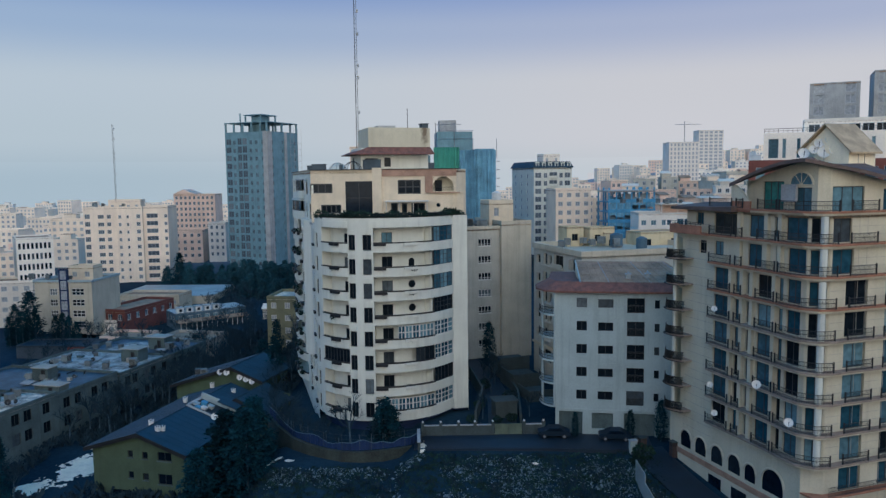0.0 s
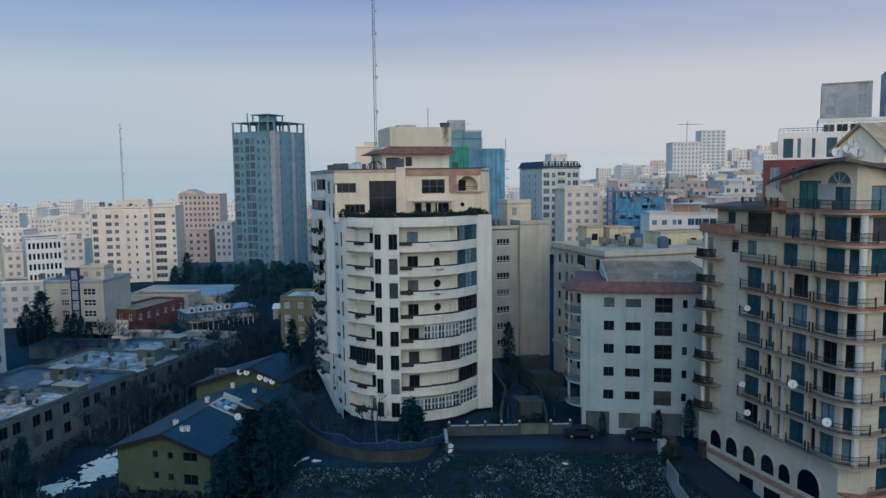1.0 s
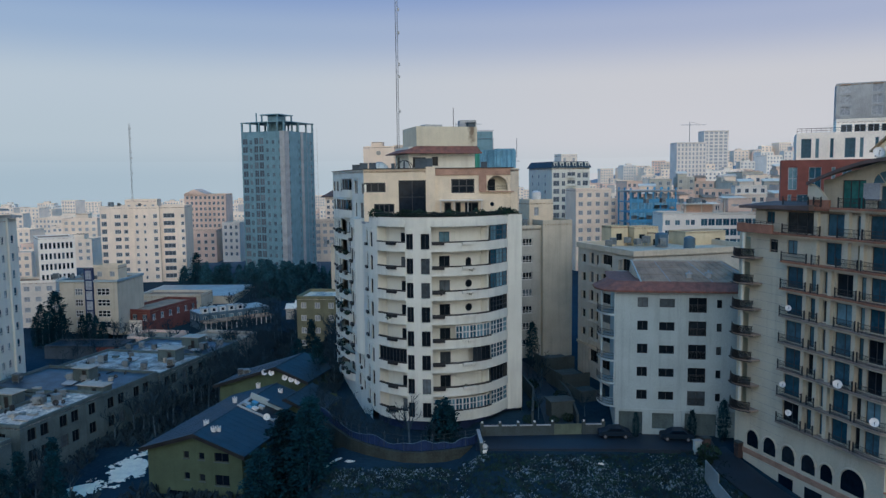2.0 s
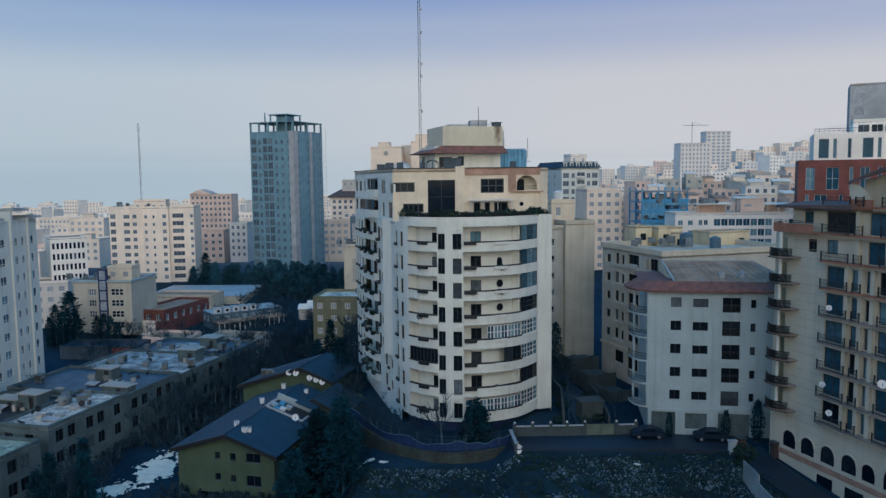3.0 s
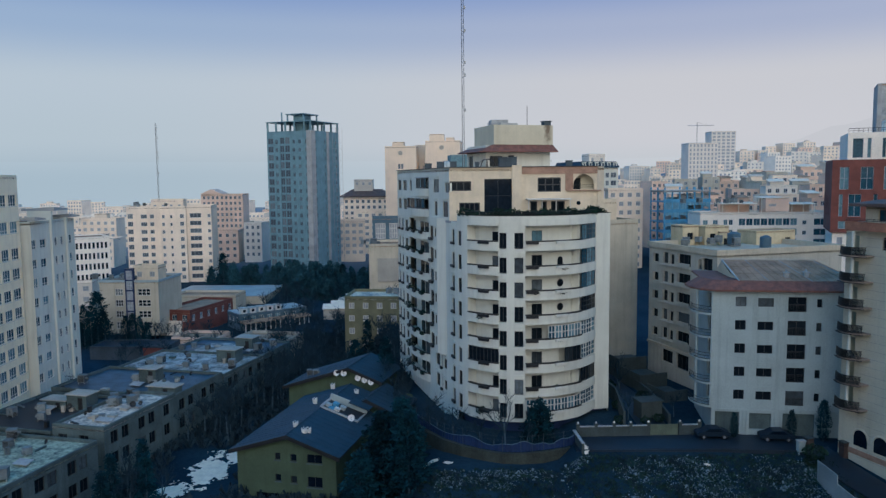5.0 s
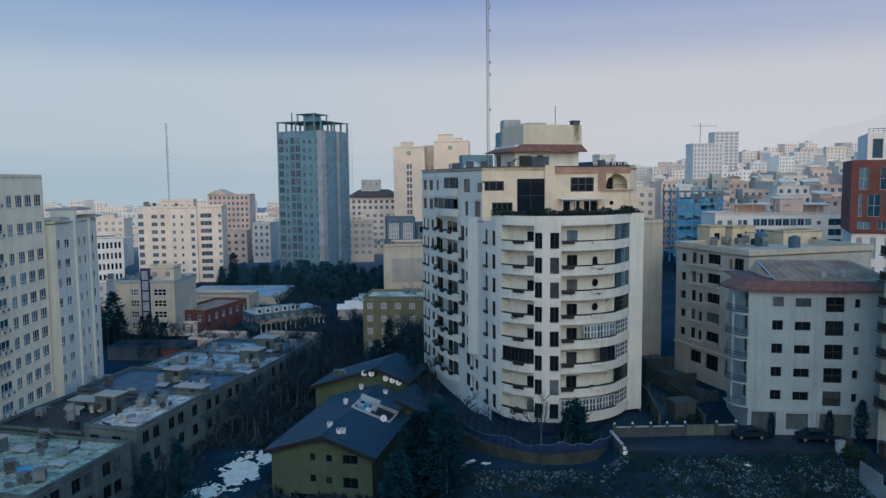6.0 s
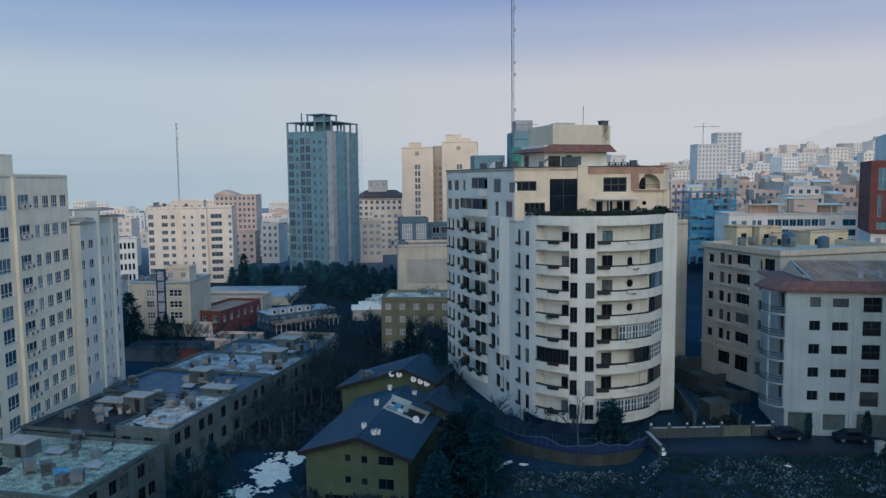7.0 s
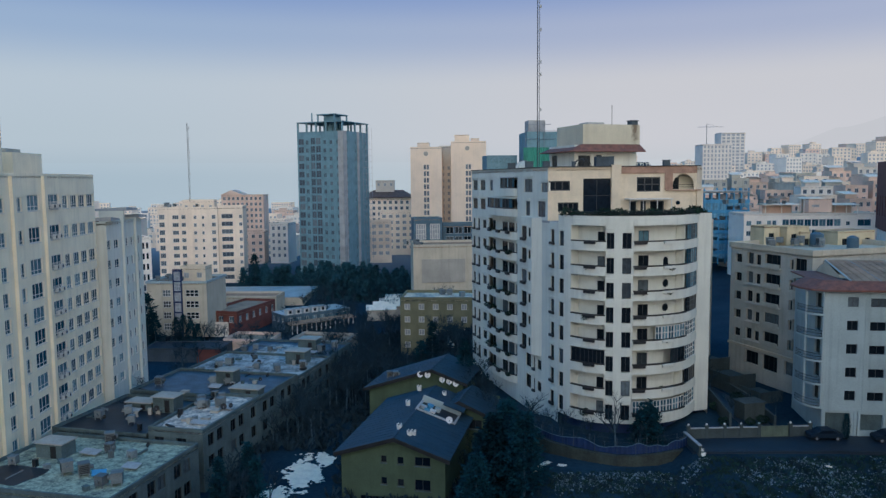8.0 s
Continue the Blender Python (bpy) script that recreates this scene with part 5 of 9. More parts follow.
    for x0, q0, x1, q1 in ((-0.55, 2.3, 2.9, 5.2), (2.9, 5.2, 6.2, 2.05)):
        for dzz, flip in ((0.0, True), (0.2, False)):
            q = [(x0, -0.45, q0 + dzz), (x1, -0.45, q1 + dzz), (x1, 4.5, q1 + dzz), (x0, 4.5, q0 + dzz)]
            quad(bm, q[::-1] if flip else q)
        quad(bm, ((x0, -0.45, q0), (x1, -0.45, q1), (x1, -0.45, q1 + 0.2), (x0, -0.45, q0 + 0.2)))
    quad(bm, ((6.2, -0.45, 2.05), (6.2, 4.5, 2.05), (6.2, 4.5, 2.25), (6.2, -0.45, 2.25)))
    part("tiled_roof", bm, SANDTILE, lh, "sandy tiled gable roof")
    return root


build_cream()


# ---- grey-white flats with a red tiled eave ----
G_AT, G_YAW = (14.86, 97.09, -1.3), -9.6


def build_grey_white():
    root = thing("grey_white_apartment_building", "grey-white rendered apartment building with a red tiled eave", "apartment building", pose(*G_AT, 0, 0, G_YAW))
    dz = -G_AT[2]
    w, d, eave = 17.5, 12.0, 18.2
    sills = [16.0 - 3.1 * i + dz for i in range(5)]
    cols = [(2.75, 1.35, 1.3), (5.55, 1.95, 1.15), (9.25, 2.25, 1.95), (12.75, 0.65, 1.1)]
    holes, glass = [], []
    for s in sills:
        for i, (u, ww, h) in enumerate(cols):
            s2 = s - 0.62 if i == 2 else s
            holes.append((u, u + ww, s2, s2 + h))
            glass.append((u, ww, s2, h, i))
    low = [(0.5, 3.6, 0.05, 3.2), (4.8, 7.6, 0.9, 3.1), (9.0, 13.0, 0.05, 3.2)]
    bm = bmesh.new()
    wall(bm, (0, 0), (w, 0), 0, eave + dz, holes + low, 0.35)
    wall(bm, (w, 0), (w, d), 0, eave + dz)
    wall(bm, (w, d), (0, d), 0, eave + dz)
    wall(bm, (0, d), (0, 0), 0, eave + dz, [(8.6, 10.6, s - 0.5, s + 1.5) for s in sills], 0.4)
    part("wall", bm, GREYWHITE, root)
    for u, ww, s, h, i in glass:
        if i == 2:
            bm = bmesh.new()
            box(bm, 0.02, ww - 0.02, 0, 0.05, 0.0, 0.06)
            box(bm, 0.02, ww - 0.02, 0, 0.05, 0.82, 0.88)
            for j in range(12):
                x = 0.08 + j * (ww - 0.16) / 11
                box(bm, x, x + 0.03, 0.01, 0.04, 0.06, 0.82)
            part("loggia_rail", bm, DARKMETAL, root, m=place((0, 0), (w, 0), u, s, 0.06))
        window_part(root, place((0, 0), (w, 0), u, s, 0.2), ww, h, 1 if ww > 1 else 0, 1 if i == 2 else 0)
    bm = bmesh.new()
    box(bm, 0.3, 13.2, 0.35, 0.6, 0, 3.4)
    part("entrance_wall", bm, OLDWALL, root, "mottled stone entrance wall")
    # shallow mouldings on the front
    bm = bmesh.new()
    for u in (4.95, 8.1, 8.6):
        box(bm, u, u + 0.16, -0.06, -0.002, 3.6, eave + dz)
    for s in sills:
        for q in (1.55, 1.8):
            box(bm, 5.15, 8.05, -0.05, -0.002, s + q, s + q + 0.1)
    box(bm, 0, w, -0.1, -0.002, 3.42, 3.6)
    part("moulding", bm, GREYWHITE, root)
    for u in (0.1, 4.0, 4.45, 8.0, 8.6, 13.2):
        bm = bmesh.new()
        box(bm, u, u + 0.34, -0.14, -0.004, 0, 3.42)
        part("pilaster", bm, GREYWHITE, root)
    # curved corner balconies
    for k, s in enumerate(sills):
        f = s - 0.95
        arc = [(0.05, -0.05)] + [(-0.2 - 2.1 * math.sin(math.pi / 2 * i / 8), -0.05 + 3.8 * (1 - math.cos(math.pi / 2 * i / 8))) for i in range(9)]
        bm = bmesh.new()
        prism(bm, [(0.0, 3.75)] + arc[::-1][:-1] + [(0.0, -0.05)], f - 0.25, f)
        b = part("corner_balcony", bm, GREYWHITE, root)
        bm = bmesh.new()
        for p, q in zip(arc[1:], arc[2:]):
            for h in (0.1, 0.5, 0.9):
                rod(bm, (*p, f + h), (*q, f + h), 0.03, 4)
            for i in range(3):
                x, y = p[0] + (q[0] - p[0]) * i / 3, p[1] + (q[1] - p[1]) * i / 3
                rod(bm, (x, y, f), (x, y, f + 0.9), 0.02, 3)
        part("railing", bm, DARKMETAL, b, "dark metal balcony railing")
        for x, y in ((-0.12, 0.02), (-1.75, 1.7)):
            bm = bmesh.new()
            rod(bm, (x, y, f), (x, y, f + 2.85), 0.17, 8)
            part("column", bm, GREYWHITE, b)
        window_part(root, place((0, d), (0, 0), 8.6, s - 0.5, 0.25), 2.0, 2.0, 1, 0)
    # red tiled eave and the grey pitched roof
    ez = eave + dz
    line = [(-2.9, 5.0), (-2.7, 2.2), (-1.6, 0.2), (0.0, -0.75), (3.2, -0.75), (w + 0.7, -0.75)]
    inn = [(-0.9, 5.0), (-0.8, 3.0), (0.1, 1.4), (1.2, 0.8), (3.2, 0.7), (w + 0.7, 0.7)]
    bm = bmesh.new()
    for i in range(len(line) - 1):
        p, q, r, s = line[i], line[i + 1], inn[i + 1], inn[i]
        quad(bm, ((*p, ez - 0.15), (*q, ez - 0.15), (*q, ez + 0.1), (*p, ez + 0.1)))
        quad(bm, ((*p, ez + 0.1), (*q, ez + 0.1), (*r, ez + 1.15), (*s, ez + 1.15)))
        quad(bm, ((*s, ez - 0.15), (*r, ez - 0.15), (*q, ez - 0.15), (*p, ez - 0.15)))
    part("tiled_eave", bm, REDROOF, root, "weathered red tiled eave")
    bm = bmesh.new()
    quad(bm, ((3.2, 0.6, ez + 1.1), (w + 0.7, 0.6, ez + 1.1), (w - 2.5, 8.2, ez + 3.0), (2.6, 8.2, ez + 3.0)))
    quad(bm, ((w + 0.7, 13, ez + 0.5), (2.6, 13, ez + 0.5), (2.6, 8.2, ez + 3.0), (w - 2.5, 8.2, ez + 3.0)))
    quad(bm, ((w + 0.7, 0.6, ez + 1.1), (w + 0.7, 13, ez + 0.5), (w - 2.5, 8.2, ez + 3.0), (w - 2.5, 8.2, ez + 3.0 - 0.001)))
    part("pitched_roof", bm, GREYROOF, root, "weathered grey sheet roof")
    for i in range(14):
        t = (i + 0.5) / 14
        p, q = Vector((3.2 + (w - 2.5) * t, 0.6, ez + 1.1)), Vector((2.6 + (w - 5.1) * t, 8.2, ez + 3.0))
        bm = bmesh.new()
        rod(bm, p + Vector((0, 0, 0.03)), q + Vector((0, 0, 0.03)), 0.05, 4)
        part("roof_seam", bm, PALECONC if i % 5 == 3 else GREYROOF, root)
    for i, t in enumerate((0.33, 0.66)):
        bm = bmesh.new()
        y, zz = 0.6 + 7.6 * t, ez + 1.1 + 1.9 * t
        rod(bm, (3.2 - 0.6 * t, y, zz + 0.02), (w + 0.7 - 3.2 * t, y, zz + 0.02), 0.035, 4)
        part("sheet_lap", bm, GREYROOF, root)
    bm = bmesh.new()
    rod(bm, (2.6, 8.2, ez + 3.04), (w - 2.5, 8.2, ez + 3.04), 0.14, 6)
    part("ridge_cap", bm, GREIGE, root)
    bm = bmesh.new()
    vs = [bm.verts.new(p) for p in ((3.2, 0.62, ez + 0.3), (2.6, 8.2, ez + 2.95), (2.6, 13, ez + 0.45), (2.6, 13, ez - 0.1), (2.9, 4, ez - 0.1))]
    bm.faces.new(vs)
    part("gable", bm, WARM, root)
    bm = bmesh.new()
    rod(bm, (3.2, 0.6, ez + 1.15), (2.6, 8.2, ez + 3.05), 0.12, 6)
    part("verge", bm, GREYWHITE, root)
    bm = bmesh.new()
    prism(bm, [(-1.0, 5.0), (-0.8, 3.0), (0.1, 1.4), (1.2, 0.8), (3.2, 0.6), (3.0, 11.5), (-0.9, 11.5)], ez + 0.9, ez + 1.1)
    part("flat_roof", bm, REDROOF, root, "mossy red tiles over the corner balconies")
    for x, y, zz in ((9.5, 2.2, 1.45), (12.0, 2.4, 1.5)):
        bm = bmesh.new()
        box(bm, x - 0.3, x + 0.3, y - 0.3, y + 0.3, ez + zz - 0.3, ez + zz + 0.55)
        box(bm, x - 0.4, x + 0.4, y - 0.4, y + 0.4, ez + zz + 0.55, ez + zz + 0.63)
        rod(bm, (x, y, ez + zz + 0.63), (x, y, ez + zz + 1.0), 0.22, 8, r2=0.05)
        part("chimney", bm, PALECONC, root)
    return root


build_grey_white()


# ---- mustard houses with slate roofs ----
def gable_house(name, label, xyz, yaw, w, length, wall_h, ridge_x, ridge_h, wins, over=0.8, right_h=None):
    """A low house: gable to the front (y = 0), ridge running back."""
    root = thing(name, label, "house", pose(*xyz, 0, 0, yaw))
    bm = bmesh.new()
    right_h = wall_h if right_h is None else right_h
    holes = [(u, u + ww, s, s + h) for u, ww, s, h in wins]
    wall(bm, (0, 0), (w, 0), 0, min(wall_h, right_h), holes, 0.25)
    wall(bm, (w, 0), (w, length), 0, right_h)
    wall(bm, (w, length), (0, length), 0, wall_h)
    wall(bm, (0, length), (0, 0), 0, wall_h)
    for y, flip in ((0, False), (length, True)):
        lo = min(wall_h, right_h)
        t = [(0, y, lo), (w, y, lo), (w, y, right_h), (ridge_x, y, ridge_h), (0, y, wall_h)]
        t = [p for i, p in enumerate(t) if p not in t[:i]]
        quad(bm, t[::-1] if flip else t)
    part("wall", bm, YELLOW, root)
    for u, ww, s, h in wins:
        window_part(root, place((0, 0), (w, 0), u, s, 0.12), ww, h, 1 if ww > 1 else 0, 0, pane_mat=DARKPANE)
    sl = [(ridge_h - wall_h) / ridge_x, (ridge_h - right_h) / (w - ridge_x)]
    for side in (0, 1):
        bm = bmesh.new()
        x0, z0 = (-over, wall_h - over * sl[0]) if side == 0 else (w + over, right_h - over * sl[1])
        quads = [(x0, -over, z0), (ridge_x, -over, ridge_h), (ridge_x, length + over, ridge_h), (x0, length + over, z0)]
        t = [(x, y, zz + 0.24) for x, y, zz in quads]
        u = [(x, y, zz + 0.02) for x, y, zz in quads]
        quad(bm, t[::-1]), quad(bm, u)
        for i in range(4):
            j = (i + 1) % 4
            quad(bm, (u[i], u[j], t[j], t[i]))
        bmesh.ops.recalc_face_normals(bm, faces=bm.faces)
        sl_ob = part("roof_slope", bm, SLATE, root)
        for i in range(1, int(length / 1.3)):
            bm = bmesh.new()
            y = -over + i * 1.3
            rod(bm, (x0, y, z0 + 0.25), (ridge_x, y, ridge_h + 0.25), 0.03, 3)
            part("sheet_seam", bm, SLATE, sl_ob)
        bm = bmesh.new()
        e = [(x0, z0), (ridge_x, ridge_h)]
        f = [[bm.verts.new((x, y, zz + q)) for x, zz in e for q in (-0.3, 0.26)] for y in (-over - 0.1, -over - 0.003)]
        for i in range(2):
            bm.faces.new((f[i][0], f[i][2], f[i][3], f[i][1]))
        for p, q in ((0, 1), (1, 3), (3, 2), (2, 0)):
            bm.faces.new((f[0][p], f[0][q], f[1][q], f[1][p]))
        bmesh.ops.recalc_face_normals(bm, faces=bm.faces)
        part("bargeboard", bm, DARKMETAL, root, "dark painted board along the gable")
    for u, ww, s, h in wins:
        bm = bmesh.new()
        box(bm, u - 0.08, u + ww + 0.08, -0.14, -0.002, s - 0.14, s - 0.003)
        part("sill", bm, OLDWALL, root)
    bm = bmesh.new()
    rod(bm, (ridge_x, -over, ridge_h + 0.25), (ridge_x, length + over, ridge_h + 0.25), 0.1, 6)
    part("ridge_cap", bm, SLATE, root)
    return root


H_AT = (-48.64, 99.04, -10.2)
gable_house("house", "mustard-walled house with a broad dark slate roof and rooftop vents", H_AT, -13.5, 14.15, 23.5, 7.3, 7.55, 9.6,
            [(5.5, 0.8, 6.1, 0.95), (7.75, 0.85, 6.05, 0.95), (10.1, 2.1, 5.95, 1.2), (5.5, 0.8, 3.15, 0.95), (7.75, 0.85, 3.05, 0.95), (10.1, 2.1, 2.65, 1.45), (2.6, 3.3, 0.05, 1.35)])
gable_house("house", "mustard-walled house with a slate roof and a row of satellite dishes", (-47.0, 127.1, -9.8), -16.0, 16.5, 9.5, 7.63, 11.3, 11.3,
            [(3.0, 1.2, 4.6, 1.3), (11.5, 1.6, 4.6, 1.4)], right_h=9.4)
gable_house("house_wing", "lower slate-roofed wing beside the mustard house", (-34.1, 113.2, -9.9), -17, 6.6, 8.0, 8.2, 2.0, 9.3, [(0.7, 1.1, 4.6, 2.1), (3.4, 2.0, 5.2, 1.4)], 0.6, 7.4)


def roof_terrace():
    """A small terrace let into the roof slope; it lies with the slope."""
    root = thing("roof_terrace", "pale-rimmed roof terrace in a slate roof, cluttered with turquoise stores", "roof terrace", pose(-38.86, 108.35, -0.33, 0, 18.9, -13.5))
    for x0, x1, y0, y1, h in ((0, 6.2, 0, 0.32, 0.26), (0, 0.36, 0.323, 3.897, 0.3), (5.95, 6.2, 0.323, 3.897, 0.26)):
        bm = bmesh.new()
        box(bm, x0, x1, y0, y1, -0.3, h)
        part("rim", bm, PALECONC, root)
    bm = bmesh.new()
    box(bm, 0.0, 6.2, 3.9, 4.1, -0.3, 1.05)
    part("back_wall", bm, GREYWHITE, root)
    bm = bmesh.new()
    box(bm, 3.3, 6.6, 2.9, 5.4, 1.053, 1.17)
    part("canopy", bm, SLATE, root)
    bm = bmesh.new()
    box(bm, 0.363, 5.947, 0.323, 3.897, -0.1, 0.06)
    part("deck", bm, TAR, root)
    for x, y, h, m in ((0.9, 1.4, 0.5, TEALSHEET), (1.7, 2.3, 0.7, BLUESTEEL), (2.4, 1.2, 0.4, DISH), (2.9, 2.2, 0.6, TEALSHEET), (1.6, 0.8, 0.35, BLUESTEEL)):
        bm = bmesh.new()
        box(bm, x - 0.4, x + 0.4, y - 0.35, y + 0.35, 0.063, 0.06 + h * 0.8)
        box(bm, x - 0.44, x + 0.44, y - 0.39, y + 0.39, 0.063 + h * 0.8, 0.1 + h * 0.8)
        part("storage_box", bm, m, root)


roof_terrace()


# ---- row of low flat-roofed flats ----
def flat_block(label, xyz, yaw, w, d, h, roof_mat, near=True):
    s = [h - 2.5, h - 5.6]
    n = max(2, int(d / 3.0))
    face = [(0.8 + i * (d - 1.5) / n + (0.5 if i % 2 == 0 else -0.2), 1.6, 1.8, s) for i in range(n)]
    m = max(2, int(w / 3.2))
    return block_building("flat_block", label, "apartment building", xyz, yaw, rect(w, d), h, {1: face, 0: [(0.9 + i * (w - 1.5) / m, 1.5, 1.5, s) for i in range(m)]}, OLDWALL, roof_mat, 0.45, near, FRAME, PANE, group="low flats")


FR_YAW = -14.5
ROOFTOP = surface("snow_dusted_green_roof", (0.36, 0.39, 0.28), 0.85, 3.2, 0.9, 0.4, 0.6, second=(0.030, 0.050, 0.050))
ROOFSNOW = surface("snow_patched_roof", (0.46, 0.44, 0.40), 0.8, 2.6, 0.45, 0.3, 0.6, second=(0.012, 0.020, 0.028))
ROOFBLUE = surface("wet_bitumen_roof", (0.045, 0.078, 0.105), 0.4, 3, 0.5, 0.4, 0.4, second=(0.008, 0.015, 0.024), gloss=0.3)
flat_block("low flat-roofed block with a mossy snow-dusted roof", (-93.7, 88.3, -11.0), FR_YAW, 22.0, 18.0, 8.6, ROOFTOP)
flat_block("low flat-roofed block with a snowy roof", (-76.2, 104.7, -11.0), FR_YAW, 8.5, 17.0, 9.6, ROOFSNOW)
flat_block("low flat-roofed block with a black tar roof", (-91.4, 108.4, -11.0), FR_YAW, 15.4, 17.0, 8.5, TAR)
flat_block("low flat-roofed block with a wet bitumen roof", (-87.0, 125.6, -11.0), FR_YAW, 23.6, 14.8, 9.0, ROOFBLUE)
flat_block("low flat-roofed block with a tar and snow roof", (-83.0, 140.8, -10.6), FR_YAW, 23.4, 15.6, 8.0, ROOFSNOW)
flat_block("low flat-roofed block with a grey felt roof", (-78.8, 157.0, -10.4), FR_YAW, 22.0, 14.0, 7.2, ROOFBLUE)


# ---- tall pale blocks at the west ----
WR = [z + 8.0 for z in (29.3, 24.7, 20.1, 16.6, 13.1, 9.8, 6.5, 3.2, -0.1, -3.4)]


def build_west_towers():
    cols = [(6.2, 2.4), (11.2, 2.0), (14.8, 3.4), (20.8, 3.6), (25.6, 1.9), (28.5, 2.3), (31.4, 2.4), (34.5, 2.5), (1.4, 2.6)]
    root = block_building("west_apartment_tower", "tall pale cream apartment tower with rows of white-framed windows", "apartment building", (-118.0, 94.0, -8.0), 0.0, [(0, 0), (25.3, 0), (24.1, 37.6), (0, 37.6)], 42.0,
                          {1: [(u, w, 2.25 if w > 2.9 else 2.0, [q - 0.25 for q in WR]) for u, w in cols]}, WESTCREAM, GREYROOF, 0.4, True, FRAMEW, PANEB, nv=2)
    # flat piers, open balconies and the raised end
    for u in (4.6, 10.2, 19.2):
        bm = bmesh.new()
        box(bm, 0, 0.9 if u > 5 else 1.6, -0.45, -0.003, 0, 42.0)
        part("pier", bm, WESTCREAM, root, m=place((25.3, 0), (24.1, 37.6), u, 0, 0))
    for s in WR:
        bm = bmesh.new()
        box(bm, 0, 3.5, -0.25, -0.05, 0, 0.08)
        box(bm, 0, 3.5, -0.25, -0.2, 0.85, 0.92)
        for i in range(15):
            box(bm, 0.1 + i * 0.235, 0.13 + i * 0.235, -0.24, -0.21, 0.08, 0.85)
        part("balcony_rail", bm, FRAMEW, root, m=place((25.3, 0), (24.1, 37.6), 20.8, s, 0))
    bm = bmesh.new()
    box(bm, 14.0, 25.0, 0.3, 9.0, 42.0, 50.4)
    part("upper_storeys", bm, WESTCREAM, root)
    bm = bmesh.new()
    box(bm, 15.0, 22.5, 16.0, 24.0, 42.0, 45.4)
    part("lift_room", bm, WESTCREAM, root)
    bm = bmesh.new()
    box(bm, 15.4, 21.0, 17.0, 21.0, 45.4, 46.0)
    part("roof_plant", bm, GREIGE, root)
    r2 = [z + 8.5 for z in (21.3, 17.8, 14.4, 10.9, 7.5, 4.0, 0.6, -2.8)]
    root = block_building("west_apartment_tower", "tall white apartment tower with twin slot windows and winged roof slabs", "apartment building", (-112.0, 132.2, -8.5), 0.0, [(0, 0), (19.6, 0), (19.7, 15.6), (0, 15.6)], 34.4,
                          {1: [(0.1, 1.5, 1.7, r2), (2.9, 2.0, 1.6, r2), (7.9, 1.1, 1.6, r2), (10.1, 1.1, 1.6, r2), (12.6, 1.9, 1.7, r2)]}, WHITE, GREYROOF, 0.3, True, FRAMEW, PANEB)
    for u, w, h in ((-0.2, 3.6, 34.9), (6.4, 5.2, 36.4), (12.2, 3.8, 34.9)):
        bm = bmesh.new()
        prism(bm, [(0, -1.0), (w, -1.0), (w, 5), (0, 5)], h, [h + 0.7, h + 0.3, h + 0.3, h + 0.35])
        part("roof_wing", bm, PALECONC, root, "upswept pale roof slab", m=place((19.6, 0), (19.7, 15.6), u, 0, 0))
    for u in (6.4, 12.0):
        bm = bmesh.new()
        box(bm, 0, 0.6, -0.4, 4, 0, 36.4 if u < 7 else 35)
        part("pier", bm, WHITE, root, m=place((19.6, 0), (19.7, 15.6), u, 0, 0))


build_west_towers()


# ---- middle distance ----
def std_rows(top, pitch=3.1, first=1.2):
    n = max(1, int((top - first - 0.4) / pitch))
    return rows_of(top - 2.4 - pitch * (n - 1), pitch, n)


def city_block(label, x, y, yaw, w, d, top, wall_mat, name="city_building", margin=1.0, step=3.0, ww=1.5, hh=1.5, sides=(0,), roof_mat=None, pane=None, frame_mat=None, base=None, parapet=0.7, group="", nv=1, near=False, cornice=0.0):
    g = min(ground_z(x, y), ground_z(x + w * math.cos(radians(yaw)), y + w * math.sin(radians(yaw)))) - 1.0 if base is None else base
    faces = {}
    for s in sides:
        n = w if s in (0, 2) else d
        c = max(1, int((n - 2 * margin + step - ww) / step))
        gap = (n - 2 * margin - ww) / max(1, c - 1) if c > 1 else 0
        faces[s] = [(margin + gap * i, ww, hh, std_rows(top - g)) for i in range(c)]
    return block_building(name, label, "apartment building", (x, y, g), yaw, rect(w, d), top - g, faces, wall_mat, roof_mat, parapet, near, frame_mat, pane, group, nv=nv, cornice=cornice, joined=y > 245)


# dark panes stand in for shaded bays and rooms, greyed for haze
TOWERDARK = glazing("open_dark_bay", (0.11, 0.14, 0.17), (0.23, 0.27, 0.30), 0.35, 0.5)


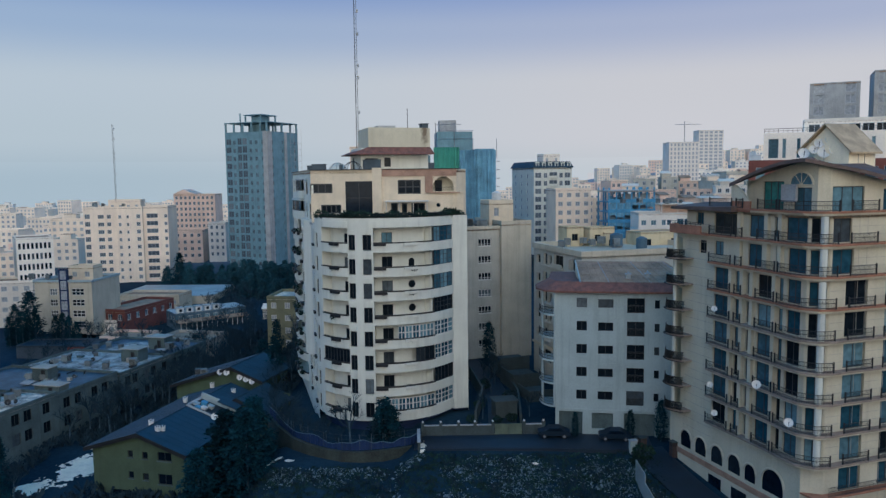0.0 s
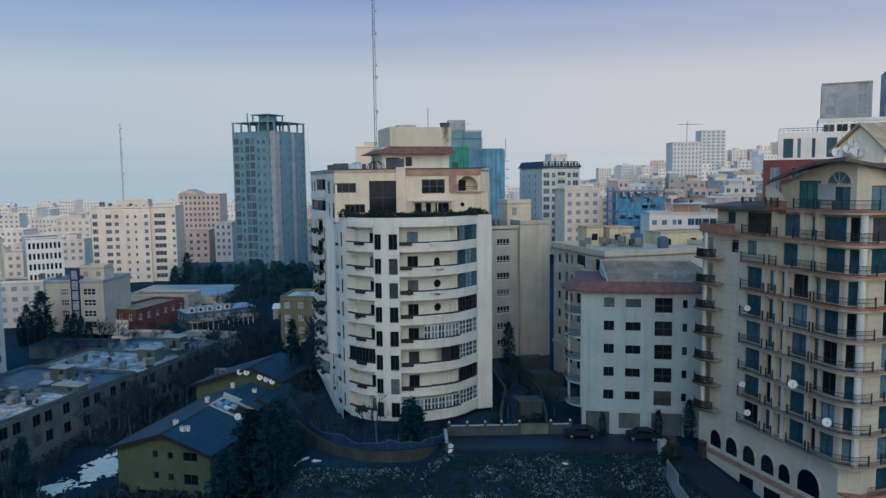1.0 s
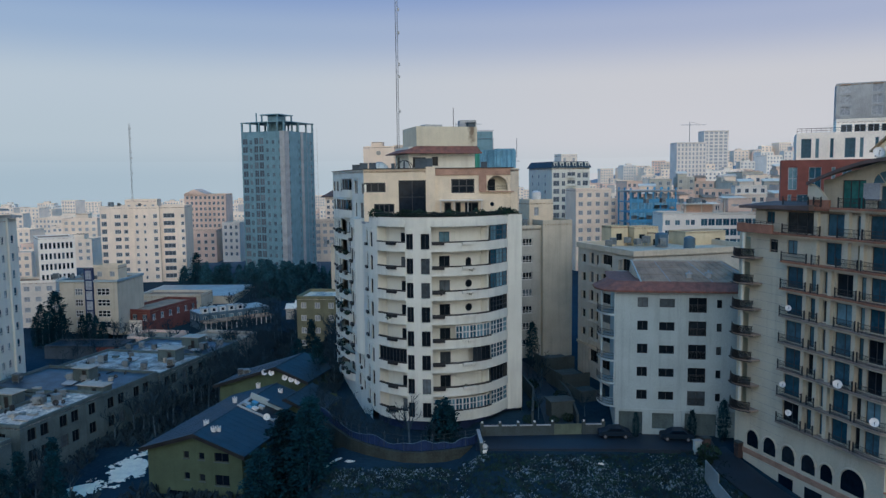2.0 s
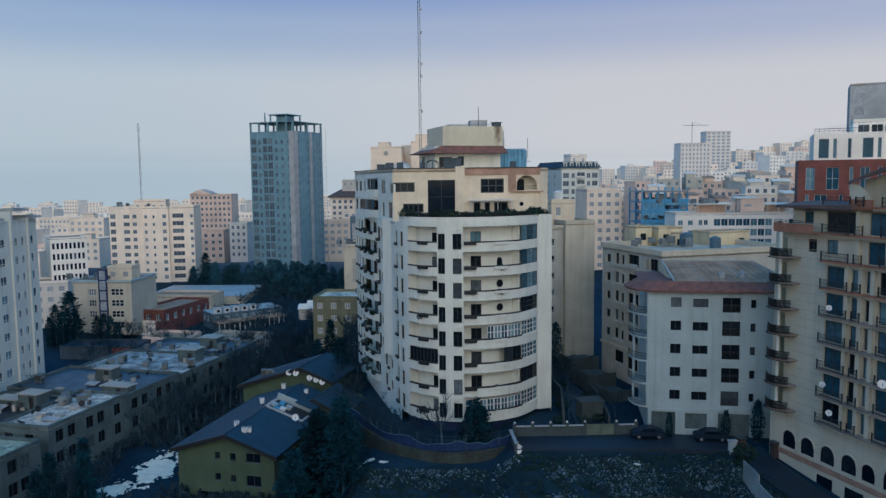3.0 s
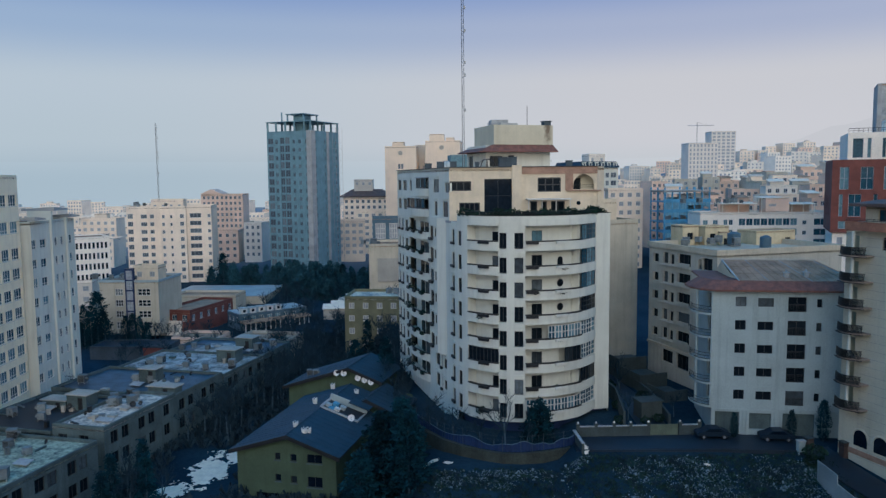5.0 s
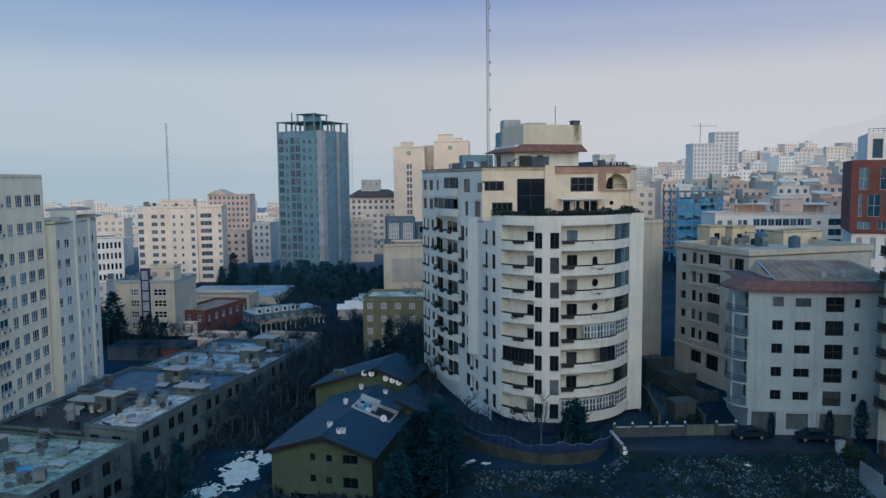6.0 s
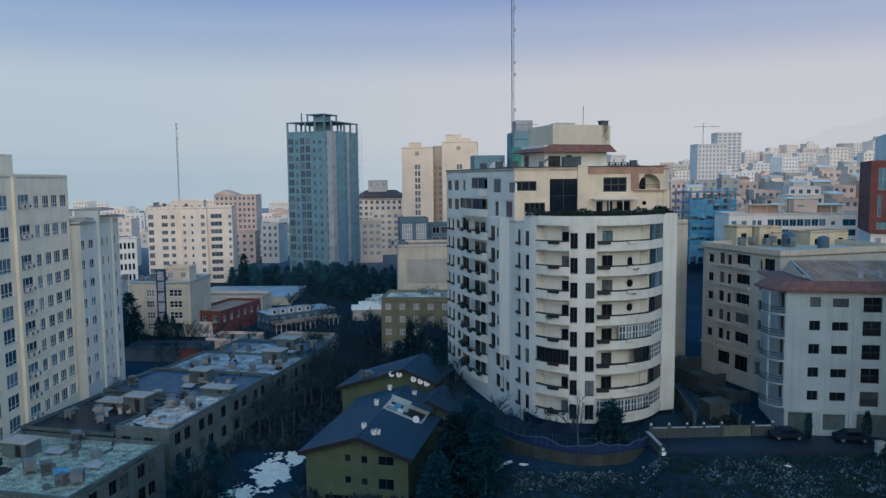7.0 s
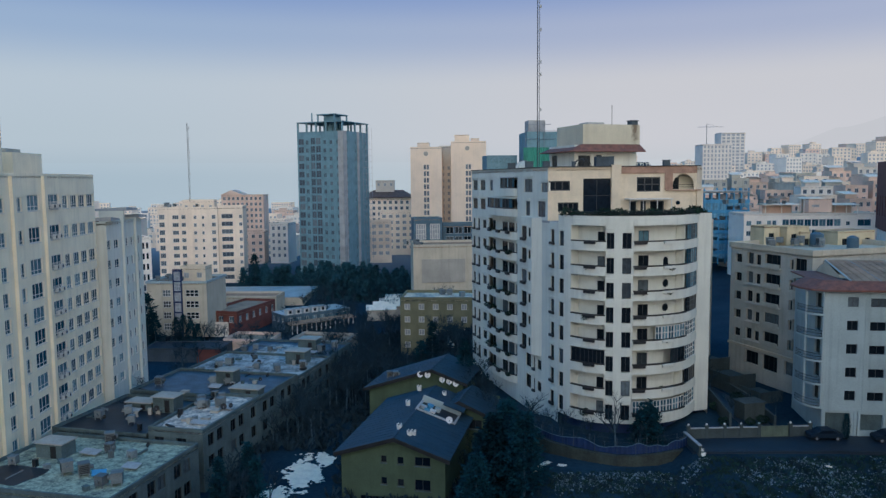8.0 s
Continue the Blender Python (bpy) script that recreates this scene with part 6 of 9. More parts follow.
# tall unfinished concrete tower
def build_concrete_tower():
    w, d, g, top = 21.4, 20.2, -5.0, 52.8
    rows = rows_of(3.5, 3.28, 16)
    face = [(0.5, 2.6, 2.4, rows), (4.0, 1.3, 1.8, rows), (6.4, 2.0, 2.7, rows), (8.8, 2.3, 2.7, rows), (12.4, 1.2, 1.7, rows), (15.2, 1.3, 1.6, rows), (18.4, 1.2, 1.6, rows)]
    side = [(3.0, 0.8, 1.6, rows), (9.6, 0.8, 1.6, rows), (17.8, 1.2, 1.6, rows)]
    root = block_building("unfinished_tower", "tall unfinished bare concrete tower with open upper frames", "tower", (-89.0, 307.0, g), -25.0, rect(w, d), top - g, {0: face, 1: side}, TOWERCONC, TOWERCONC, 0.0, False, TOWERCONC, TOWERDARK)
    h = top - g
    for x in (0.3, 4.5, 9.0, 13.5, 18.0, 21.1):
        for y in (0.3, 10.0, 19.9):
            bm = bmesh.new()
            box(bm, x - 0.3, x + 0.3, y - 0.3, y + 0.3, h, h + 3.6)
            part("column", bm, TOWERCONC, root)
    bm = bmesh.new()
    box(bm, -0.2, w + 0.2, -0.2, d + 0.2, h + 3.6, h + 3.9)
    part("upper_slab", bm, TOWERCONC, root)
    bm = bmesh.new()
    box(bm, 9.0, 13.5, 6.0, 12.0, h, h + 6.6)
    for x in (7.4, 15.2):
        for y in (4.2, 13.6):
            box(bm, x - 0.25, x + 0.25, y - 0.25, y + 0.25, h + 4.0, h + 6.9)
    box(bm, 6.8, 15.8, 3.6, 14.2, h + 6.9, h + 7.2)
    rod(bm, (4.0, 5.0, h + 4), (4.0, 5.0, h + 8.0), 0.3, 6)
    part("core_head", bm, TOWERCONC, root)
    bm = bmesh.new()
    box(bm, w - 2.2, w + 0.05, -0.06, 3.0, 0, h)
    box(bm, w + 0.01, w + 0.25, 11.0, 12.6, 0, h)
    part("pale_strip", bm, PALECONC, root)
    # scaffold on the sheltered face
    bm = bmesh.new()
    for y in (13.5, 16, 18.5, 21):
        rod(bm, (w + 1.3, y, 0), (w + 1.3, y, h + 2), 0.06, 4)
    for k in range(22):
        rod(bm, (w + 1.3, 13.5, 2.5 * k + 1), (w + 1.3, 21, 2.5 * k + 1), 0.05, 4)
    part("scaffold", bm, STEEL, root)
    return root


build_concrete_tower()
# white tower with the mast
wr = rows_of(2.0, 2.95, 9)
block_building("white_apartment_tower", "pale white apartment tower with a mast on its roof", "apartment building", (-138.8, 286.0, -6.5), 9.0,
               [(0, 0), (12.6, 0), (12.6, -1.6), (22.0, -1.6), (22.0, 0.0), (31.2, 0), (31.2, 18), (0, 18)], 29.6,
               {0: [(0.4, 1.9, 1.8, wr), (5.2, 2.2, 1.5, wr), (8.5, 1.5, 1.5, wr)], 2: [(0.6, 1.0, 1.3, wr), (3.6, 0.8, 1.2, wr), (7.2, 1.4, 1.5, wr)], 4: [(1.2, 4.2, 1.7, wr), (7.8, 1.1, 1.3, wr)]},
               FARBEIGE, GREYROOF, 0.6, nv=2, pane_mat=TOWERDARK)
city_block("small roof storey of the pale tower", -131.0, 290.5, 9, 12, 8, 25.6, FARBEIGE, name="roof_storey", base=23.0, ww=1.0, hh=1.0)
lattice_mast("radio_mast", "slim lattice radio mast on the pale tower's roof", (-128.0, 291.0, 25.6), 30.0, 0.28, 30)
# flats with a dark glazed stair
cr = rows_of(1.6, 3.0, 4)
block_building("stair_tower_flats", "cream flats with a dark glazed stair strip", "apartment building", (-111.8, 200.5, -8.0), -4.0, rect(16.2, 15.0), 14.2,
               {0: [(4.2, 2.2, 1.9, cr), (10.4, 3.6, 1.9, cr)]}, RENDER, GREYROOF, 0.6, frame_mat=FRAMEW, pane_mat=PANE, nv=2, nh=1, cornice=0.25, trim_mat=GREYWHITE)
block_building("stair_strip", "dark glazed stair shaft", "stair tower", (-104.6, 199.6, -8.0), -4.0, rect(2.4, 0.9), 18.0, {0: [(0.3, 1.8, 2.4, rows_of(1.0, 2.8, 6))]}, FENCEBLUE, GREYROOF, 0.0, nv=2, nh=1)
city_block("roof room on the cream flats", -104.0, 204.0, -4, 7.0, 5, 9.6, WARM, name="roof_storey", base=6.0, ww=1.4, hh=1.4)
# slab with white front and tan flank
block_building("slab_flats", "white-fronted flats with a tan flank", "apartment building", (-128.5, 222.0, -8.0), 34.0, rect(10.0, 13.0), 24.4,
               {0: [(0.5 + 1.15 * i, 0.75, 1.9, rows_of(2.0, 3.2, 7)) for i in range(8)]}, FARWHITE, GREYROOF, 0.4, pane_mat=PANE)
block_building("slab_flats", "tan rendered flank block of the white flats", "apartment building", (-140.5, 228.5, -8.0), -56.0, rect(13.5, 0.4), 24.9, {}, WARM, GREYROOF, 0.0)
city_block("low stepped pale block", -137, 214, 10, 16, 10, 4.0, FARGREY, ww=1.6, hh=1.4)

# beige twin slabs
tr = rows_of(8.0, 3.1, 12)
block_building("beige_slab_tower", "tall beige slab tower with one dark window strip", "tower", (-44.3, 358.0, -4), -5.0, rect(14.9, 24), 52.3, {0: [(6.3, 1.1, 2.3, tr), (7.7, 1.1, 2.3, tr)]}, SLABPINK, GREYROOF, 0.5, pane_mat=TOWERDARK)
block_building("beige_slab_tower", "taller beige slab tower joined by a grey core", "tower", (-25.0, 358.0, -4), -5.0, rect(16.6, 24), 54.8, {0: [(7.0, 1.1, 2.3, tr), (8.4, 1.1, 2.3, tr)], 1: [(4, 1.5, 2, tr), (9, 1.5, 2, tr), (14, 1.5, 2, tr), (19, 1.5, 2, tr)]}, SLABPINK, GREYROOF, 0.5, pane_mat=TOWERDARK)
block_building("grey_core", "grey stair core between the beige slabs", "tower", (-30.4, 368.0, -4), -5.0, rect(6.5, 14), 53.0, {0: [(1.2, 1.2, 1.6, tr), (4.0, 1.2, 1.6, tr)]}, FARGREY, GREYROOF, 0.8)
for x, y, w, d, h in ((-41.0, 364.0, 5.5, 6, 51.0), (-23.0, 364.0, 7.0, 6, 54.6), (-15.0, 366.0, 4.0, 5, 53.0)):
    city_block("beige roof room on a slab tower", x, y, -5, w, d, h, SLABPINK, name="roof_room", base=48.0, sides=(), parapet=0.15)
for x, y, q in ((-36.9, 357.4, 45.6), (-17.2, 357.3, 48.0)):
    bm = bmesh.new()
    rod(bm, (0, -0.25, 0), (0, 0.2, 0), 1.05, 20)
    single("wall_disc", bm, GREIGE, "round brown disc on a beige slab tower", "wall sign", pose(x, y - 0.1, q, 0, 0, -5), "wall discs")
# flats with a hipped red-brown roof
root = city_block("cream flats below a low hipped roof", -70.0, 402, 0, 24.5, 18, 23.0, FARCREAM, ww=1.5, hh=1.7, step=2.8, pane=TOWERDARK)
city_block("small dark roof storey above the cream flats", -64.3, 406, 0, 10, 9, 32.6, FARGREY, name="roof_storey", base=27.0, ww=1.2)
bm = bmesh.new()
prism(bm, [(-1, -1), (27, -1), (27, 19), (-1, 19)], 0, 0.6)
v = [bm.verts.new(p) for p in ((-1, -1, 0.62), (27, -1, 0.62), (27, 19, 0.62), (-1, 19, 0.62), (5, 7, 4.2), (21, 7, 4.2), (21, 11, 4.2), (5, 11, 4.2))]
for i in ((0, 1, 5, 4), (1, 2, 6, 5), (2, 3, 7, 6), (3, 0, 4, 7), (4, 5, 6, 7)):
    bm.faces.new([v[j] for j in i])
single("hipped_roof", bm, ROOFBROWN, "low red-brown hipped roof on the cream flats", "roof", pose(-70.7, 402, 23.7, 0, 0, 0))
# blue arched office and glass block
block_building("blue_office", "small blue-clad office with tall arched windows", "office building", (-41.0, 240.0, -9.5), 6.0, rect(9.2, 10), 29.9, {0: [(0.7, 3.2, 5.0, [2.5, 9.5, 16.5, 23.5]), (5.2, 3.2, 5.0, [2.5, 9.5, 16.5, 23.5])]}, TEALCLAD, GREYROOF, 0.5, frame_mat=FRAMEW, nv=3, nh=2)
city_block("dark glazed low block", -31.6, 243, 6, 22, 12, 18.0, TEALCLAD, ww=2.4, hh=2.2, step=2.7, pane=PANE)
city_block("cream block with blind wall panels", -41.0, 222.0, 4, 30, 16, 13.2, RENDER, sides=(), base=-10)
bm = bmesh.new()
box(bm, 2.5, 15.5, -0.25, -0.01, 7.5, 14.5)
box(bm, 18.0, 29.0, -0.25, -0.01, 7.5, 14.5)
single("wall_panel", bm, GREIGE, "grey-beige recessed panels on the cream block", "wall panel", pose(-41.0, 222.0, -5.0, 0, 0, 4))
city_block("low ochre house with a snowy flat roof", -43.5, 180, -6, 24, 12, 4.2, OCHRE, name="ochre_house", ww=1.4, hh=1.5, step=3.4, base=-10.2, roof_mat=SNOWROOF, frame_mat=FRAMEW)
city_block("cream flats beside the tower foot", -75, 340, 5, 22, 14, 14.0, FARCREAM, ww=1.8)
city_block("cream flats with balconies", -60, 372, 5, 24, 14, 17.0, FARCREAM, ww=1.8)

# grey-beige flats behind the red-eaved block
b2r = rows_of(7.1, 3.2, 5)
b2 = block_building("stepped_flats", "grey-beige flats with recessed balconies and cream roof rooms", "apartment building", (21.3, 112.8, -1.5), 17.0, rect(24, 18.0), 22.4,
                    {3: [(1.15, 1.6, 1.45, b2r), (4.0, 1.5, 1.9, b2r), (5.95, 1.25, 1.7, b2r), (8.1, 3.45, 2.0, b2r), (13.5, 0.75, 1.6, b2r), (14.4, 2.5, 1.9, b2r), (4.02, 3.2, 2.2, [3.0]), (8.12, 3.4, 2.6, [2.7]), (13.0, 3.6, 2.2, [3.0])],
                     0: [(2, 2, 1.6, b2r), (6, 2, 1.6, b2r)]}, BEIGE, RENDER, 0.9, True, FRAME, cornice=0.25, trim_mat=RENDER, rev=0.5, nv=2)
for k, q in enumerate(b2r):
    bm = bmesh.new()
    box(bm, 3.8, 11.8, -0.45, -0.003, q - 0.28, q - 0.1)
    box(bm, 7.9, 11.75, -0.45, -0.33, q - 0.1, q + 0.55)
    part("balcony_ledge", bm, BEIGE, b2, m=place((0, 18.0), (0, 0), 0, 0, 0))
bm = bmesh.new()
box(bm, 0.0, 18.0, -0.3, -0.003, 5.6, 6.0)
part("string_course", bm, RENDER, b2, m=place((0, 18.0), (0, 0), 0, 0, 0))
# lower terraces and ramps beside the alley
for x, y, w, d, z0, h, yaw in ((11.2, 117.5, 5.0, 6.0, -1.4, 1.9, 17), (13.0, 110.5, 4.0, 5.0, -1.4, 1.2, 17), (9.6, 125.0, 5.5, 5.0, -1.4, 2.8, 17)):
    bm = bmesh.new()
    box(bm, 0, w, 0, d, 0, h)
    box(bm, 0, 0.2, 0, d, h + 0.003, h + 0.8)
    box(bm, 0.203, w, 0, 0.2, h + 0.003, h + 0.8)
    single("alley_terrace", bm, MASONRY, "stained stone terrace with a low parapet beside the alley", "terrace", pose(x, y, z0, 0, 0, yaw), "alley terraces")
for x, y, w, d, h, yaw in ((21.9, 130.4, 3.3, 3.4, 24.3, 17), (26.0, 130.6, 4.9, 3.6, 24.1, 17), (35.0, 130.5, 8.4, 5.0, 23.2, 17), (28.6, 131.0, 2.0, 2.0, 23.2, 17)):
    city_block("cream rendered roof room", x, y, yaw, w, d, h, SUNNYCREAM, name="roof_room", base=20.7, ww=1.2, hh=1.2, step=3.5, parapet=0.15, near=True)
# grey flats with a blank cream end wall
b3r = rows_of(2.2, 3.2, 7)
block_building("grey_flats", "grey-beige flats beside the white tower", "apartment building", (2.2, 136.9, -1.0), 17.0, rect(9.2, 16), 24.6, {0: [(4.6, 2.6, 1.4, b3r)]}, BEIGE, GREYROOF, 0.6, True, FRAMEW, cornice=0.3, trim_mat=RENDER, nv=3)
city_block("blank cream gable wall block", 11.0, 138.6, 17, 6.1, 15, 24.4, RENDER, sides=(), base=-1, name="end_block")
city_block("cream roof room with a water tank", 9.0, 143, 17, 5.0, 5, 28.2, WARM, name="roof_room", base=23.6, ww=1.0, hh=1.6)

# white mansard tower
wt = rows_of(2.0, 3.1, 10)
block_building("mansard_tower", "white apartment tower below a dark mansard roof", "apartment building", (35.5, 288.0, 3), 17.0, rect(16.2, 22), 33.5,
               {0: [(0.6, 2.6, 2.0, wt), (4.2, 1.5, 1.9, wt), (6.6, 3.4, 2.2, wt), (10.9, 1.5, 1.9, wt), (13.2, 2.4, 2.0, wt)], 3: [(3, 1.2, 1.4, wt), (9, 1.2, 1.4, wt), (15, 1.2, 1.4, wt)]}, WHITE, GREYROOF, 0.3, pane_mat=TOWERDARK)
bm = bmesh.new()
v = [bm.verts.new(p) for p in ((-0.6, -0.6, 0), (16.8, -0.6, 0), (16.8, 22.6, 0), (-0.6, 22.6, 0), (0.6, 0.6, 2.4), (15.6, 0.6, 2.4), (15.6, 21.4, 2.4), (0.6, 21.4, 2.4))]
for i in ((0, 1, 5, 4), (1, 2, 6, 5), (2, 3, 7, 6), (3, 0, 4, 7), (4, 5, 6, 7), (3, 2, 1, 0)):
    bm.faces.new([v[j] for j in i])
single("mansard_roof", bm, SLATE, "dark grey mansard roof on the white tower", "roof", pose(35.5, 288.0, 36.82, 0, 0, 17))
for i in range(6):
    bm = bmesh.new()
    box(bm, -0.7, 0.7, -0.3, 1.6, 0.2, 1.9)
    prism(bm, [(-0.9, -0.45), (0.9, -0.45), (0.9, 1.7), (-0.9, 1.7)], 1.9, 2.1)
    box(bm, -0.42, 0.42, -0.32, -0.302, 0.5, 1.6, 1)
    single("mansard_dormer", bm, [WHITE, TOWERDARK], "white dormer window in a dark mansard roof", "dormer", pose(35.5, 288.0, 36.82, 0, 0, 17) @ pose(1.4 + 2.7 * i, 0.0, 0.1), "mansard dormers")
for k in range(10):
    bm = bmesh.new()
    box(bm, 6.2, 10.4, -0.9, -0.01, 4.9 + 3.1 * k, 5.05 + 3.1 * k)
    box(bm, 6.2, 10.4, -0.9, -0.82, 5.05 + 3.1 * k, 5.8 + 3.1 * k)
    single("tower_balcony", bm, WHITE, "white balcony on the mansard tower", "balcony", pose(35.5, 288.0, 0, 0, 0, 17), "tower balconies")
city_block("pale roof storey on the white tower", 40, 294, 17, 7, 6, 41.6, FARGREY, name="roof_storey", base=38.0, ww=1.0)


# blue-netted construction towers
def build_netted():
    root = thing("netted_tower", "concrete tower under construction wrapped in green and blue netting", "tower", pose(-2.5, 262, 0, 0, 0, 5))
    bm = bmesh.new()
    box(bm, 1.0, 13.5, 1.0, 14, 0, 49.5)
    part("concrete_frame", bm, TOWERCONC, root)
    bm = bmesh.new()
    box(bm, 2.0, 8.0, 3.0, 9.0, 49.5, 53.6)
    part("core_head", bm, PALECONC, root)
    for x0, x1, z1, m in ((-0.4, 8.6, 44.0, GREENSHEET), (8.7, 13.9, 43.0, BLUESHEET)):
        bm = bmesh.new()
        n = 26
        pts = [(x0 + (x1 - x0) * i / n, 0.25 * math.sin(i * 1.9) + 0.12 * math.sin(i * 4.3)) for i in range(n + 1)]
        band(bm, pts, 0.06, 2, z1)
        part("netting", bm, m, root)
    bm = bmesh.new()
    box(bm, 14.6, 21.5, 2, 14, 0, 43.5)
    part("lower_frame", bm, BLUESHEET, root)
    bm = bmesh.new()
    n = 16
    band(bm, [(14.2 + 7.6 * i / n, 1.4 + 0.3 * math.sin(i * 2.3)) for i in range(n + 1)], 0.06, 2, 43.0)
    part("netting", bm, BLUESHEET, root)
    bm = bmesh.new()
    for x in (0.4, 7.0, 13.6, 22.0):
        rod(bm, (x, 0.6, 40), (x, 0.6, 52.5 if x < 10 else 47), 0.1, 4)
    for z in (47, 49.8, 52):
        rod(bm, (0.2, 0.6, z), (9.5 if z > 49.9 else 13.8, 0.6, z), 0.08, 4)
    for k in range(12):
        rod(bm, (22.0, 1.0, 6 + 3 * k), (23.2, 1.0, 6 + 3 * k), 0.12, 4)
    part("scaffold", bm, STEEL, root)
    bm = bmesh.new()
    box(bm, -12, -1.0, 8, 18, 0, 41.6)
    part("low_wing", bm, TOWERCONC, root, "lower wing of concrete, tinted haze blue")
    for k in range(6):
        bm = bmesh.new()
        for i in range(5):
            box(bm, -11.6 + 2.1 * i, -9.9 + 2.1 * i, 7.93, 7.99, 23.2 + 3.1 * k, 25.2 + 3.1 * k)
        part("window_band", bm, PANEB, root)


build_netted()


# blue steel frame
def build_blue_frame():
    root = thing("steel_frame_building", "unfinished building of blue painted steel frames", "building frame", pose(55.8, 248.5, 4.0, 0, 0, 5))
    w, d = 15.6, 12.0
    for k in range(7):
        bm = bmesh.new()
        box(bm, -0.3, w + 0.3, -0.3, d + 0.3, 3.4 * (k + 1), 3.4 * (k + 1) + 0.35)
        part("deck", bm, BLUESTEEL if k < 6 else PALECONC, root)
    for i in range(7):
        for y in (0, 6, 12):
            bm = bmesh.new()
            x = w * i / 6
            box(bm, x - 0.22, x + 0.22, y - 0.22, y + 0.22, 0, 24.2 + (1.2 if i in (0, 4, 5, 6) else 0))
            part("column", bm, BLUESTEEL, root)
    for k in range(1, 7):
        bm = bmesh.new()
        box(bm, -0.35, w + 0.35, -0.42, -0.31, 3.4 * k + 0.1, 3.4 * k + 1.15)
        part("edge_band", bm, BLUESTEEL, root)
        for x0, x1 in ((0.6, 4.6), (5.4, 9.6), (10.6, 15.0)):
            if (k * 5 + int(x0)) % 3:
                bm = bmesh.new()
                box(bm, x0, x1, 2.4, 2.6, 3.4 * k + 0.36, 3.4 * k + 2.9)
                part("infill_wall", bm, PALECONC if (k + int(x0)) % 2 else TEALSHEET, root)
    bm = bmesh.new()
    box(bm, -0.6, w + 0.6, -0.7, d, 24.3, 24.5)
    part("roof_sheet", bm, TEALSHEET, root)
    bm = bmesh.new()
    box(bm, 4, 14, 5, 8, 0, 22)
    part("inner_wall", bm, BLUESHEET, root)
    nr = random.Random(14)
    for k in range(6):
        for i in range(6):
            drop = nr.choice((0.9, 1.1, 1.6, 2.2))
            bm = bmesh.new()
            x0, x1, z1 = w * i / 6 + 0.24, w * (i + 1) / 6 - 0.24, 3.4 * (k + 1) - 0.01
            cols = [(x0 + (x1 - x0) * j / 6, -0.3 + 0.06 * math.sin(j * 2.1 + i)) for j in range(7)]
            for (xa, ya), (xb, yb) in zip(cols, cols[1:]):
                da, db = drop + 0.15 * math.sin(xa * 3), drop + 0.15 * math.sin(xb * 3)
                quad(bm, ((xa, ya, z1 - da), (xb, yb, z1 - db), (xb, yb, z1), (xa, ya, z1)))
                quad(bm, ((xb, yb + 0.03, z1 - db), (xa, ya + 0.03, z1 - da), (xa, ya + 0.03, z1), (xb, yb + 0.03, z1)))
            part("netting", bm, BLUESHEET, root)


build_blue_frame()

# long white block: a glazed storey and snowy awnings on its roof
wg = 1.0
block_building("long_white_flats", "long white block of flats with a glazed top storey", "apartment building", (60.3, 227.5, wg), -4.0, rect(40, 14), 20.4,
                    {0: [(0.8, 1.5, 1.5, rows_of(1.6, 3.1, 6)), (3.8, 1.5, 1.5, rows_of(1.6, 3.1, 6)), (7.0, 1.2, 1.6, rows_of(1.6, 3.1, 6)), (8.6, 1.2, 1.6, rows_of(1.6, 3.1, 6))]
                        + [(11.6 + 2.2 * i, 2.0, 2.1, rows_of(1.4, 3.1, 6)) for i in range(8)] + [(30.6, 1.2, 1.2, rows_of(1.6, 3.1, 6)), (34.0, 4.0, 2.0, rows_of(1.4, 3.1, 6))]}, FARWHITE, SNOWROOF, 0.5, False, FRAMEF, PANEB)
for x, y, w, d, h in ((68.0, 230.0, 10.0, 5.0, 2.9), (89.0, 228.6, 7.0, 4.0, 2.7), (81.0, 232.0, 6.0, 4.0, 4.6)):
    root = thing("roof_awning", "roof terrace awning under snow", "awning", pose(x, y, wg + 20.4, 0, 0, -4), "roof awnings")
    for px, pyy in ((0.1, 0.1), (w / 2, 0.1), (w - 0.1, 0.1), (0.1, d - 0.1), (w - 0.1, d - 0.1)):
        bm = bmesh.new()
        box(bm, px - 0.1, px + 0.1, pyy - 0.1, pyy + 0.1, -0.5, h)
        part("post", bm, FARGREY, root)
    bm = bmesh.new()
    prism(bm, [(-0.5, -0.6), (w + 0.5, -0.6), (w + 0.5, d + 0.5), (-0.5, d + 0.5)], h, [h + 0.15, h + 0.15, h + 0.5, h + 0.5])
    part("awning_roof", bm, SNOW, root)
    bm = bmesh.new()
    box(bm, 0.6, w - 0.6, d - 1.0, d - 0.6, -0.4, h - 0.02)
    part("back_wall", bm, FARPINK, root)
city_block("pinkish roof room on the long white flats", 81.0, 229.0, -4, 7, 4, 26.0, FARPINK, name="roof_room", base=22.0, ww=2.2, hh=0.7, step=4.0, parapet=0.1)
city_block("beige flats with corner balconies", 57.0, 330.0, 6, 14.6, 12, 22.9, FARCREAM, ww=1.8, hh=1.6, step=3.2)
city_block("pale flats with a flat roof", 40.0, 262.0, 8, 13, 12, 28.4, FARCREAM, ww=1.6)
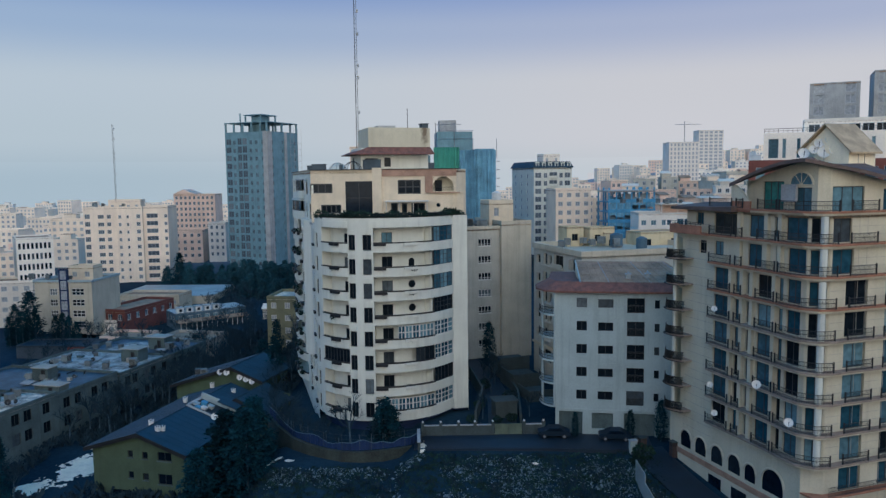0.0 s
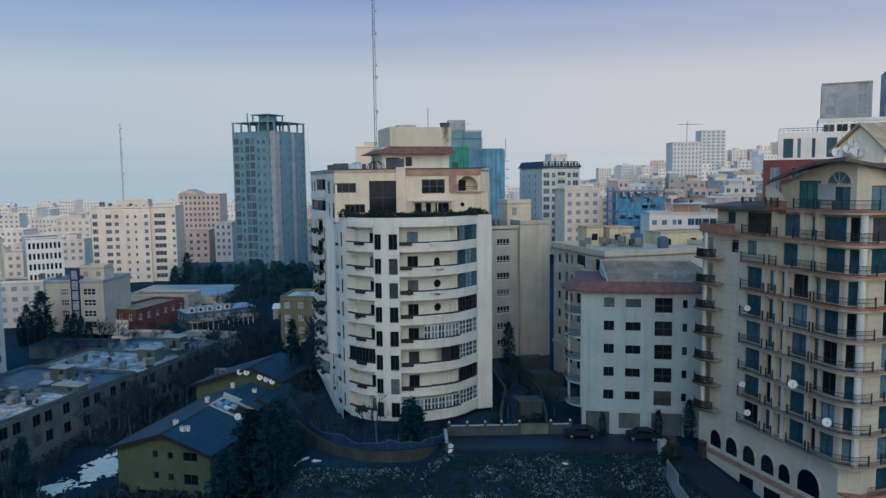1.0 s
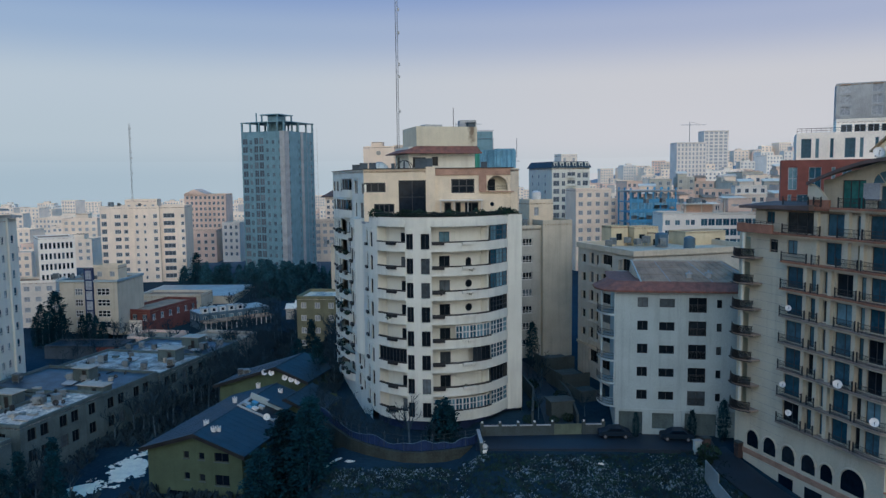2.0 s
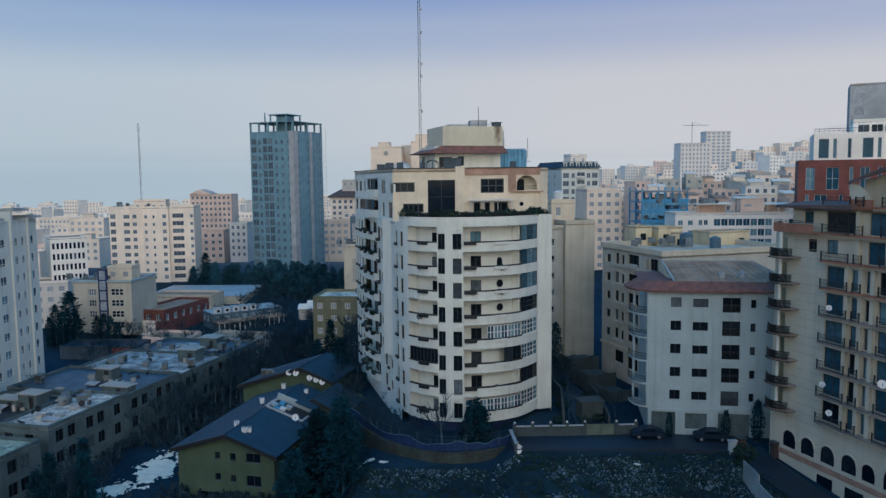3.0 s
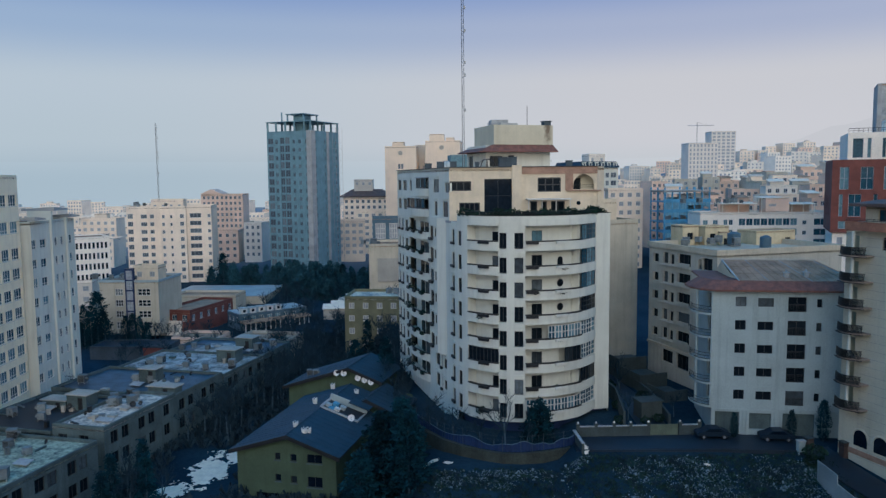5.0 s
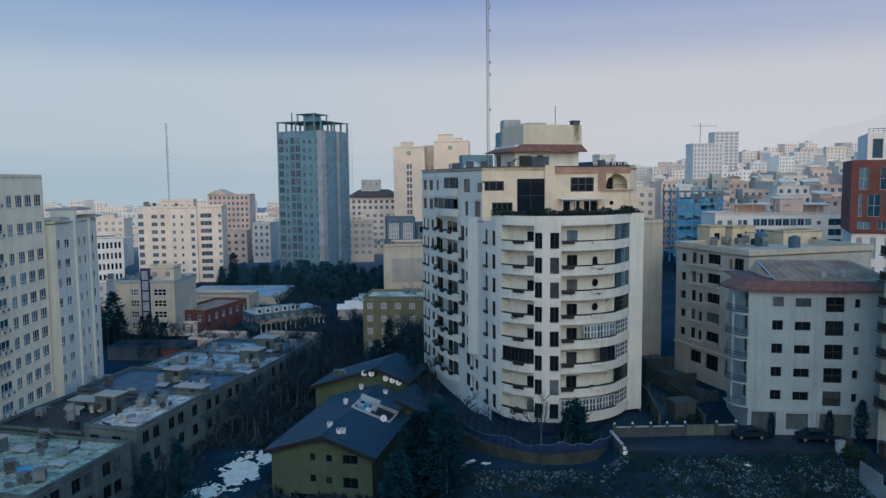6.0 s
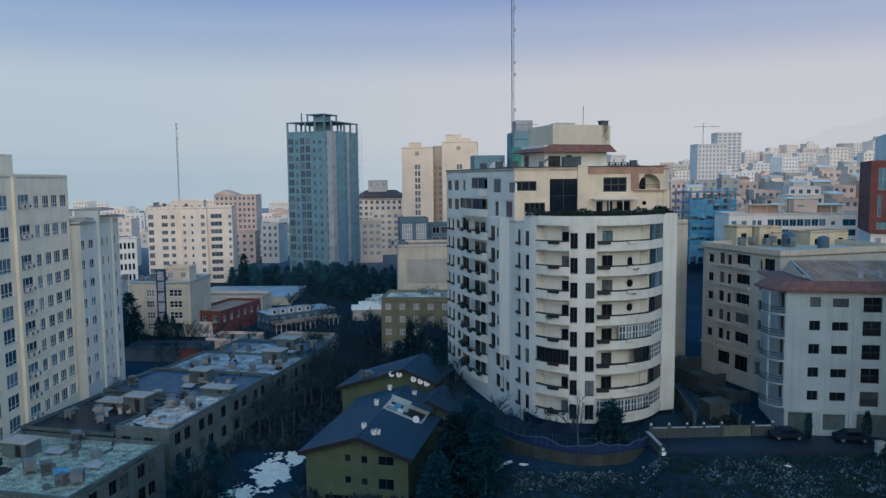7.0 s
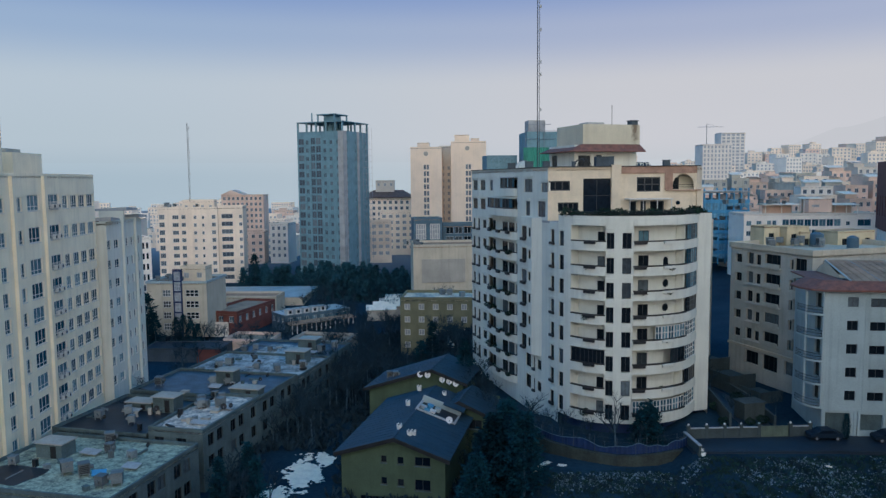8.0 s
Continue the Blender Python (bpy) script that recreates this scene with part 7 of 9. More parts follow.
# close-packed small houses with snowy roofs behind the steel frame
hs = random.Random(61)
for y in (252, 268, 284, 300, 318):
    x = 66 + (y - 250) * 0.05 + hs.uniform(0, 5)
    while x < 112 + (y - 250) * 0.75:
        w, d = hs.uniform(7, 11.5), hs.uniform(8, 11)
        t = 21.5 + 0.10 * (x - 66) + 0.09 * (y - 252) + hs.uniform(-1.5, 3.0)
        yaw = hs.choice((8, -6, 12, 3, -14))
        mat = hs.choice((FARPINK, FARPINK, FARCREAM, FARGREY, BEIGE))
        city_block("small brownish block of flats with a snowy roof", x, y + hs.uniform(-3, 3), yaw, w, d, t, mat, name="snowy_roofed_house", ww=1.3, hh=1.5, step=2.3, margin=0.7, parapet=0.25, roof_mat=SNOWROOF, pane=TOWERDARK, group="snowy-roofed houses")
        if hs.random() < 0.55:
            bm = bmesh.new()
            a, b = w * hs.uniform(0.4, 0.8), d * 0.5
            prism(bm, [(0, 0), (a, 0), (a, b), (0, b)], 0, [1.6, 1.6, 2.4, 2.4])
            prism(bm, [(-0.4, -0.5), (a + 0.4, -0.5), (a + 0.4, b), (-0.4, b)], 1.59, [1.7, 1.7, 2.65, 2.65], 1)
            single("roof_shelter", bm, [mat, hs.choice((SNOW, SNOWROOF, GREYROOF))], "lean-to shelter with a snow-dusted roof", "shelter", pose(x + w * 0.15, y + 3, t + 0.02, 0, 0, yaw), "roof shelters")
        x += w + hs.uniform(0.3, 4.0)

# modern block: a red brick box between white slotted storeys
mg = 5.0
modern = block_building("modern_block", "modern block, red brick box between white slotted storeys", "office building", (72.6, 175.0, mg), -24.0, rect(44, 20), 14.5,
                        {0: [(1.0 + 2.9 * i, 1.2, 5.0, [1.5, 8.4]) for i in range(14)], 3: [(2 + 3.5 * i, 1.0, 5.0, [8.4]) for i in range(5)]}, FARWHITE, GREYROOF, 0.0)
slots = random.Random(12)
holes = []
for q, hh in ((15.4, 1.8), (18.3, 5.2), (24.6, 5.2)):
    u = 1.6
    while u < 41:
        w = slots.choice((0.8, 0.8, 1.9, 2.6))
        holes.append((round(u, 2), round(u + w, 2), q, q + hh))
        u += w + slots.uniform(1.0, 2.6)
bm = bmesh.new()
wall(bm, (-0.5, -0.6), (44.3, -0.6), 14.6, 31.3, holes, 0.45)
wall(bm, (-0.5, 20.3), (-0.5, -0.6), 14.6, 31.3, [(2 + 4 * i, 3 + 4 * i, 18, 23) for i in range(4)], 0.45)
wall(bm, (44.3, -0.6), (44.3, 20.3), 14.6, 31.3)
prism(bm, [(-0.5, -0.6), (44.3, -0.6), (44.3, 20.3), (-0.5, 20.3)], 14.51, 14.59)
prism(bm, [(-0.5, -0.6), (44.3, -0.6), (44.3, 20.3), (-0.5, 20.3)], 31.31, 31.5)
part("brick_box", bm, BRICKRED, modern, "dark red brick box")
for h in holes:
    window_part(modern, place((-0.5, -0.6), (44.3, -0.6), h[0], h[2], 0.25), round(h[1] - h[0], 2), round(h[3] - h[2], 2), 0 if h[1] - h[0] < 1 else 1, 0 if h[3] - h[2] < 3 else 1, FRAMEF, PANEB, False)
bm = bmesh.new()
top_holes = [(1.0 + 3.0 * i, (1.8 if i % 3 else 3.2) + 3.0 * i, 31.9, 36.4) for i in range(13)]
wall(bm, (2.6, 0.4), (44.0, 0.4), 31.51, 37.4, top_holes, 0.4)
wall(bm, (2.6, 19.6), (2.6, 0.4), 31.51, 37.4)
prism(bm, [(2.6, 0.4), (44, 0.4), (44, 19.6), (2.6, 19.6)], 37.41, 37.7)
part("upper_storey", bm, FARWHITE, modern, "white slotted upper storey")
for h in top_holes:
    window_part(modern, place((2.6, 0.4), (44.0, 0.4), h[0], h[2], 0.25), h[1] - h[0], 4.5, 0, 0, FRAMEF, PANEB, False)
bm = bmesh.new()
for i in range(42):
    rod(bm, (2.7 + i, 0.6, 37.7), (2.7 + i, 0.6, 38.7), 0.05, 3)
rod(bm, (2.7, 0.6, 38.7), (43.9, 0.6, 38.7), 0.06, 4)
rod(bm, (2.7, 0.6, 38.2), (43.9, 0.6, 38.2), 0.04, 4)
part("roof_railing", bm, DARKMETAL, modern)
city_block("dark glazed roof pavilion", 86.0, 177.5, -24, 24, 8, 45.4, FARGREY, name="roof_pavilion", base=42.6, ww=2.4, hh=1.8, step=2.8, pane=PANE)
city_block("bare concrete lift towers on the modern block", 103, 210, -26, 12.4, 12, 58.0, PALECONC, name="concrete_tower", sides=(0,), ww=2.6, hh=2.4, step=7.0, base=12.0, parapet=0.3)
city_block("bare concrete lift tower beside the modern block", 121, 210, -24, 14, 12, 61.5, PALECONC, name="concrete_tower", sides=(0,), ww=2.6, hh=2.4, step=7.0, base=12.0, parapet=0.3)

# brick house, pale sheds, blue-roofed row
city_block("low red brick house with a flat grey roof", -89.0, 204.0, 74, 22, 10, -3.0, BRICKRED, name="brick_house", ww=1.5, hh=1.7, step=3.1, base=-9.6, near=True, sides=(0, 3), roof_mat=GREYROOF, frame_mat=FRAMEW, pane=PANEB)
city_block("pale low house beside the brick house", -101.0, 206, -10, 9.5, 9, -6.0, FARWHITE, name="low_house", ww=1.2, hh=1.2, step=3.2, base=-11, roof_mat=TAR)
city_block("long shed with a pale blue sheet roof", -112, 248, -2, 34, 26, -5.2, RENDER, name="shed", sides=(), base=-10, roof_mat=TEALSHEET, parapet=0.0)
city_block("low cream annexe beside the shed", -104, 234, -4, 20, 10, -3.2, RENDER, name="annexe", ww=1.4, hh=1.2, base=-9)
row = city_block("row of low houses below a pale blue sheet roof", -77.0, 209.5, 36, 21, 9, -4.6, TEALCLAD, name="low_house", ww=1.4, hh=1.5, step=2.4, base=-9.6, roof_mat=TEALSHEET, parapet=0.0, near=True, frame_mat=FRAMEW, pane=PANEB, sides=(0, 3))
for i in range(5):
    bm = bmesh.new()
    box(bm, 0.8 + 2.6 * i, 2.5 + 2.6 * i, 0.15, 2.2, 4.95, 6.4)
    prism(bm, [(0.6 + 2.6 * i, 0.0), (2.7 + 2.6 * i, 0.0), (2.7 + 2.6 * i, 2.4), (0.6 + 2.6 * i, 2.4)], 6.4, 6.55, 1)
    box(bm, 1.25 + 2.6 * i, 2.05 + 2.6 * i, 0.13, 0.148, 5.3, 6.1, 2)
    part("dormer", bm, [DISH, TEALSHEET, DARKPANE], row, "white dormer with a blue sheet roof")
for i in range(14):
    bm = bmesh.new()
    box(bm, 0.5 + 1.5 * i, 0.72 + 1.5 * i, -3.2, -3.0, -0.4, 2.6)
    part("porch_post", bm, DISH, row)
bm = bmesh.new()
prism(bm, [(0.0, -3.6), (21.0, -3.6), (21.0, -0.02), (0.0, -0.02)], 2.6, [2.7, 2.7, 3.1, 3.1])
part("porch_roof", bm, GREYROOF, row)
city_block("low dark garage with a red end and flat roof", -105, 178.5, -3, 19, 8, -6.6, CONCRETE, name="garage", roof_mat=TAR, sides=(), base=-11, parapet=0.2)
bm = bmesh.new()
box(bm, 13.0, 18.8, -0.12, -0.01, 0.5, 4.2)
single("painted_end", bm, BRICKRED, "red painted boards on the dark garage", "boards", pose(-105, 178.5, -11, 0, 0, -3))
for i in range(4):
    bm = bmesh.new()
    box(bm, 0, 8.5, 0, 3.2, -0.6, 2.8)
    prism(bm, [(-0.3, -0.4), (8.8, -0.4), (8.8, 3.6), (-0.3, 3.6)], 2.803, [2.95, 2.95, 3.9, 3.9], 1)
    single("shelter", bm, [GREIGE, SNOW], "low shelter with a snow-covered roof", "shelter", pose(-55.0 + 1.6 * i, 222 + 6.0 * i, ground_z(-52, 222 + 6 * i) + 0.4, 0, 0, 4), "snowy shelters")
for x, y, w, d, t, yaw, mat in ((-70, 178, 14, 9, -5.2, -14, GREIGE), (-88, 186, 12, 9, -6.6, -10, FARPINK)):
    city_block("low flat-roofed house among bare trees", x, y, yaw, w, d, t, mat, name="low_house", ww=1.2, hh=1.3, step=3.0, base=-11, group="low houses")

# ---- far town ----
rnd = random.Random(7)
taken = [(-138, 286, 45), (-89, 307, 50), (-44, 358, 70), (-67, 402, 40), (-3, 262, 40), (36, 288, 30), (54, 249, 30), (60, 226, 50), (78, 180, 70), (100, 275, 70), (-112, 200, 34), (-138, 411, 34), (-112, 341, 30), (-128, 222, 30), (-46, 240, 50), (-114, 250, 50)]
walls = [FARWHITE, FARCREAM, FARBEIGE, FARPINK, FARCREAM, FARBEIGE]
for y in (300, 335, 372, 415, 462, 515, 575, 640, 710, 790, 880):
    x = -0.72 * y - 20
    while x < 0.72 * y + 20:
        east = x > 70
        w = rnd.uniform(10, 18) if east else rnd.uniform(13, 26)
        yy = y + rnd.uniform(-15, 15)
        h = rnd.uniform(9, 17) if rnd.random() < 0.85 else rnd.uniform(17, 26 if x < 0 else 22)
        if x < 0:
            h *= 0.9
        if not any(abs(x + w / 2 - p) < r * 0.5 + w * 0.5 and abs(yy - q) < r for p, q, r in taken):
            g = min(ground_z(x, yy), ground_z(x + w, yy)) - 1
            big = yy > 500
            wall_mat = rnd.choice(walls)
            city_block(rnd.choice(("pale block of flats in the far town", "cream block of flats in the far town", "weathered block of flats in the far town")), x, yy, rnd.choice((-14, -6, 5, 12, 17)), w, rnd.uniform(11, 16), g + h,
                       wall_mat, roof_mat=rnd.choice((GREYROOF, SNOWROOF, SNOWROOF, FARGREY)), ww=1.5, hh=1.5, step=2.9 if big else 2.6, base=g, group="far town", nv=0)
            if rnd.random() < 0.4:
                city_block("roof room on a far block", x + w * 0.3, yy + 4, 5, w * 0.35, 5, g + h + 2.6, wall_mat, name="roof_room", base=g + h - 0.3, sides=(), parapet=0.1, group="far roof rooms")
        x += w + (rnd.uniform(2, 18) if x < 60 else rnd.uniform(0, 8))
# blocks beside the pale tower with the mast
city_block("pink-beige apartment tower below a low gable", -149.0, 411.0, 2, 22.6, 16, 25.6, FARPINK, name="gabled_tower", ww=1.3, hh=1.7, step=2.4, pane=TOWERDARK, parapet=0.4)
bm = bmesh.new()
gp = [(-0.4, 0), (11.7, 0), (5.6, 2.6)]
f1, f2 = [bm.verts.new((x, -0.4, z)) for x, z in gp], [bm.verts.new((x, 15, z)) for x, z in gp]
bm.faces.new(f1), bm.faces.new(f2[::-1])
for i in range(3):
    bm.faces.new((f1[(i + 1) % 3], f1[i], f2[i], f2[(i + 1) % 3]))
single("gable_roof", bm, FARPINK, "pale low gable on the pink-beige tower", "roof", pose(-149.0, 411.0, 26.1, 0, 0, 2))
city_block("brownish block of flats with blue-grey balconies", -127.0, 340.0, 4, 16, 14, 10.0, FARPINK, ww=1.4, hh=1.5, step=2.6, pane=TOWERDARK)
city_block("narrow white block of flats", -108.5, 342.0, -8, 8.4, 12, 13.5, FARWHITE, ww=1.2, hh=1.6, step=2.2, pane=TOWERDARK)

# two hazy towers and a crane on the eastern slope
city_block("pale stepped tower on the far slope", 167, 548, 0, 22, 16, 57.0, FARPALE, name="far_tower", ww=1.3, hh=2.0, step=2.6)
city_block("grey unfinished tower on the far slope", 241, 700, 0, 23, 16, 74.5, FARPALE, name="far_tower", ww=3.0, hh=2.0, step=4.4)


def tower_crane(x, y, z, h, arm):
    root = thing("tower_crane", "slim tower crane above the far slope", "crane", pose(x, y, z))
    bm = bmesh.new()
    rod(bm, (0, 0, 0), (0, 0, h), 0.32, 4)
    part("mast", bm, STEEL, root)
    bm = bmesh.new()
    rod(bm, (-arm * 0.55, 0, h - 3), (arm, 0, h - 3), 0.18, 4)
    rod(bm, (0, 0, h), (arm * 0.7, 0, h - 3), 0.12, 3)
    part("jib", bm, STEEL, root)


tower_crane(229, 705, 28, 56, 16)


# ---- trees ----
def grow_bare(seed, height):
    """A leafless tree: trunk mesh and a crown of forking limbs and twigs."""
    r = random.Random(seed)
    trunk, crown = bmesh.new(), bmesh.new()

    def limb(bm, p, d, length, rad, depth):
        q = p + d * length
        rod(bm, p, q, rad, 5 if depth < 2 else 3, r2=rad * 0.62)
        if depth >= 4:
            return
        for i in range((5, 4, 4, 3)[depth]):
            t = r.uniform(0.45, 1.0) if depth else r.uniform(0.55, 1.0)
            s = p + d * length * t
            side = Vector((r.uniform(-1, 1), r.uniform(-1, 1), r.uniform(-0.15, 0.7)))
            nd = (d * 0.75 + side.normalized() * r.uniform(0.5, 0.9)).normalized()
            limb(crown, s, nd, length * r.uniform(0.45, 0.68), max(0.018, rad * 0.55), depth + 1)
    limb(trunk, Vector((0, 0, 0)), Vector((r.uniform(-0.05, 0.05), r.uniform(-0.05, 0.05), 1)).normalized(), height * 0.42, height * 0.016, 0)
    return mesh_of("trunk", trunk, BARK), mesh_of("crown", crown, TWIG)


def grow_conifer(seed, height, spread, leaf=0.5, cypress=False, dense=42, taper=0.85):
    """An evergreen: whorls of drooping sprays, ragged at the edge."""
    r = random.Random(seed)
    trunk, crown = bmesh.new(), bmesh.new()
    rod(trunk, (0, 0, 0), (0, 0, height * 0.94), height * 0.016, 6, r2=0.03)
    n = int(height * (dense if not cypress else 60))
    for i in range(n):
        t = (i + r.random()) / n
        z = height * (0.06 + 0.94 * t)
        if cypress:
            rad = spread * (math.sin(math.pi * min(1, 0.18 + 0.82 * t)) ** 0.7)
        else:
            rad = spread * (1 - t) ** taper * (0.75 + 0.25 * math.sin(t * height * 2.1))
        a = r.uniform(0, math.tau)
        reach = rad * r.uniform(0.35, 1.05)
        c = Vector((math.cos(a) * reach, math.sin(a) * reach, z - reach * 0.12))
        for k in range(4):
            o = Vector((r.gauss(0, 1), r.gauss(0, 1), r.gauss(0, 0.6))) * leaf * 0.55
            d = Vector((math.cos(a + r.gauss(0, 0.7)), math.sin(a + r.gauss(0, 0.7)), r.uniform(-0.5, 0.35) if not cypress else r.uniform(0.2, 1.2))).normalized() * leaf * r.uniform(0.7, 1.5)
            s = Vector((r.gauss(0, 1), r.gauss(0, 1), r.gauss(0, 1))).normalized() * leaf * r.uniform(0.18, 0.4)
            p = c + o
            quad(crown, (p - s * 0.6, p + d * 0.5 - s, p + d, p + d * 0.5 + s))
    return mesh_of("trunk", trunk, BARK), mesh_of("crown", crown, NEEDLE)


def grow_shrub(seed, height, spread, mat):
    r = random.Random(seed)
    trunk, crown = bmesh.new(), bmesh.new()
    for i in range(5):
        a = i * 1.26
        rod(trunk, (0, 0, 0), (math.cos(a) * spread * 0.4, math.sin(a) * spread * 0.4, height * 0.6), 0.03, 4, r2=0.015)
    for i in range(int(180 * spread * height)):
        d = Vector((r.gauss(0, 1), r.gauss(0, 1), r.gauss(0, 1))).normalized() * r.uniform(0.5, 1.0) ** 0.5
        p = Vector((d.x * spread, d.y * spread, height * (0.55 + 0.45 * d.z)))
        p *= 1 + 0.2 * noise.noise(p * 1.3 + Vector((seed, 0, 0)))
        s = Vector((r.gauss(0, 1), r.gauss(0, 1), r.gauss(0, 1))).normalized() * 0.13
        t = Vector((r.gauss(0, 1), r.gauss(0, 1), r.gauss(0, 1))).normalized() * 0.13
        quad(crown, (p - s, p + t, p + s, p - t))
    return mesh_of("trunk", trunk, BARK), mesh_of("crown", crown, mat)


def plant(name, label, category, meshes, x, y, z=None, turn=0.0, size=1.0, group=""):
    root = thing(name, label, category, pose(x, y, ground_z(x, y) - 0.1 if z is None else z, 0, 0, turn) @ Matrix.Scale(size, 4), group)
    for me in meshes:
        part(me.name.split(".")[0], me, None, root)
    return root


BARE = [grow_bare(s, h) for s, h in ((1, 10.0), (2, 11.0), (3, 9.0), (4, 12.0))]
SPRUCE = [grow_conifer(s, h, w) for s, h, w in ((11, 11.0, 3.3), (12, 12.0, 3.0), (13, 9.0, 3.4))]
PINE = [grow_conifer(s, h, w, 0.6) for s, h, w in ((21, 7.5, 3.4), (22, 8.5, 3.8))]
BROAD = [grow_conifer(s, h, w, 0.5, False, 120, 0.55) for s, h, w in ((24, 12.0, 4.6), (25, 13.0, 5.0))]
CYPRESS = [grow_conifer(s, h, w, 0.35, True) for s, h, w in ((31, 9.0, 1.2), (32, 10.0, 1.35))]
SHRUBS = [grow_shrub(s, 1.6, 1.1, SHRUB) for s in (41, 42)]

tr = random.Random(5)


def spruce(x, y, size=1.0, z=None, label="dark green spruce with drooping ragged sprays"):
    plant("spruce", label, "tree", tr.choice(SPRUCE), x, y, z, tr.uniform(0, 360), size, "spruces")


def bare(x, y, size=1.0, label="leafless grey-brown winter tree"):
    plant("bare_tree", label, "tree", tr.choice(BARE), x, y, None, tr.uniform(0, 360), size, "bare trees")


# conifers by the houses, at the white tower's foot and deeper in the gardens
for x, y, s in ((-38.4, 154.0, 1.0), (-36.0, 157.0, 0.85), (-29.5, 113.0, 0.6), (-28.2, 120.0, 0.55), (-60.5, 97.0, 0.75), (-62.0, 88.0, 0.8), (-30.5, 131.0, 0.9)):
    spruce(x, y, s)
plant("spruce", "small broad dark spruce at the white tower's foot", "tree", PINE[0], -8.1, 97.2, -2.4, 30, 0.8, "spruces")
for x, y, s, a in ((-7.3, 97.7, 0.62, 100), (-8.9, 97.6, 0.6, 200)):
    plant("spruce", "small broad dark spruce at the white tower's foot", "tree", PINE[1], x, y, -2.6, a, s, "spruces")
for i, (x, y, s) in enumerate(((-28.6, 94.0, 1.05), (-25.2, 91.0, 0.82), (-31.2, 90.2, 0.8), (-26.4, 99.6, 0.85), (-29.6, 103.0, 0.62))):
    plant("pine", "broad dark evergreen with a rounded crown", "tree", BROAD[i % 2], x, y, None, 70 * i, s, "broad evergreens")
for x, y, s in ((-58.6, 93.0, 0.7), (-63.5, 94.0, 0.7)):
    spruce(x, y, s)
spruce(-110.0, 194.0, 1.6)
spruce(-104.0, 290.0, 1.25)
for i in range(9):
    x = -113.5 + i * 1.9 + (3.5 if i > 4 else 0)
    plant("cypress", "slim dark cypress in a row before cream flats", "tree", CYPRESS[i % 2], x, 190.5 - 0.3 * i, None, i * 40, tr.uniform(0.8, 1.15), "cypresses")
for x, s in ((17.2, 0.38), (24.2, 0.44), (28.0, 0.6)):
    plant("cypress", "slim dark cypress against the grey-white flats", "tree", CYPRESS[0], x, 95.6 - 0.17 * (x - 15), -1.2, x * 20, s, "cypresses")
plant("cypress", "slim dark cypress by the cream flats", "tree", CYPRESS[1], 8.2, 132.0, -1.0, 10, 0.8, "cypresses")
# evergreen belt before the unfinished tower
# paler, bluer copy of the needles, haze put into the colour
PARKHAZE = surface("blue_green_pine_needles", (0.030, 0.095, 0.115), 0.8, 5, 0.6, 0.4, 0, tint=0.3, gloss=0.12)
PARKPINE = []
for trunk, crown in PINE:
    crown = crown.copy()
    crown.materials[0] = PARKHAZE
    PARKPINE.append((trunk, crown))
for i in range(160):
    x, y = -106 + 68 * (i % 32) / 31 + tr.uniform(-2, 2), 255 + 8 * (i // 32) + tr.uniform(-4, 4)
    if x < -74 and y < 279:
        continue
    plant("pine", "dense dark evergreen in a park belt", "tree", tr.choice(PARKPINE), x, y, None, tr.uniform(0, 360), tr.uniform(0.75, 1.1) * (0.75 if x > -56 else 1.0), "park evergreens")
# bare trees: gardens between the flat blocks and the houses, the wooded middle, round the white tower
for i in range(58):
    t = i / 57
    x = -60 + 9 * t + tr.uniform(-4.5, 4.5)
    y = 92 + 82 * t + tr.uniform(-4, 4)
    if 96 < y < 118 and -62.5 < x < -49:
        continue
    bare(x, y, tr.uniform(0.65, 1.05))
for i in range(130):
    x, y = tr.uniform(-62, -29), tr.uniform(138, 212)
    if -46 < x < -22 and 176 < y < 196:
        continue
    bare(x, y, tr.uniform(0.6, 0.95))
for i in range(14):
    bare(tr.uniform(-33, -27), 104 + i * 2.6, tr.uniform(0.6, 0.9))
for x, y, s in ((-19.5, 98.5, 0.75), (-16.0, 96.4, 0.8), (-12.6, 96.0, 0.85), (-21.5, 101.0, 0.85), (-23.0, 105.0, 0.8), (-9.9, 95.6, 0.55)):
    bare(x, y, s, "slim leafless tree before the white tower")
for x, y, s in ((-24.6, 107.5, 0.7), (-26.2, 112.5, 0.75), (-27.6, 117.0, 0.8), (-22.4, 103.0, 0.7), (-18.0, 97.4, 0.65), (-14.2, 95.6, 0.6), (-6.4, 96.4, 0.4), (-28.8, 122.5, 0.8)):
    bare(x, y, s, "slim leafless tree before the white tower")
for x, y, s in ((-88.5, 118.5, 0.8), (-87.0, 123.0, 0.9), (-86.0, 128.0, 0.85), (-84.0, 133.0, 0.8), (-90.0, 140, 0.8), (-86, 150, 0.9)):
    bare(x, y, s)
for i in range(50):
    bare(tr.uniform(-104, -60), tr.uniform(170, 204), tr.uniform(0.5, 0.8))
for i in range(110):
    x, y = tr.uniform(-78, -40), tr.uniform(196, 262)
    if not (-56 < x < -40 and 206 < y < 230):
        bare(x, y, tr.uniform(0.5, 0.85))
for i in range(10):
    bare(-41 + i * 2.6, 214 + tr.uniform(-2, 2), tr.uniform(0.6, 0.85))
for x, y, s in ((5.4, 103.0, 0.5), (9.8, 107.5, 0.5), (7.5, 116.0, 0.55), (8.5, 121.0, 0.6), (6.8, 126.0, 0.6), (3.0, 128.0, 0.5), (12.2, 104.0, 0.45)):
    bare(x, y, s)
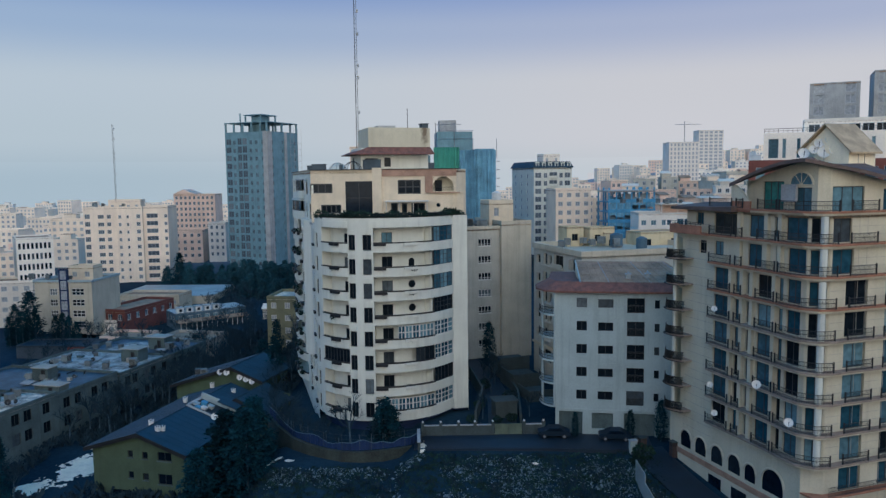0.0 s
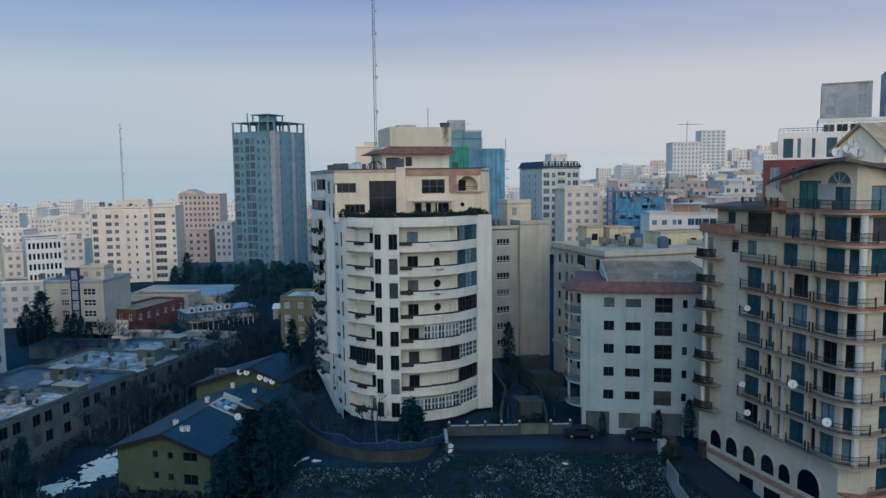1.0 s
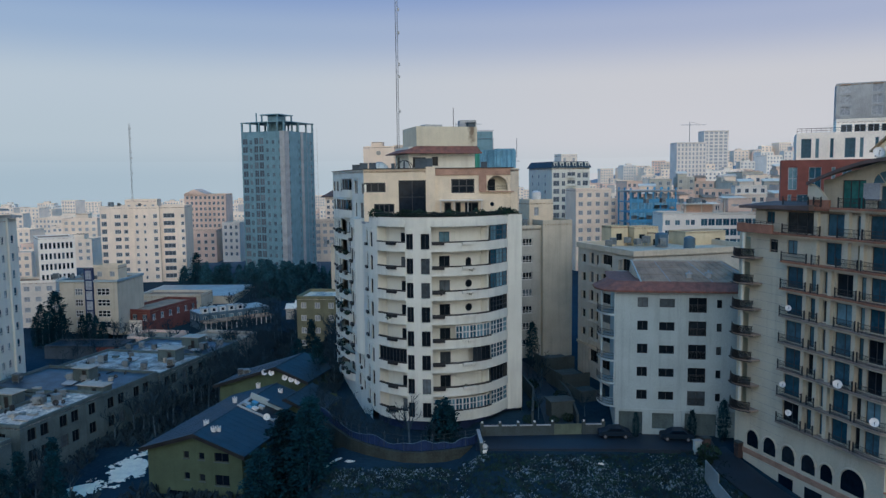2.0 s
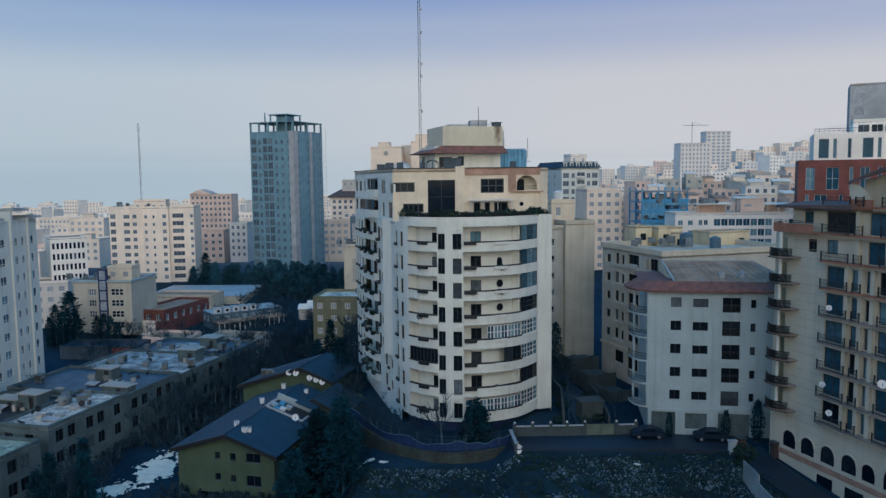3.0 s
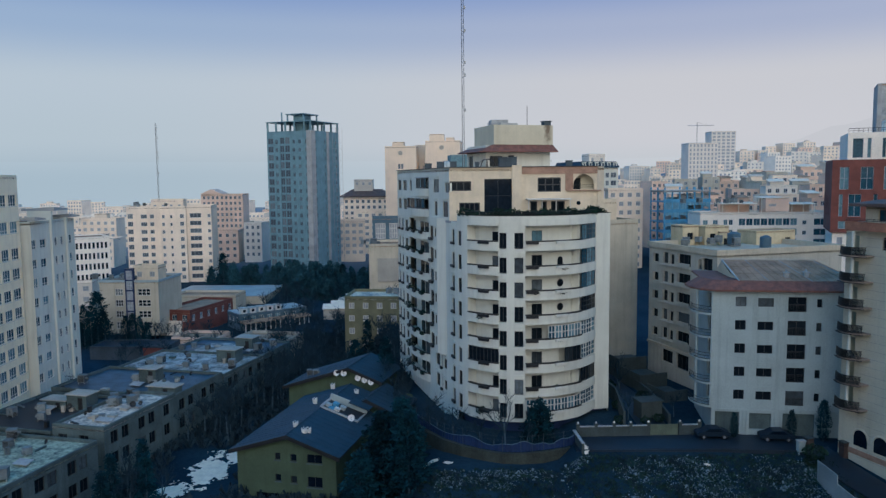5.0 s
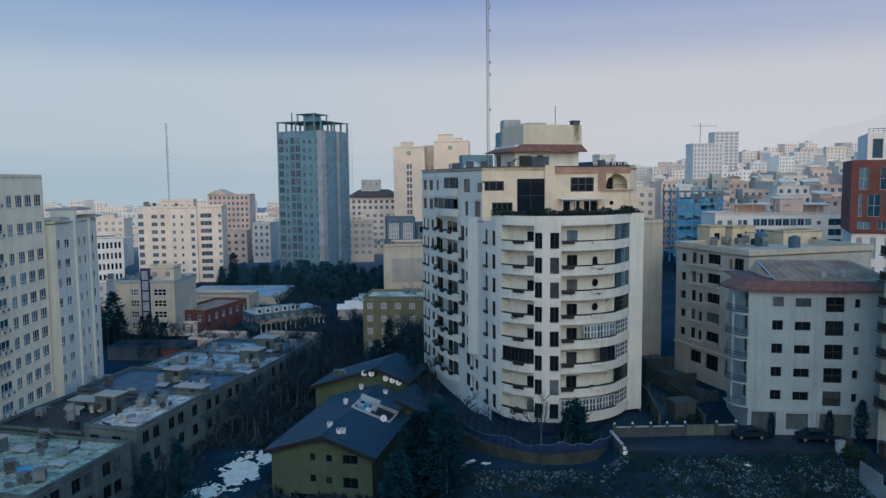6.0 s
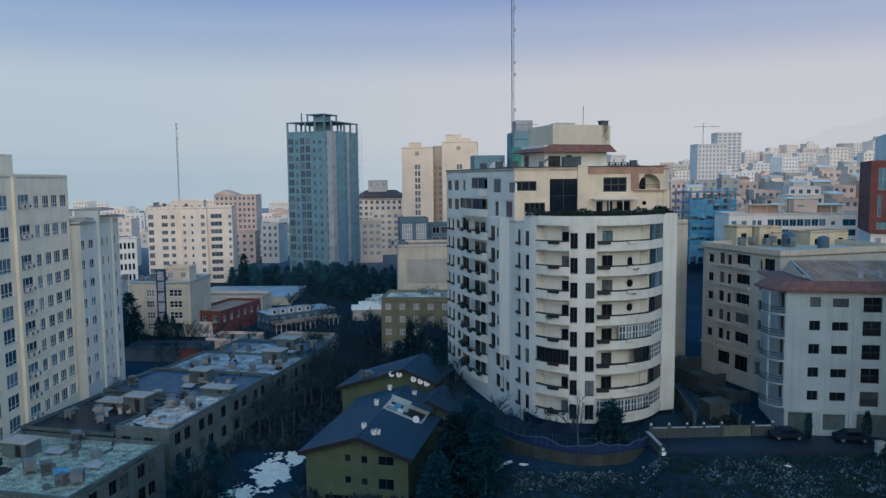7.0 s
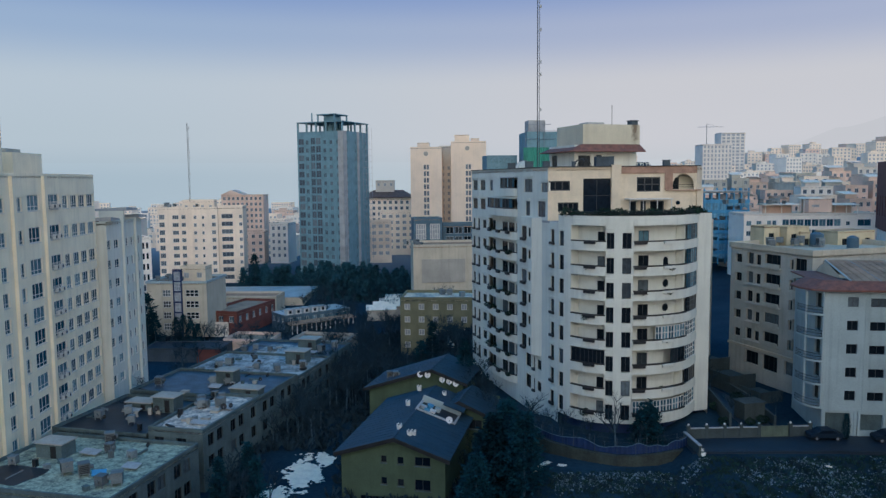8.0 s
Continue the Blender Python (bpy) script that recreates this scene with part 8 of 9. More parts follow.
for x, y, s in ((5.2, 108.0, 0.9), (10.0, 112.0, 1.0), (6.4, 119.0, 1.1), (9.4, 102.0, 0.8), (3.8, 101.5, 0.8), (7.4, 101.4, 0.7)):
    plant("alley_shrub", "dark evergreen shrub beside the alley", "shrub", SHRUBS[0], x, y, None, x * 37, s, "alley shrubs")
for x, y, s in ((24.5, 88.6, 1.3), (23.4, 87.2, 0.9)):
    plant("lane_shrub", "dark evergreen shrub at the lane's gate", "shrub", SHRUBS[1], x, y, None, x * 41, s, "lane shrubs")
# shrubs on the terrace of the white tower
for i in range(40):
    x = -17.2 + 19.6 * i / 39 + tr.uniform(-0.2, 0.2)
    plant("terrace_shrub", "clipped evergreen shrub in a terrace planter", "shrub", SHRUBS[i % 2], x, bow_y(x) + 1.1, 27.35, i * 50, tr.choice((0.62, 0.68, 0.74, 0.78, 0.82, 1.0)), "terrace shrubs")


# ---- undergrowth, rubble and snow ----
def scatter_tufts(name, label, spots, mat, seed, high=(0.4, 1.2), blades=7):
    r = random.Random(seed)
    vs, fs = [], []
    for x, y in spots:
        z = ground_z(x, y) - 0.05
        h = r.uniform(*high)
        for k in range(blades):
            a = r.uniform(0, math.tau)
            lx, ly = math.cos(a) * h * r.uniform(0.2, 0.7), math.sin(a) * h * r.uniform(0.2, 0.7)
            wx, wy = -math.sin(a) * 0.06 * h, math.cos(a) * 0.06 * h
            b = len(vs)
            ox, oy = x + r.uniform(-0.3, 0.3), y + r.uniform(-0.3, 0.3)
            vs += [(ox - wx, oy - wy, z), (ox + wx, oy + wy, z), (ox + lx + wx * 0.5, oy + ly + wy * 0.5, z + h), (ox + lx * 1.4, oy + ly * 1.4, z + h * 0.85)]
            fs.append((b, b + 1, b + 2, b + 3))
    me = bpy.data.meshes.new(name)
    me.from_pydata(vs, [], fs)
    me.materials.append(mat)
    tagged(new(name, me), label, "undergrowth", kind="stuff")


sr = random.Random(9)
scatter_tufts("undergrowth", "dead winter undergrowth and brambles in the gardens", [q for q in ((sr.uniform(-66, -26), sr.uniform(84, 205)) for _ in range(4200)) if not (-62 < q[0] < -50 and 97 < q[1] < 117)], TWIG, 3, (0.5, 1.8))
scatter_tufts("dead_grass", "dead grass and weeds on the rubble slope", [(sr.uniform(-24, 26), sr.uniform(70, 91.0)) for _ in range(5200)], SHRUB, 4, (0.10, 0.38), 8)
WEED = surface("damp_winter_weeds", (0.030, 0.075, 0.060), 0.9, 6, 0.6, 0.4, 0, gloss=0.12)
scatter_tufts("weeds", "damp green weeds and grass on the rubble slope", [(sr.uniform(-22, 24), sr.uniform(64, 90.5)) for _ in range(2200)], WEED, 8, (0.10, 0.40), 9)
scatter_tufts("brambles", "dark brambles on the rubble slope", [(sr.uniform(-24, 24), sr.uniform(66, 90.0)) for _ in range(700)], TWIG, 5, (0.25, 0.75), 9)


def scatter_rocks(name, label, spots, seed, size):
    r = random.Random(seed)
    base = bmesh.new()
    bmesh.ops.create_icosphere(base, subdivisions=1, radius=1)
    bv, bf = [v.co.copy() for v in base.verts], [[v.index for v in f.verts] for f in base.faces]
    base.free()
    vs, fs = [], []
    for x, y in spots:
        z, s = ground_z(x, y), r.uniform(*size) * (2.2 if r.random() < 0.05 else 1)
        q = Euler((r.uniform(0, 6), r.uniform(0, 6), r.uniform(0, 6))).to_matrix() @ Matrix.Diagonal((r.uniform(0.6, 1.4), r.uniform(0.6, 1.3), r.uniform(0.4, 0.8)))
        b = len(vs)
        vs += [tuple(q @ v * s * r.uniform(0.8, 1.15) + Vector((x, y, z + s * 0.15))) for v in bv]
        fs += [tuple(i + b for i in f) for f in bf]
    me = bpy.data.meshes.new(name)
    me.from_pydata(vs, [], fs)
    me.materials.append(RUBBLE)
    tagged(new(name, me), label, "rubble", kind="stuff")


def slope_spots(n):
    out = []
    while len(out) < n:
        x, y = sr.uniform(-22, 25), sr.uniform(68, 90.8)
        if noise.noise((x * 0.16, y * 0.16, 4)) > -0.15 + 0.25 * sr.random():
            out.append((x, y))
    return out


scatter_rocks("rubble", "broken grey rubble strewn over the slope", slope_spots(10500), 6, (0.035, 0.13))


def snow_patch(x, y, rx, ry, seed):
    """Thin old snow, broken by what pokes through it: a sheet over the cells that still hold snow."""
    step = max(0.16, min(rx, ry) / 14)
    bm, made = bmesh.new(), {}

    def vert(i, j):
        if (i, j) not in made:
            px, py = i * step, j * step
            made[i, j] = bm.verts.new((px + 0.4 * step * noise.noise((px * 3, py * 3, seed)), py + 0.4 * step * noise.noise((px * 3, py * 3, seed + 9)), ground_z(x + px, y + py) + 0.12 + 0.12 * noise.noise((px * 0.8, py * 0.8, seed))))
        return made[i, j]
    n, k = int(rx * 1.3 / step), int(ry * 1.3 / step)
    for i in range(-n, n):
        for j in range(-k, k):
            px, py = (i + 0.5) * step, (j + 0.5) * step
            d = math.hypot(px / rx, py / ry)
            if d + 0.55 * noise.noise((px * 0.55, py * 0.55, seed)) + 0.4 * noise.noise((px * 1.9, py * 1.9, seed + 3)) < 0.85:
                bm.faces.new((vert(i, j), vert(i + 1, j), vert(i + 1, j + 1), vert(i, j + 1)))
    for f in bm.faces:
        f.smooth = True
    single("snow_patch", bm, SNOW, "ragged patch of old snow on dark ground", "snow", pose(x, y, 0), "snow patches")


for i, (x, y, rx, ry) in enumerate(((-55.6, 107.5, 3.0, 7.5), (-58.8, 100.5, 2.6, 3.6), (-53.0, 114.0, 1.6, 2.6), (-22.6, 94.2, 1.5, 0.9), (-20.4, 92.8, 0.7, 0.5), (-49.5, 123, 1.2, 2.2), (-47, 128, 1.4, 1.6), (-27.7, 121, 0.8, 4.6), (-31.5, 166, 1.0, 6.5), (-2.9, 92.6, 0.45, 1.7), (-44, 150, 2.0, 3.0), (-38.0, 148, 1.5, 2.4), (11, 88, 0.6, 0.4))):
    snow_patch(x, y, rx, ry, i * 1.7 + 0.3)


# ---- walls, fence and gate by the street ----
def garden_wall(name, pts, z0, z1, thick, mat, label, cap=True, follow=False):
    root = thing(name, label, "wall", pose(pts[0][0], pts[0][1], z0), kind="structure")
    loc = [(x - pts[0][0], y - pts[0][1]) for x, y in pts]
    bm = bmesh.new()
    band(bm, loc, thick, -1.5, z1 - z0)
    part("masonry", bm, mat, root)
    if cap:
        bm = bmesh.new()
        band(bm, offset(loc, -0.06), thick + 0.12, z1 - z0 + 0.003, z1 - z0 + 0.12)
        part("coping", bm, PALECONC, root)
    return root


FENCE = [(-26.5, 108.0), (-23.8, 102.6), (-20.8, 97.8), (-18.4, 95.4), (-16.0, 93.7), (-13.4, 92.4), (-11.0, 92.2), (-8.0, 92.8), (-5.2, 93.8), (-3.6, 94.6)]
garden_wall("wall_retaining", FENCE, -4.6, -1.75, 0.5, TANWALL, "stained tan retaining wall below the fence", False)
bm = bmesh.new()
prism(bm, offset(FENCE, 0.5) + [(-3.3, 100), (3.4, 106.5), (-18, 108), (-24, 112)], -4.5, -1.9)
single("garden_terrace", bm, EARTH, "earth terrace behind the retaining wall, painted navy for shade", "terrace", kind="structure")


def sheet_fence(pts, z0, h):
    root = thing("sheet_fence", "dark blue sheet fence on metal posts around the white tower", "fence", pose(pts[0][0], pts[0][1], z0))
    loc = [(x - pts[0][0], y - pts[0][1]) for x, y in pts]
    for a, b in zip(loc, loc[1:]):
        n = max(1, round(math.hypot(b[0] - a[0], b[1] - a[1]) / 2.0))
        for i in range(n):
            p = (a[0] + (b[0] - a[0]) * i / n, a[1] + (b[1] - a[1]) * i / n)
            q = (a[0] + (b[0] - a[0]) * (i + 1) / n, a[1] + (b[1] - a[1]) * (i + 1) / n)
            bm = bmesh.new()
            rod(bm, (*p, 0), (*p, h + 0.15), 0.03, 5)
            part("post", bm, CONCRETE, root)
            bm = bmesh.new()
            for k in (0.75, 1.0):
                rod(bm, (*p, h * k), (*q, h * k), 0.012, 3)
            part("wire", bm, CONCRETE, root)
            # the sheet's upper edge hangs in folds
            bm = bmesh.new()
            n2 = 10
            mid = [(p[0] + (q[0] - p[0]) * t / n2 - (q[1] - p[1]) * 0.025 * math.sin(t * 2.2), p[1] + (q[1] - p[1]) * t / n2 + (q[0] - p[0]) * 0.025 * math.sin(t * 2.2)) for t in range(n2 + 1)]
            top = [h * (0.52 + 0.12 * math.sin(0.9 * x + 0.3) + 0.07 * math.sin(2.3 * x + y)) for x, y in mid]
            for t in range(n2):
                quad(bm, ((*mid[t], 0.05), (*mid[t + 1], 0.05), (*mid[t + 1], top[t + 1]), (*mid[t], top[t])))
                rod(bm, (*mid[t], top[t]), (*mid[t + 1], top[t + 1]), 0.05, 4, 1)
            part("fence_sheet", bm, [FENCEBLUE, TEALCLAD], root, "navy sheet with a paler hem")


sheet_fence(offset(FENCE, 0.25), -1.63, 2.0)


def street_wall():
    a, b = Vector((-3.2, 96.4)), Vector((13.4, 96.7))
    root = thing("street_wall", "pale street wall with panelled piers and round lamps", "wall", pose(a.x, a.y, -1.25, 0, 0, math.degrees(math.atan2(b.y - a.y, b.x - a.x))))
    L = (b - a).length
    posts = [0.2, 2.6, 5.0, 7.2, 9.6, 13.8, L - 0.2]
    for x in posts:
        bm = bmesh.new()
        box(bm, x - 0.2, x + 0.2, -0.22, 0.22, -0.6, 1.75)
        box(bm, x - 0.26, x + 0.26, -0.28, 0.28, 1.753, 1.85)
        p = part("pier", bm, MASONRY, root)
        bm = bmesh.new()
        bmesh.ops.create_uvsphere(bm, u_segments=10, v_segments=6, radius=0.15, matrix=Matrix.Translation((x, 0, 2.0)))
        part("globe_lamp", bm, DISH, p, "white globe lamp, unlit")
    for p, q in zip(posts, posts[1:]):
        if 9.5 < p < 9.7:
            for s in (0, 1):
                x0 = p + 0.25 + s * (q - p - 0.5) / 2
                x1 = x0 + (q - p - 0.5) / 2 - 0.02
                bm = bmesh.new()
                box(bm, x0, x1, -0.04, 0.04, 0.1, 1.6)
                for i in range(6):
                    xx = x0 + 0.1 + (x1 - x0 - 0.2) * i / 5
                    rod(bm, (xx, -0.06, 0.15), (xx, -0.06, 1.55), 0.02, 4)
                part("gate_leaf", bm, GATE, root, "grey-green metal gate leaf")
            continue
        bm = bmesh.new()
        box(bm, p + 0.2, q - 0.2, -0.12, 0.12, -0.6, 1.45)
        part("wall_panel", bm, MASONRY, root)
        bm = bmesh.new()
        box(bm, p + 0.2, q - 0.2, -0.17, 0.17, 1.453, 1.55)
        part("coping", bm, PALECONC, root)


street_wall()
garden_wall("wall_street_edge", [(-3.4, 91.4), (4, 91.3), (14, 91.0), (21.5, 90.2)], -3.2, -1.05, 0.25, ASPHALT, "low dark concrete wall along the street edge", False)
garden_wall("wall_side", [(-3.7, 96.2), (-3.5, 91.2)], -3.0, -0.2, 0.3, MASONRY, "short stained side wall by the street end")
garden_wall("wall_lane", [(22.2, 83.7), (22.1, 79.3)], -3.0, 0.25, 0.08, TEALSHEET, "pale blue sheet fence beside the lane", False)
garden_wall("wall_lane_low", [(22.1, 79.25), (21.9, 73.0)], -4.4, -0.72, 0.08, TEALSHEET, "lower pale blue sheet fence beside the lane", False)
post = thing("gate_post", "pale rendered gate post with a flat cap", "post", pose(23.6, 90.3, ground_z(23.6, 90.3) - 0.15, 0, 0, 8))
bm = bmesh.new()
box(bm, -0.45, 0.45, -0.3, 0.3, 0, 1.75)
part("shaft", bm, GREYWHITE, post)
bm = bmesh.new()
box(bm, -0.53, 0.53, -0.38, 0.38, 1.753, 1.87)
part("cap", bm, PALECONC, post)
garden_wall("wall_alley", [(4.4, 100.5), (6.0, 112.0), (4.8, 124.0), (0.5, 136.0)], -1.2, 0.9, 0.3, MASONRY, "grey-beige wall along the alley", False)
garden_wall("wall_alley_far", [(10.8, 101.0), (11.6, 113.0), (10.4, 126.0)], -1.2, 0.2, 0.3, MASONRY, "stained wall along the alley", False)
bm = bmesh.new()
box(bm, -1.6, 1.6, -1.2, 1.2, 0, 2.4)
box(bm, -1.8, 1.8, -1.4, 1.4, 2.403, 2.6)
single("gate_hut", bm, [MASONRY], "small pale gate hut behind the street wall", "hut", pose(8.6, 104.5, -1.2, 0, 0, 12))


DARKBRICK = surface("sooty_brown_brick", (0.060, 0.038, 0.034), 0.85, 9, 0.5, 0.25, 0.2, tint=0.3)
for x, y, h in ((25.0, 91.2, 1.5), (28.4, 89.2, 2.2)):
    root = thing("gate_pillar", "stout brown brick gate pillar beside the lane", "pillar", pose(x, y, ground_z(x, y) - 0.1, 0, 0, 12), "gate pillars")
    for i in range(int(h / 0.25)):
        bm = bmesh.new()
        box(bm, -0.42 + 0.015 * (i % 2), 0.42 - 0.015 * (i % 2), -0.42, 0.42, i * 0.25, i * 0.25 + 0.235)
        part("brick_course", bm, DARKBRICK, root)
    bm = bmesh.new()
    box(bm, -0.5, 0.5, -0.5, 0.5, int(h / 0.25) * 0.25, int(h / 0.25) * 0.25 + 0.12)
    part("cap", bm, MASONRY, root)


# ---- parked cars ----
def car_meshes():
    prof = [(-2.1, 0.35), (-2.12, 0.75), (-1.9, 0.92), (-1.25, 0.98), (-0.65, 1.42), (0.75, 1.45), (1.45, 1.0), (2.0, 0.92), (2.12, 0.7), (2.08, 0.35)]
    body = bmesh.new()
    l = [body.verts.new((x, -0.84, z)) for x, z in prof]
    r = [body.verts.new((x, 0.84, z)) for x, z in prof]
    body.faces.new(l), body.faces.new(r[::-1])
    for i in range(len(prof)):
        j = (i + 1) % len(prof)
        body.faces.new((l[j], l[i], r[i], r[j]))
    bmesh.ops.bevel(body, geom=body.edges[:], offset=0.06, segments=1, affect="EDGES")
    wheel, rim = bmesh.new(), bmesh.new()
    rod(wheel, (0, -0.1, 0), (0, 0.1, 0), 0.31, 14)
    rod(rim, (0, -0.11, 0), (0, 0.11, 0), 0.18, 10)
    side = bmesh.new()
    quad(side, [(x, 0, z) for x, z in ((-1.05, 1.0), (1.25, 1.0), (0.7, 1.38), (-0.6, 1.36))])
    return body, wheel, rim, side


CARPAINT = surface("dark_car_paint", (0.008, 0.020, 0.034), 0.4, 20, 1, 0.1, 0, gloss=0.2)
body, wheel, rim, side_glass = car_meshes()
car = thing("car", "dark saloon car parked before the grey-white flats", "car", pose(14.4, 95.3, -1.06, 0, 0, -4), "parked cars")
part("body", body, CARPAINT, car)
glass_mesh = mesh_of("side_window", side_glass, DARKPANE)
for y in (-0.849, 0.849):
    part("side_window", glass_mesh, None, car, m=pose(0, y, 0))
wm, rmesh = mesh_of("wheel", wheel, TAR), mesh_of("rim", rim, STEEL)
for x in (-1.3, 1.3):
    for y in (-0.78, 0.78):
        w = part("wheel", wm, None, car, m=pose(x, y, 0.31))
        part("rim", rmesh, None, w)
for x, y, yaw in ((22.2, 94.0, -8),):
    copy_thing(car, pose(x, y, ground_z(x, y) + 0.09, 0, 0, yaw))


# pots on the long side's balconies of the white tower
pots = random.Random(31)
for k in range(8):
    for s in (16.2, 19.4, 23.0, 26.0):
        if pots.random() < 0.75:
            t = s / 36.4
            x, y = -18.4 - 10.0 * t - 0.9, 106.2 + 35.0 * t - 0.25
            plant("balcony_plant", "dark potted plant on a balcony of the white tower", "potted plant", SHRUBS[k % 2], x, y, Z0 + FL * k + 0.6, pots.uniform(0, 360), pots.uniform(0.35, 0.6), "balcony plants")
for k in range(8):
    for x in (-15.0, -8.4, -4.5):
        if pots.random() < 0.7:
            plant("balcony_plant", "small potted plant on a bowed balcony", "potted plant", SHRUBS[k % 2], x + pots.uniform(-0.5, 0.5), bow_y(x) + 0.5, Z0 + FL * k, pots.uniform(0, 360), pots.uniform(0.4, 0.75), "balcony plants")


# ---- roof clutter ----
def dish_meshes(r, mat):
    bowl = bmesh.new()
    rings = []
    for i in range(5):
        t = i / 4
        rings.append([bowl.verts.new((r * t * math.cos(j * math.tau / 16), -0.28 * r * t * t + 0.12 * r, r * t * math.sin(j * math.tau / 16))) for j in range(16)])
    for p, q in zip(rings, rings[1:]):
        for j in range(16):
            k = (j + 1) % 16
            bowl.faces.new((p[j], p[k], q[k], q[j]))
    bmesh.ops.remove_doubles(bowl, verts=bowl.verts[:], dist=0.0005)
    for f in bowl.faces:
        f.smooth = True
    arm = bmesh.new()
    rod(arm, (0, 0.1 * r, -r * 0.8), (0, -0.75 * r, -0.1 * r), 0.02, 4)
    box(arm, -0.05, 0.05, -0.85 * r, -0.65 * r, -0.14 * r, 0.0)
    mast = bmesh.new()
    rod(mast, (0, 0.15 * r, -r * 1.35), (0, 0.12 * r, 0), 0.03, 5)
    return mesh_of("bowl", bowl, mat), mesh_of("feed_arm", arm, DARKMETAL), mesh_of("mast", mast, STEEL)


DISHES = {"white": dish_meshes(0.5, DISH), "dark": dish_meshes(0.5, DARKMETAL)}


def dish(x, y, z, yaw, size=1.0, tone="white", label="white satellite dish on a short mast", tilt=-25):
    root = thing("satellite_dish", label, "satellite dish", pose(x, y, z, tilt, 0, yaw) @ Matrix.Scale(size, 4), "satellite dishes")
    for me in DISHES[tone]:
        part(me.name.split(".")[0], me, None, root)


def cooler_meshes():
    body, slat, leg = bmesh.new(), bmesh.new(), bmesh.new()
    box(body, -0.5, 0.5, -0.5, 0.5, 0.3, 1.25)
    box(body, -0.54, 0.54, -0.54, 0.54, 1.253, 1.33)
    rod(body, (0.5, 0, 0.8), (0.85, 0, 0.8), 0.22, 8)
    for i in range(5):
        z = 0.42 + i * 0.16
        box(slat, -0.42, 0.42, -0.53, -0.503, z, z + 0.09)
    box(leg, -0.04, 0.04, -0.04, 0.04, 0, 0.3)
    return mesh_of("body", body, STEELPAINT), mesh_of("louvre", slat, DARKMETAL), mesh_of("leg", leg, STEEL)


STEELPAINT = surface("cooler_paint", (0.17, 0.19, 0.19), 0.6, 10, 0.8, 0.25, 0.1, tint=0.35)
COOLER = cooler_meshes()


def cooler(x, y, z, yaw, size=1.0):
    root = thing("rooftop_cooler", "boxy evaporative cooler on a flat roof", "air cooler", pose(x, y, z, 0, 0, yaw) @ Matrix.Scale(size, 4), "rooftop coolers")
    for me in COOLER[:2]:
        part(me.name.split(".")[0], me, None, root)
    for lx in (-0.42, 0.42):
        for ly in (-0.42, 0.42):
            part("leg", COOLER[2], None, root, m=pose(lx, ly, 0))


def stair_head(x, y, z, yaw, w, d, h, mat=None):
    root = thing("roof_hut", "small cream stair head on a flat roof", "roof hut", pose(x, y, z, 0, 0, yaw), "stair heads")
    bm = bmesh.new()
    wall(bm, (0, 0), (w, 0), 0, h, [(w * 0.55, w * 0.55 + 0.9, 0.05, min(2.0, h - 0.3))], 0.2)
    wall(bm, (w, 0), (w, d), 0, h)
    wall(bm, (w, d), (0, d), 0, h)
    wall(bm, (0, d), (0, 0), 0, h)
    part("wall", bm, mat or OLDWALL, root)
    bm = bmesh.new()
    box(bm, -0.25, w + 0.25, -0.25, d + 0.25, h, h + 0.15)
    part("roof_slab", bm, GREIGE, root)
    bm = bmesh.new()
    box(bm, w * 0.55 + 0.02, w * 0.55 + 0.88, 0.1, 0.14, 0.05, min(1.98, h - 0.32))
    part("door", bm, DARKMETAL, root)


def roof_vent(x, y, z, h=0.9):
    root = thing("roof_vent", "squat white chimney pot with a notched rim", "vent", pose(x, y, z), "roof vents")
    bm = bmesh.new()
    rod(bm, (0, 0, -0.3), (0, 0, h), 0.34, 12, r2=0.38)
    part("pipe", bm, DISH, root)
    bm = bmesh.new()
    rod(bm, (0, 0, h + 0.003), (0, 0, h + 0.1), 0.16, 8)
    part("neck", bm, DARKMETAL, root)
    bm = bmesh.new()
    for i in range(4):
        a = i * math.pi / 2 + 0.4
        rod(bm, (0.3 * math.cos(a), 0.3 * math.sin(a), h + 0.003), (0.3 * math.cos(a), 0.3 * math.sin(a), h + 0.2), 0.08, 6)
    part("cowl", bm, DISH, root)


def sheet(x, y, z, w, d, yaw, mat, label, tilt=8):
    bm = bmesh.new()
    box(bm, -w / 2, w / 2, -d / 2, d / 2, 0, 0.12)
    single("roof_hatch", bm, mat, label, "hatch", pose(x, y, z + 0.15, tilt, 3, yaw), "roof hatches")


cl = random.Random(17)
UNITS = (((-93.7, 88.3), 22.0, 18.0, -2.42), ((-76.2, 104.7), 8.5, 17.0, -1.42), ((-91.4, 108.4), 15.4, 17.0, -2.52), ((-87.0, 125.6), 23.6, 14.8, -2.02), ((-83.0, 140.8), 23.4, 15.6, -2.62), ((-78.8, 157.0), 22.0, 14.0, -3.22))
cy, sy = math.cos(radians(FR_YAW)), math.sin(radians(FR_YAW))


def on_unit(i, u, v):
    (ox, oy), w, d, z = UNITS[i]
    return ox + u * w * cy - v * d * sy, oy + u * w * sy + v * d * cy, z


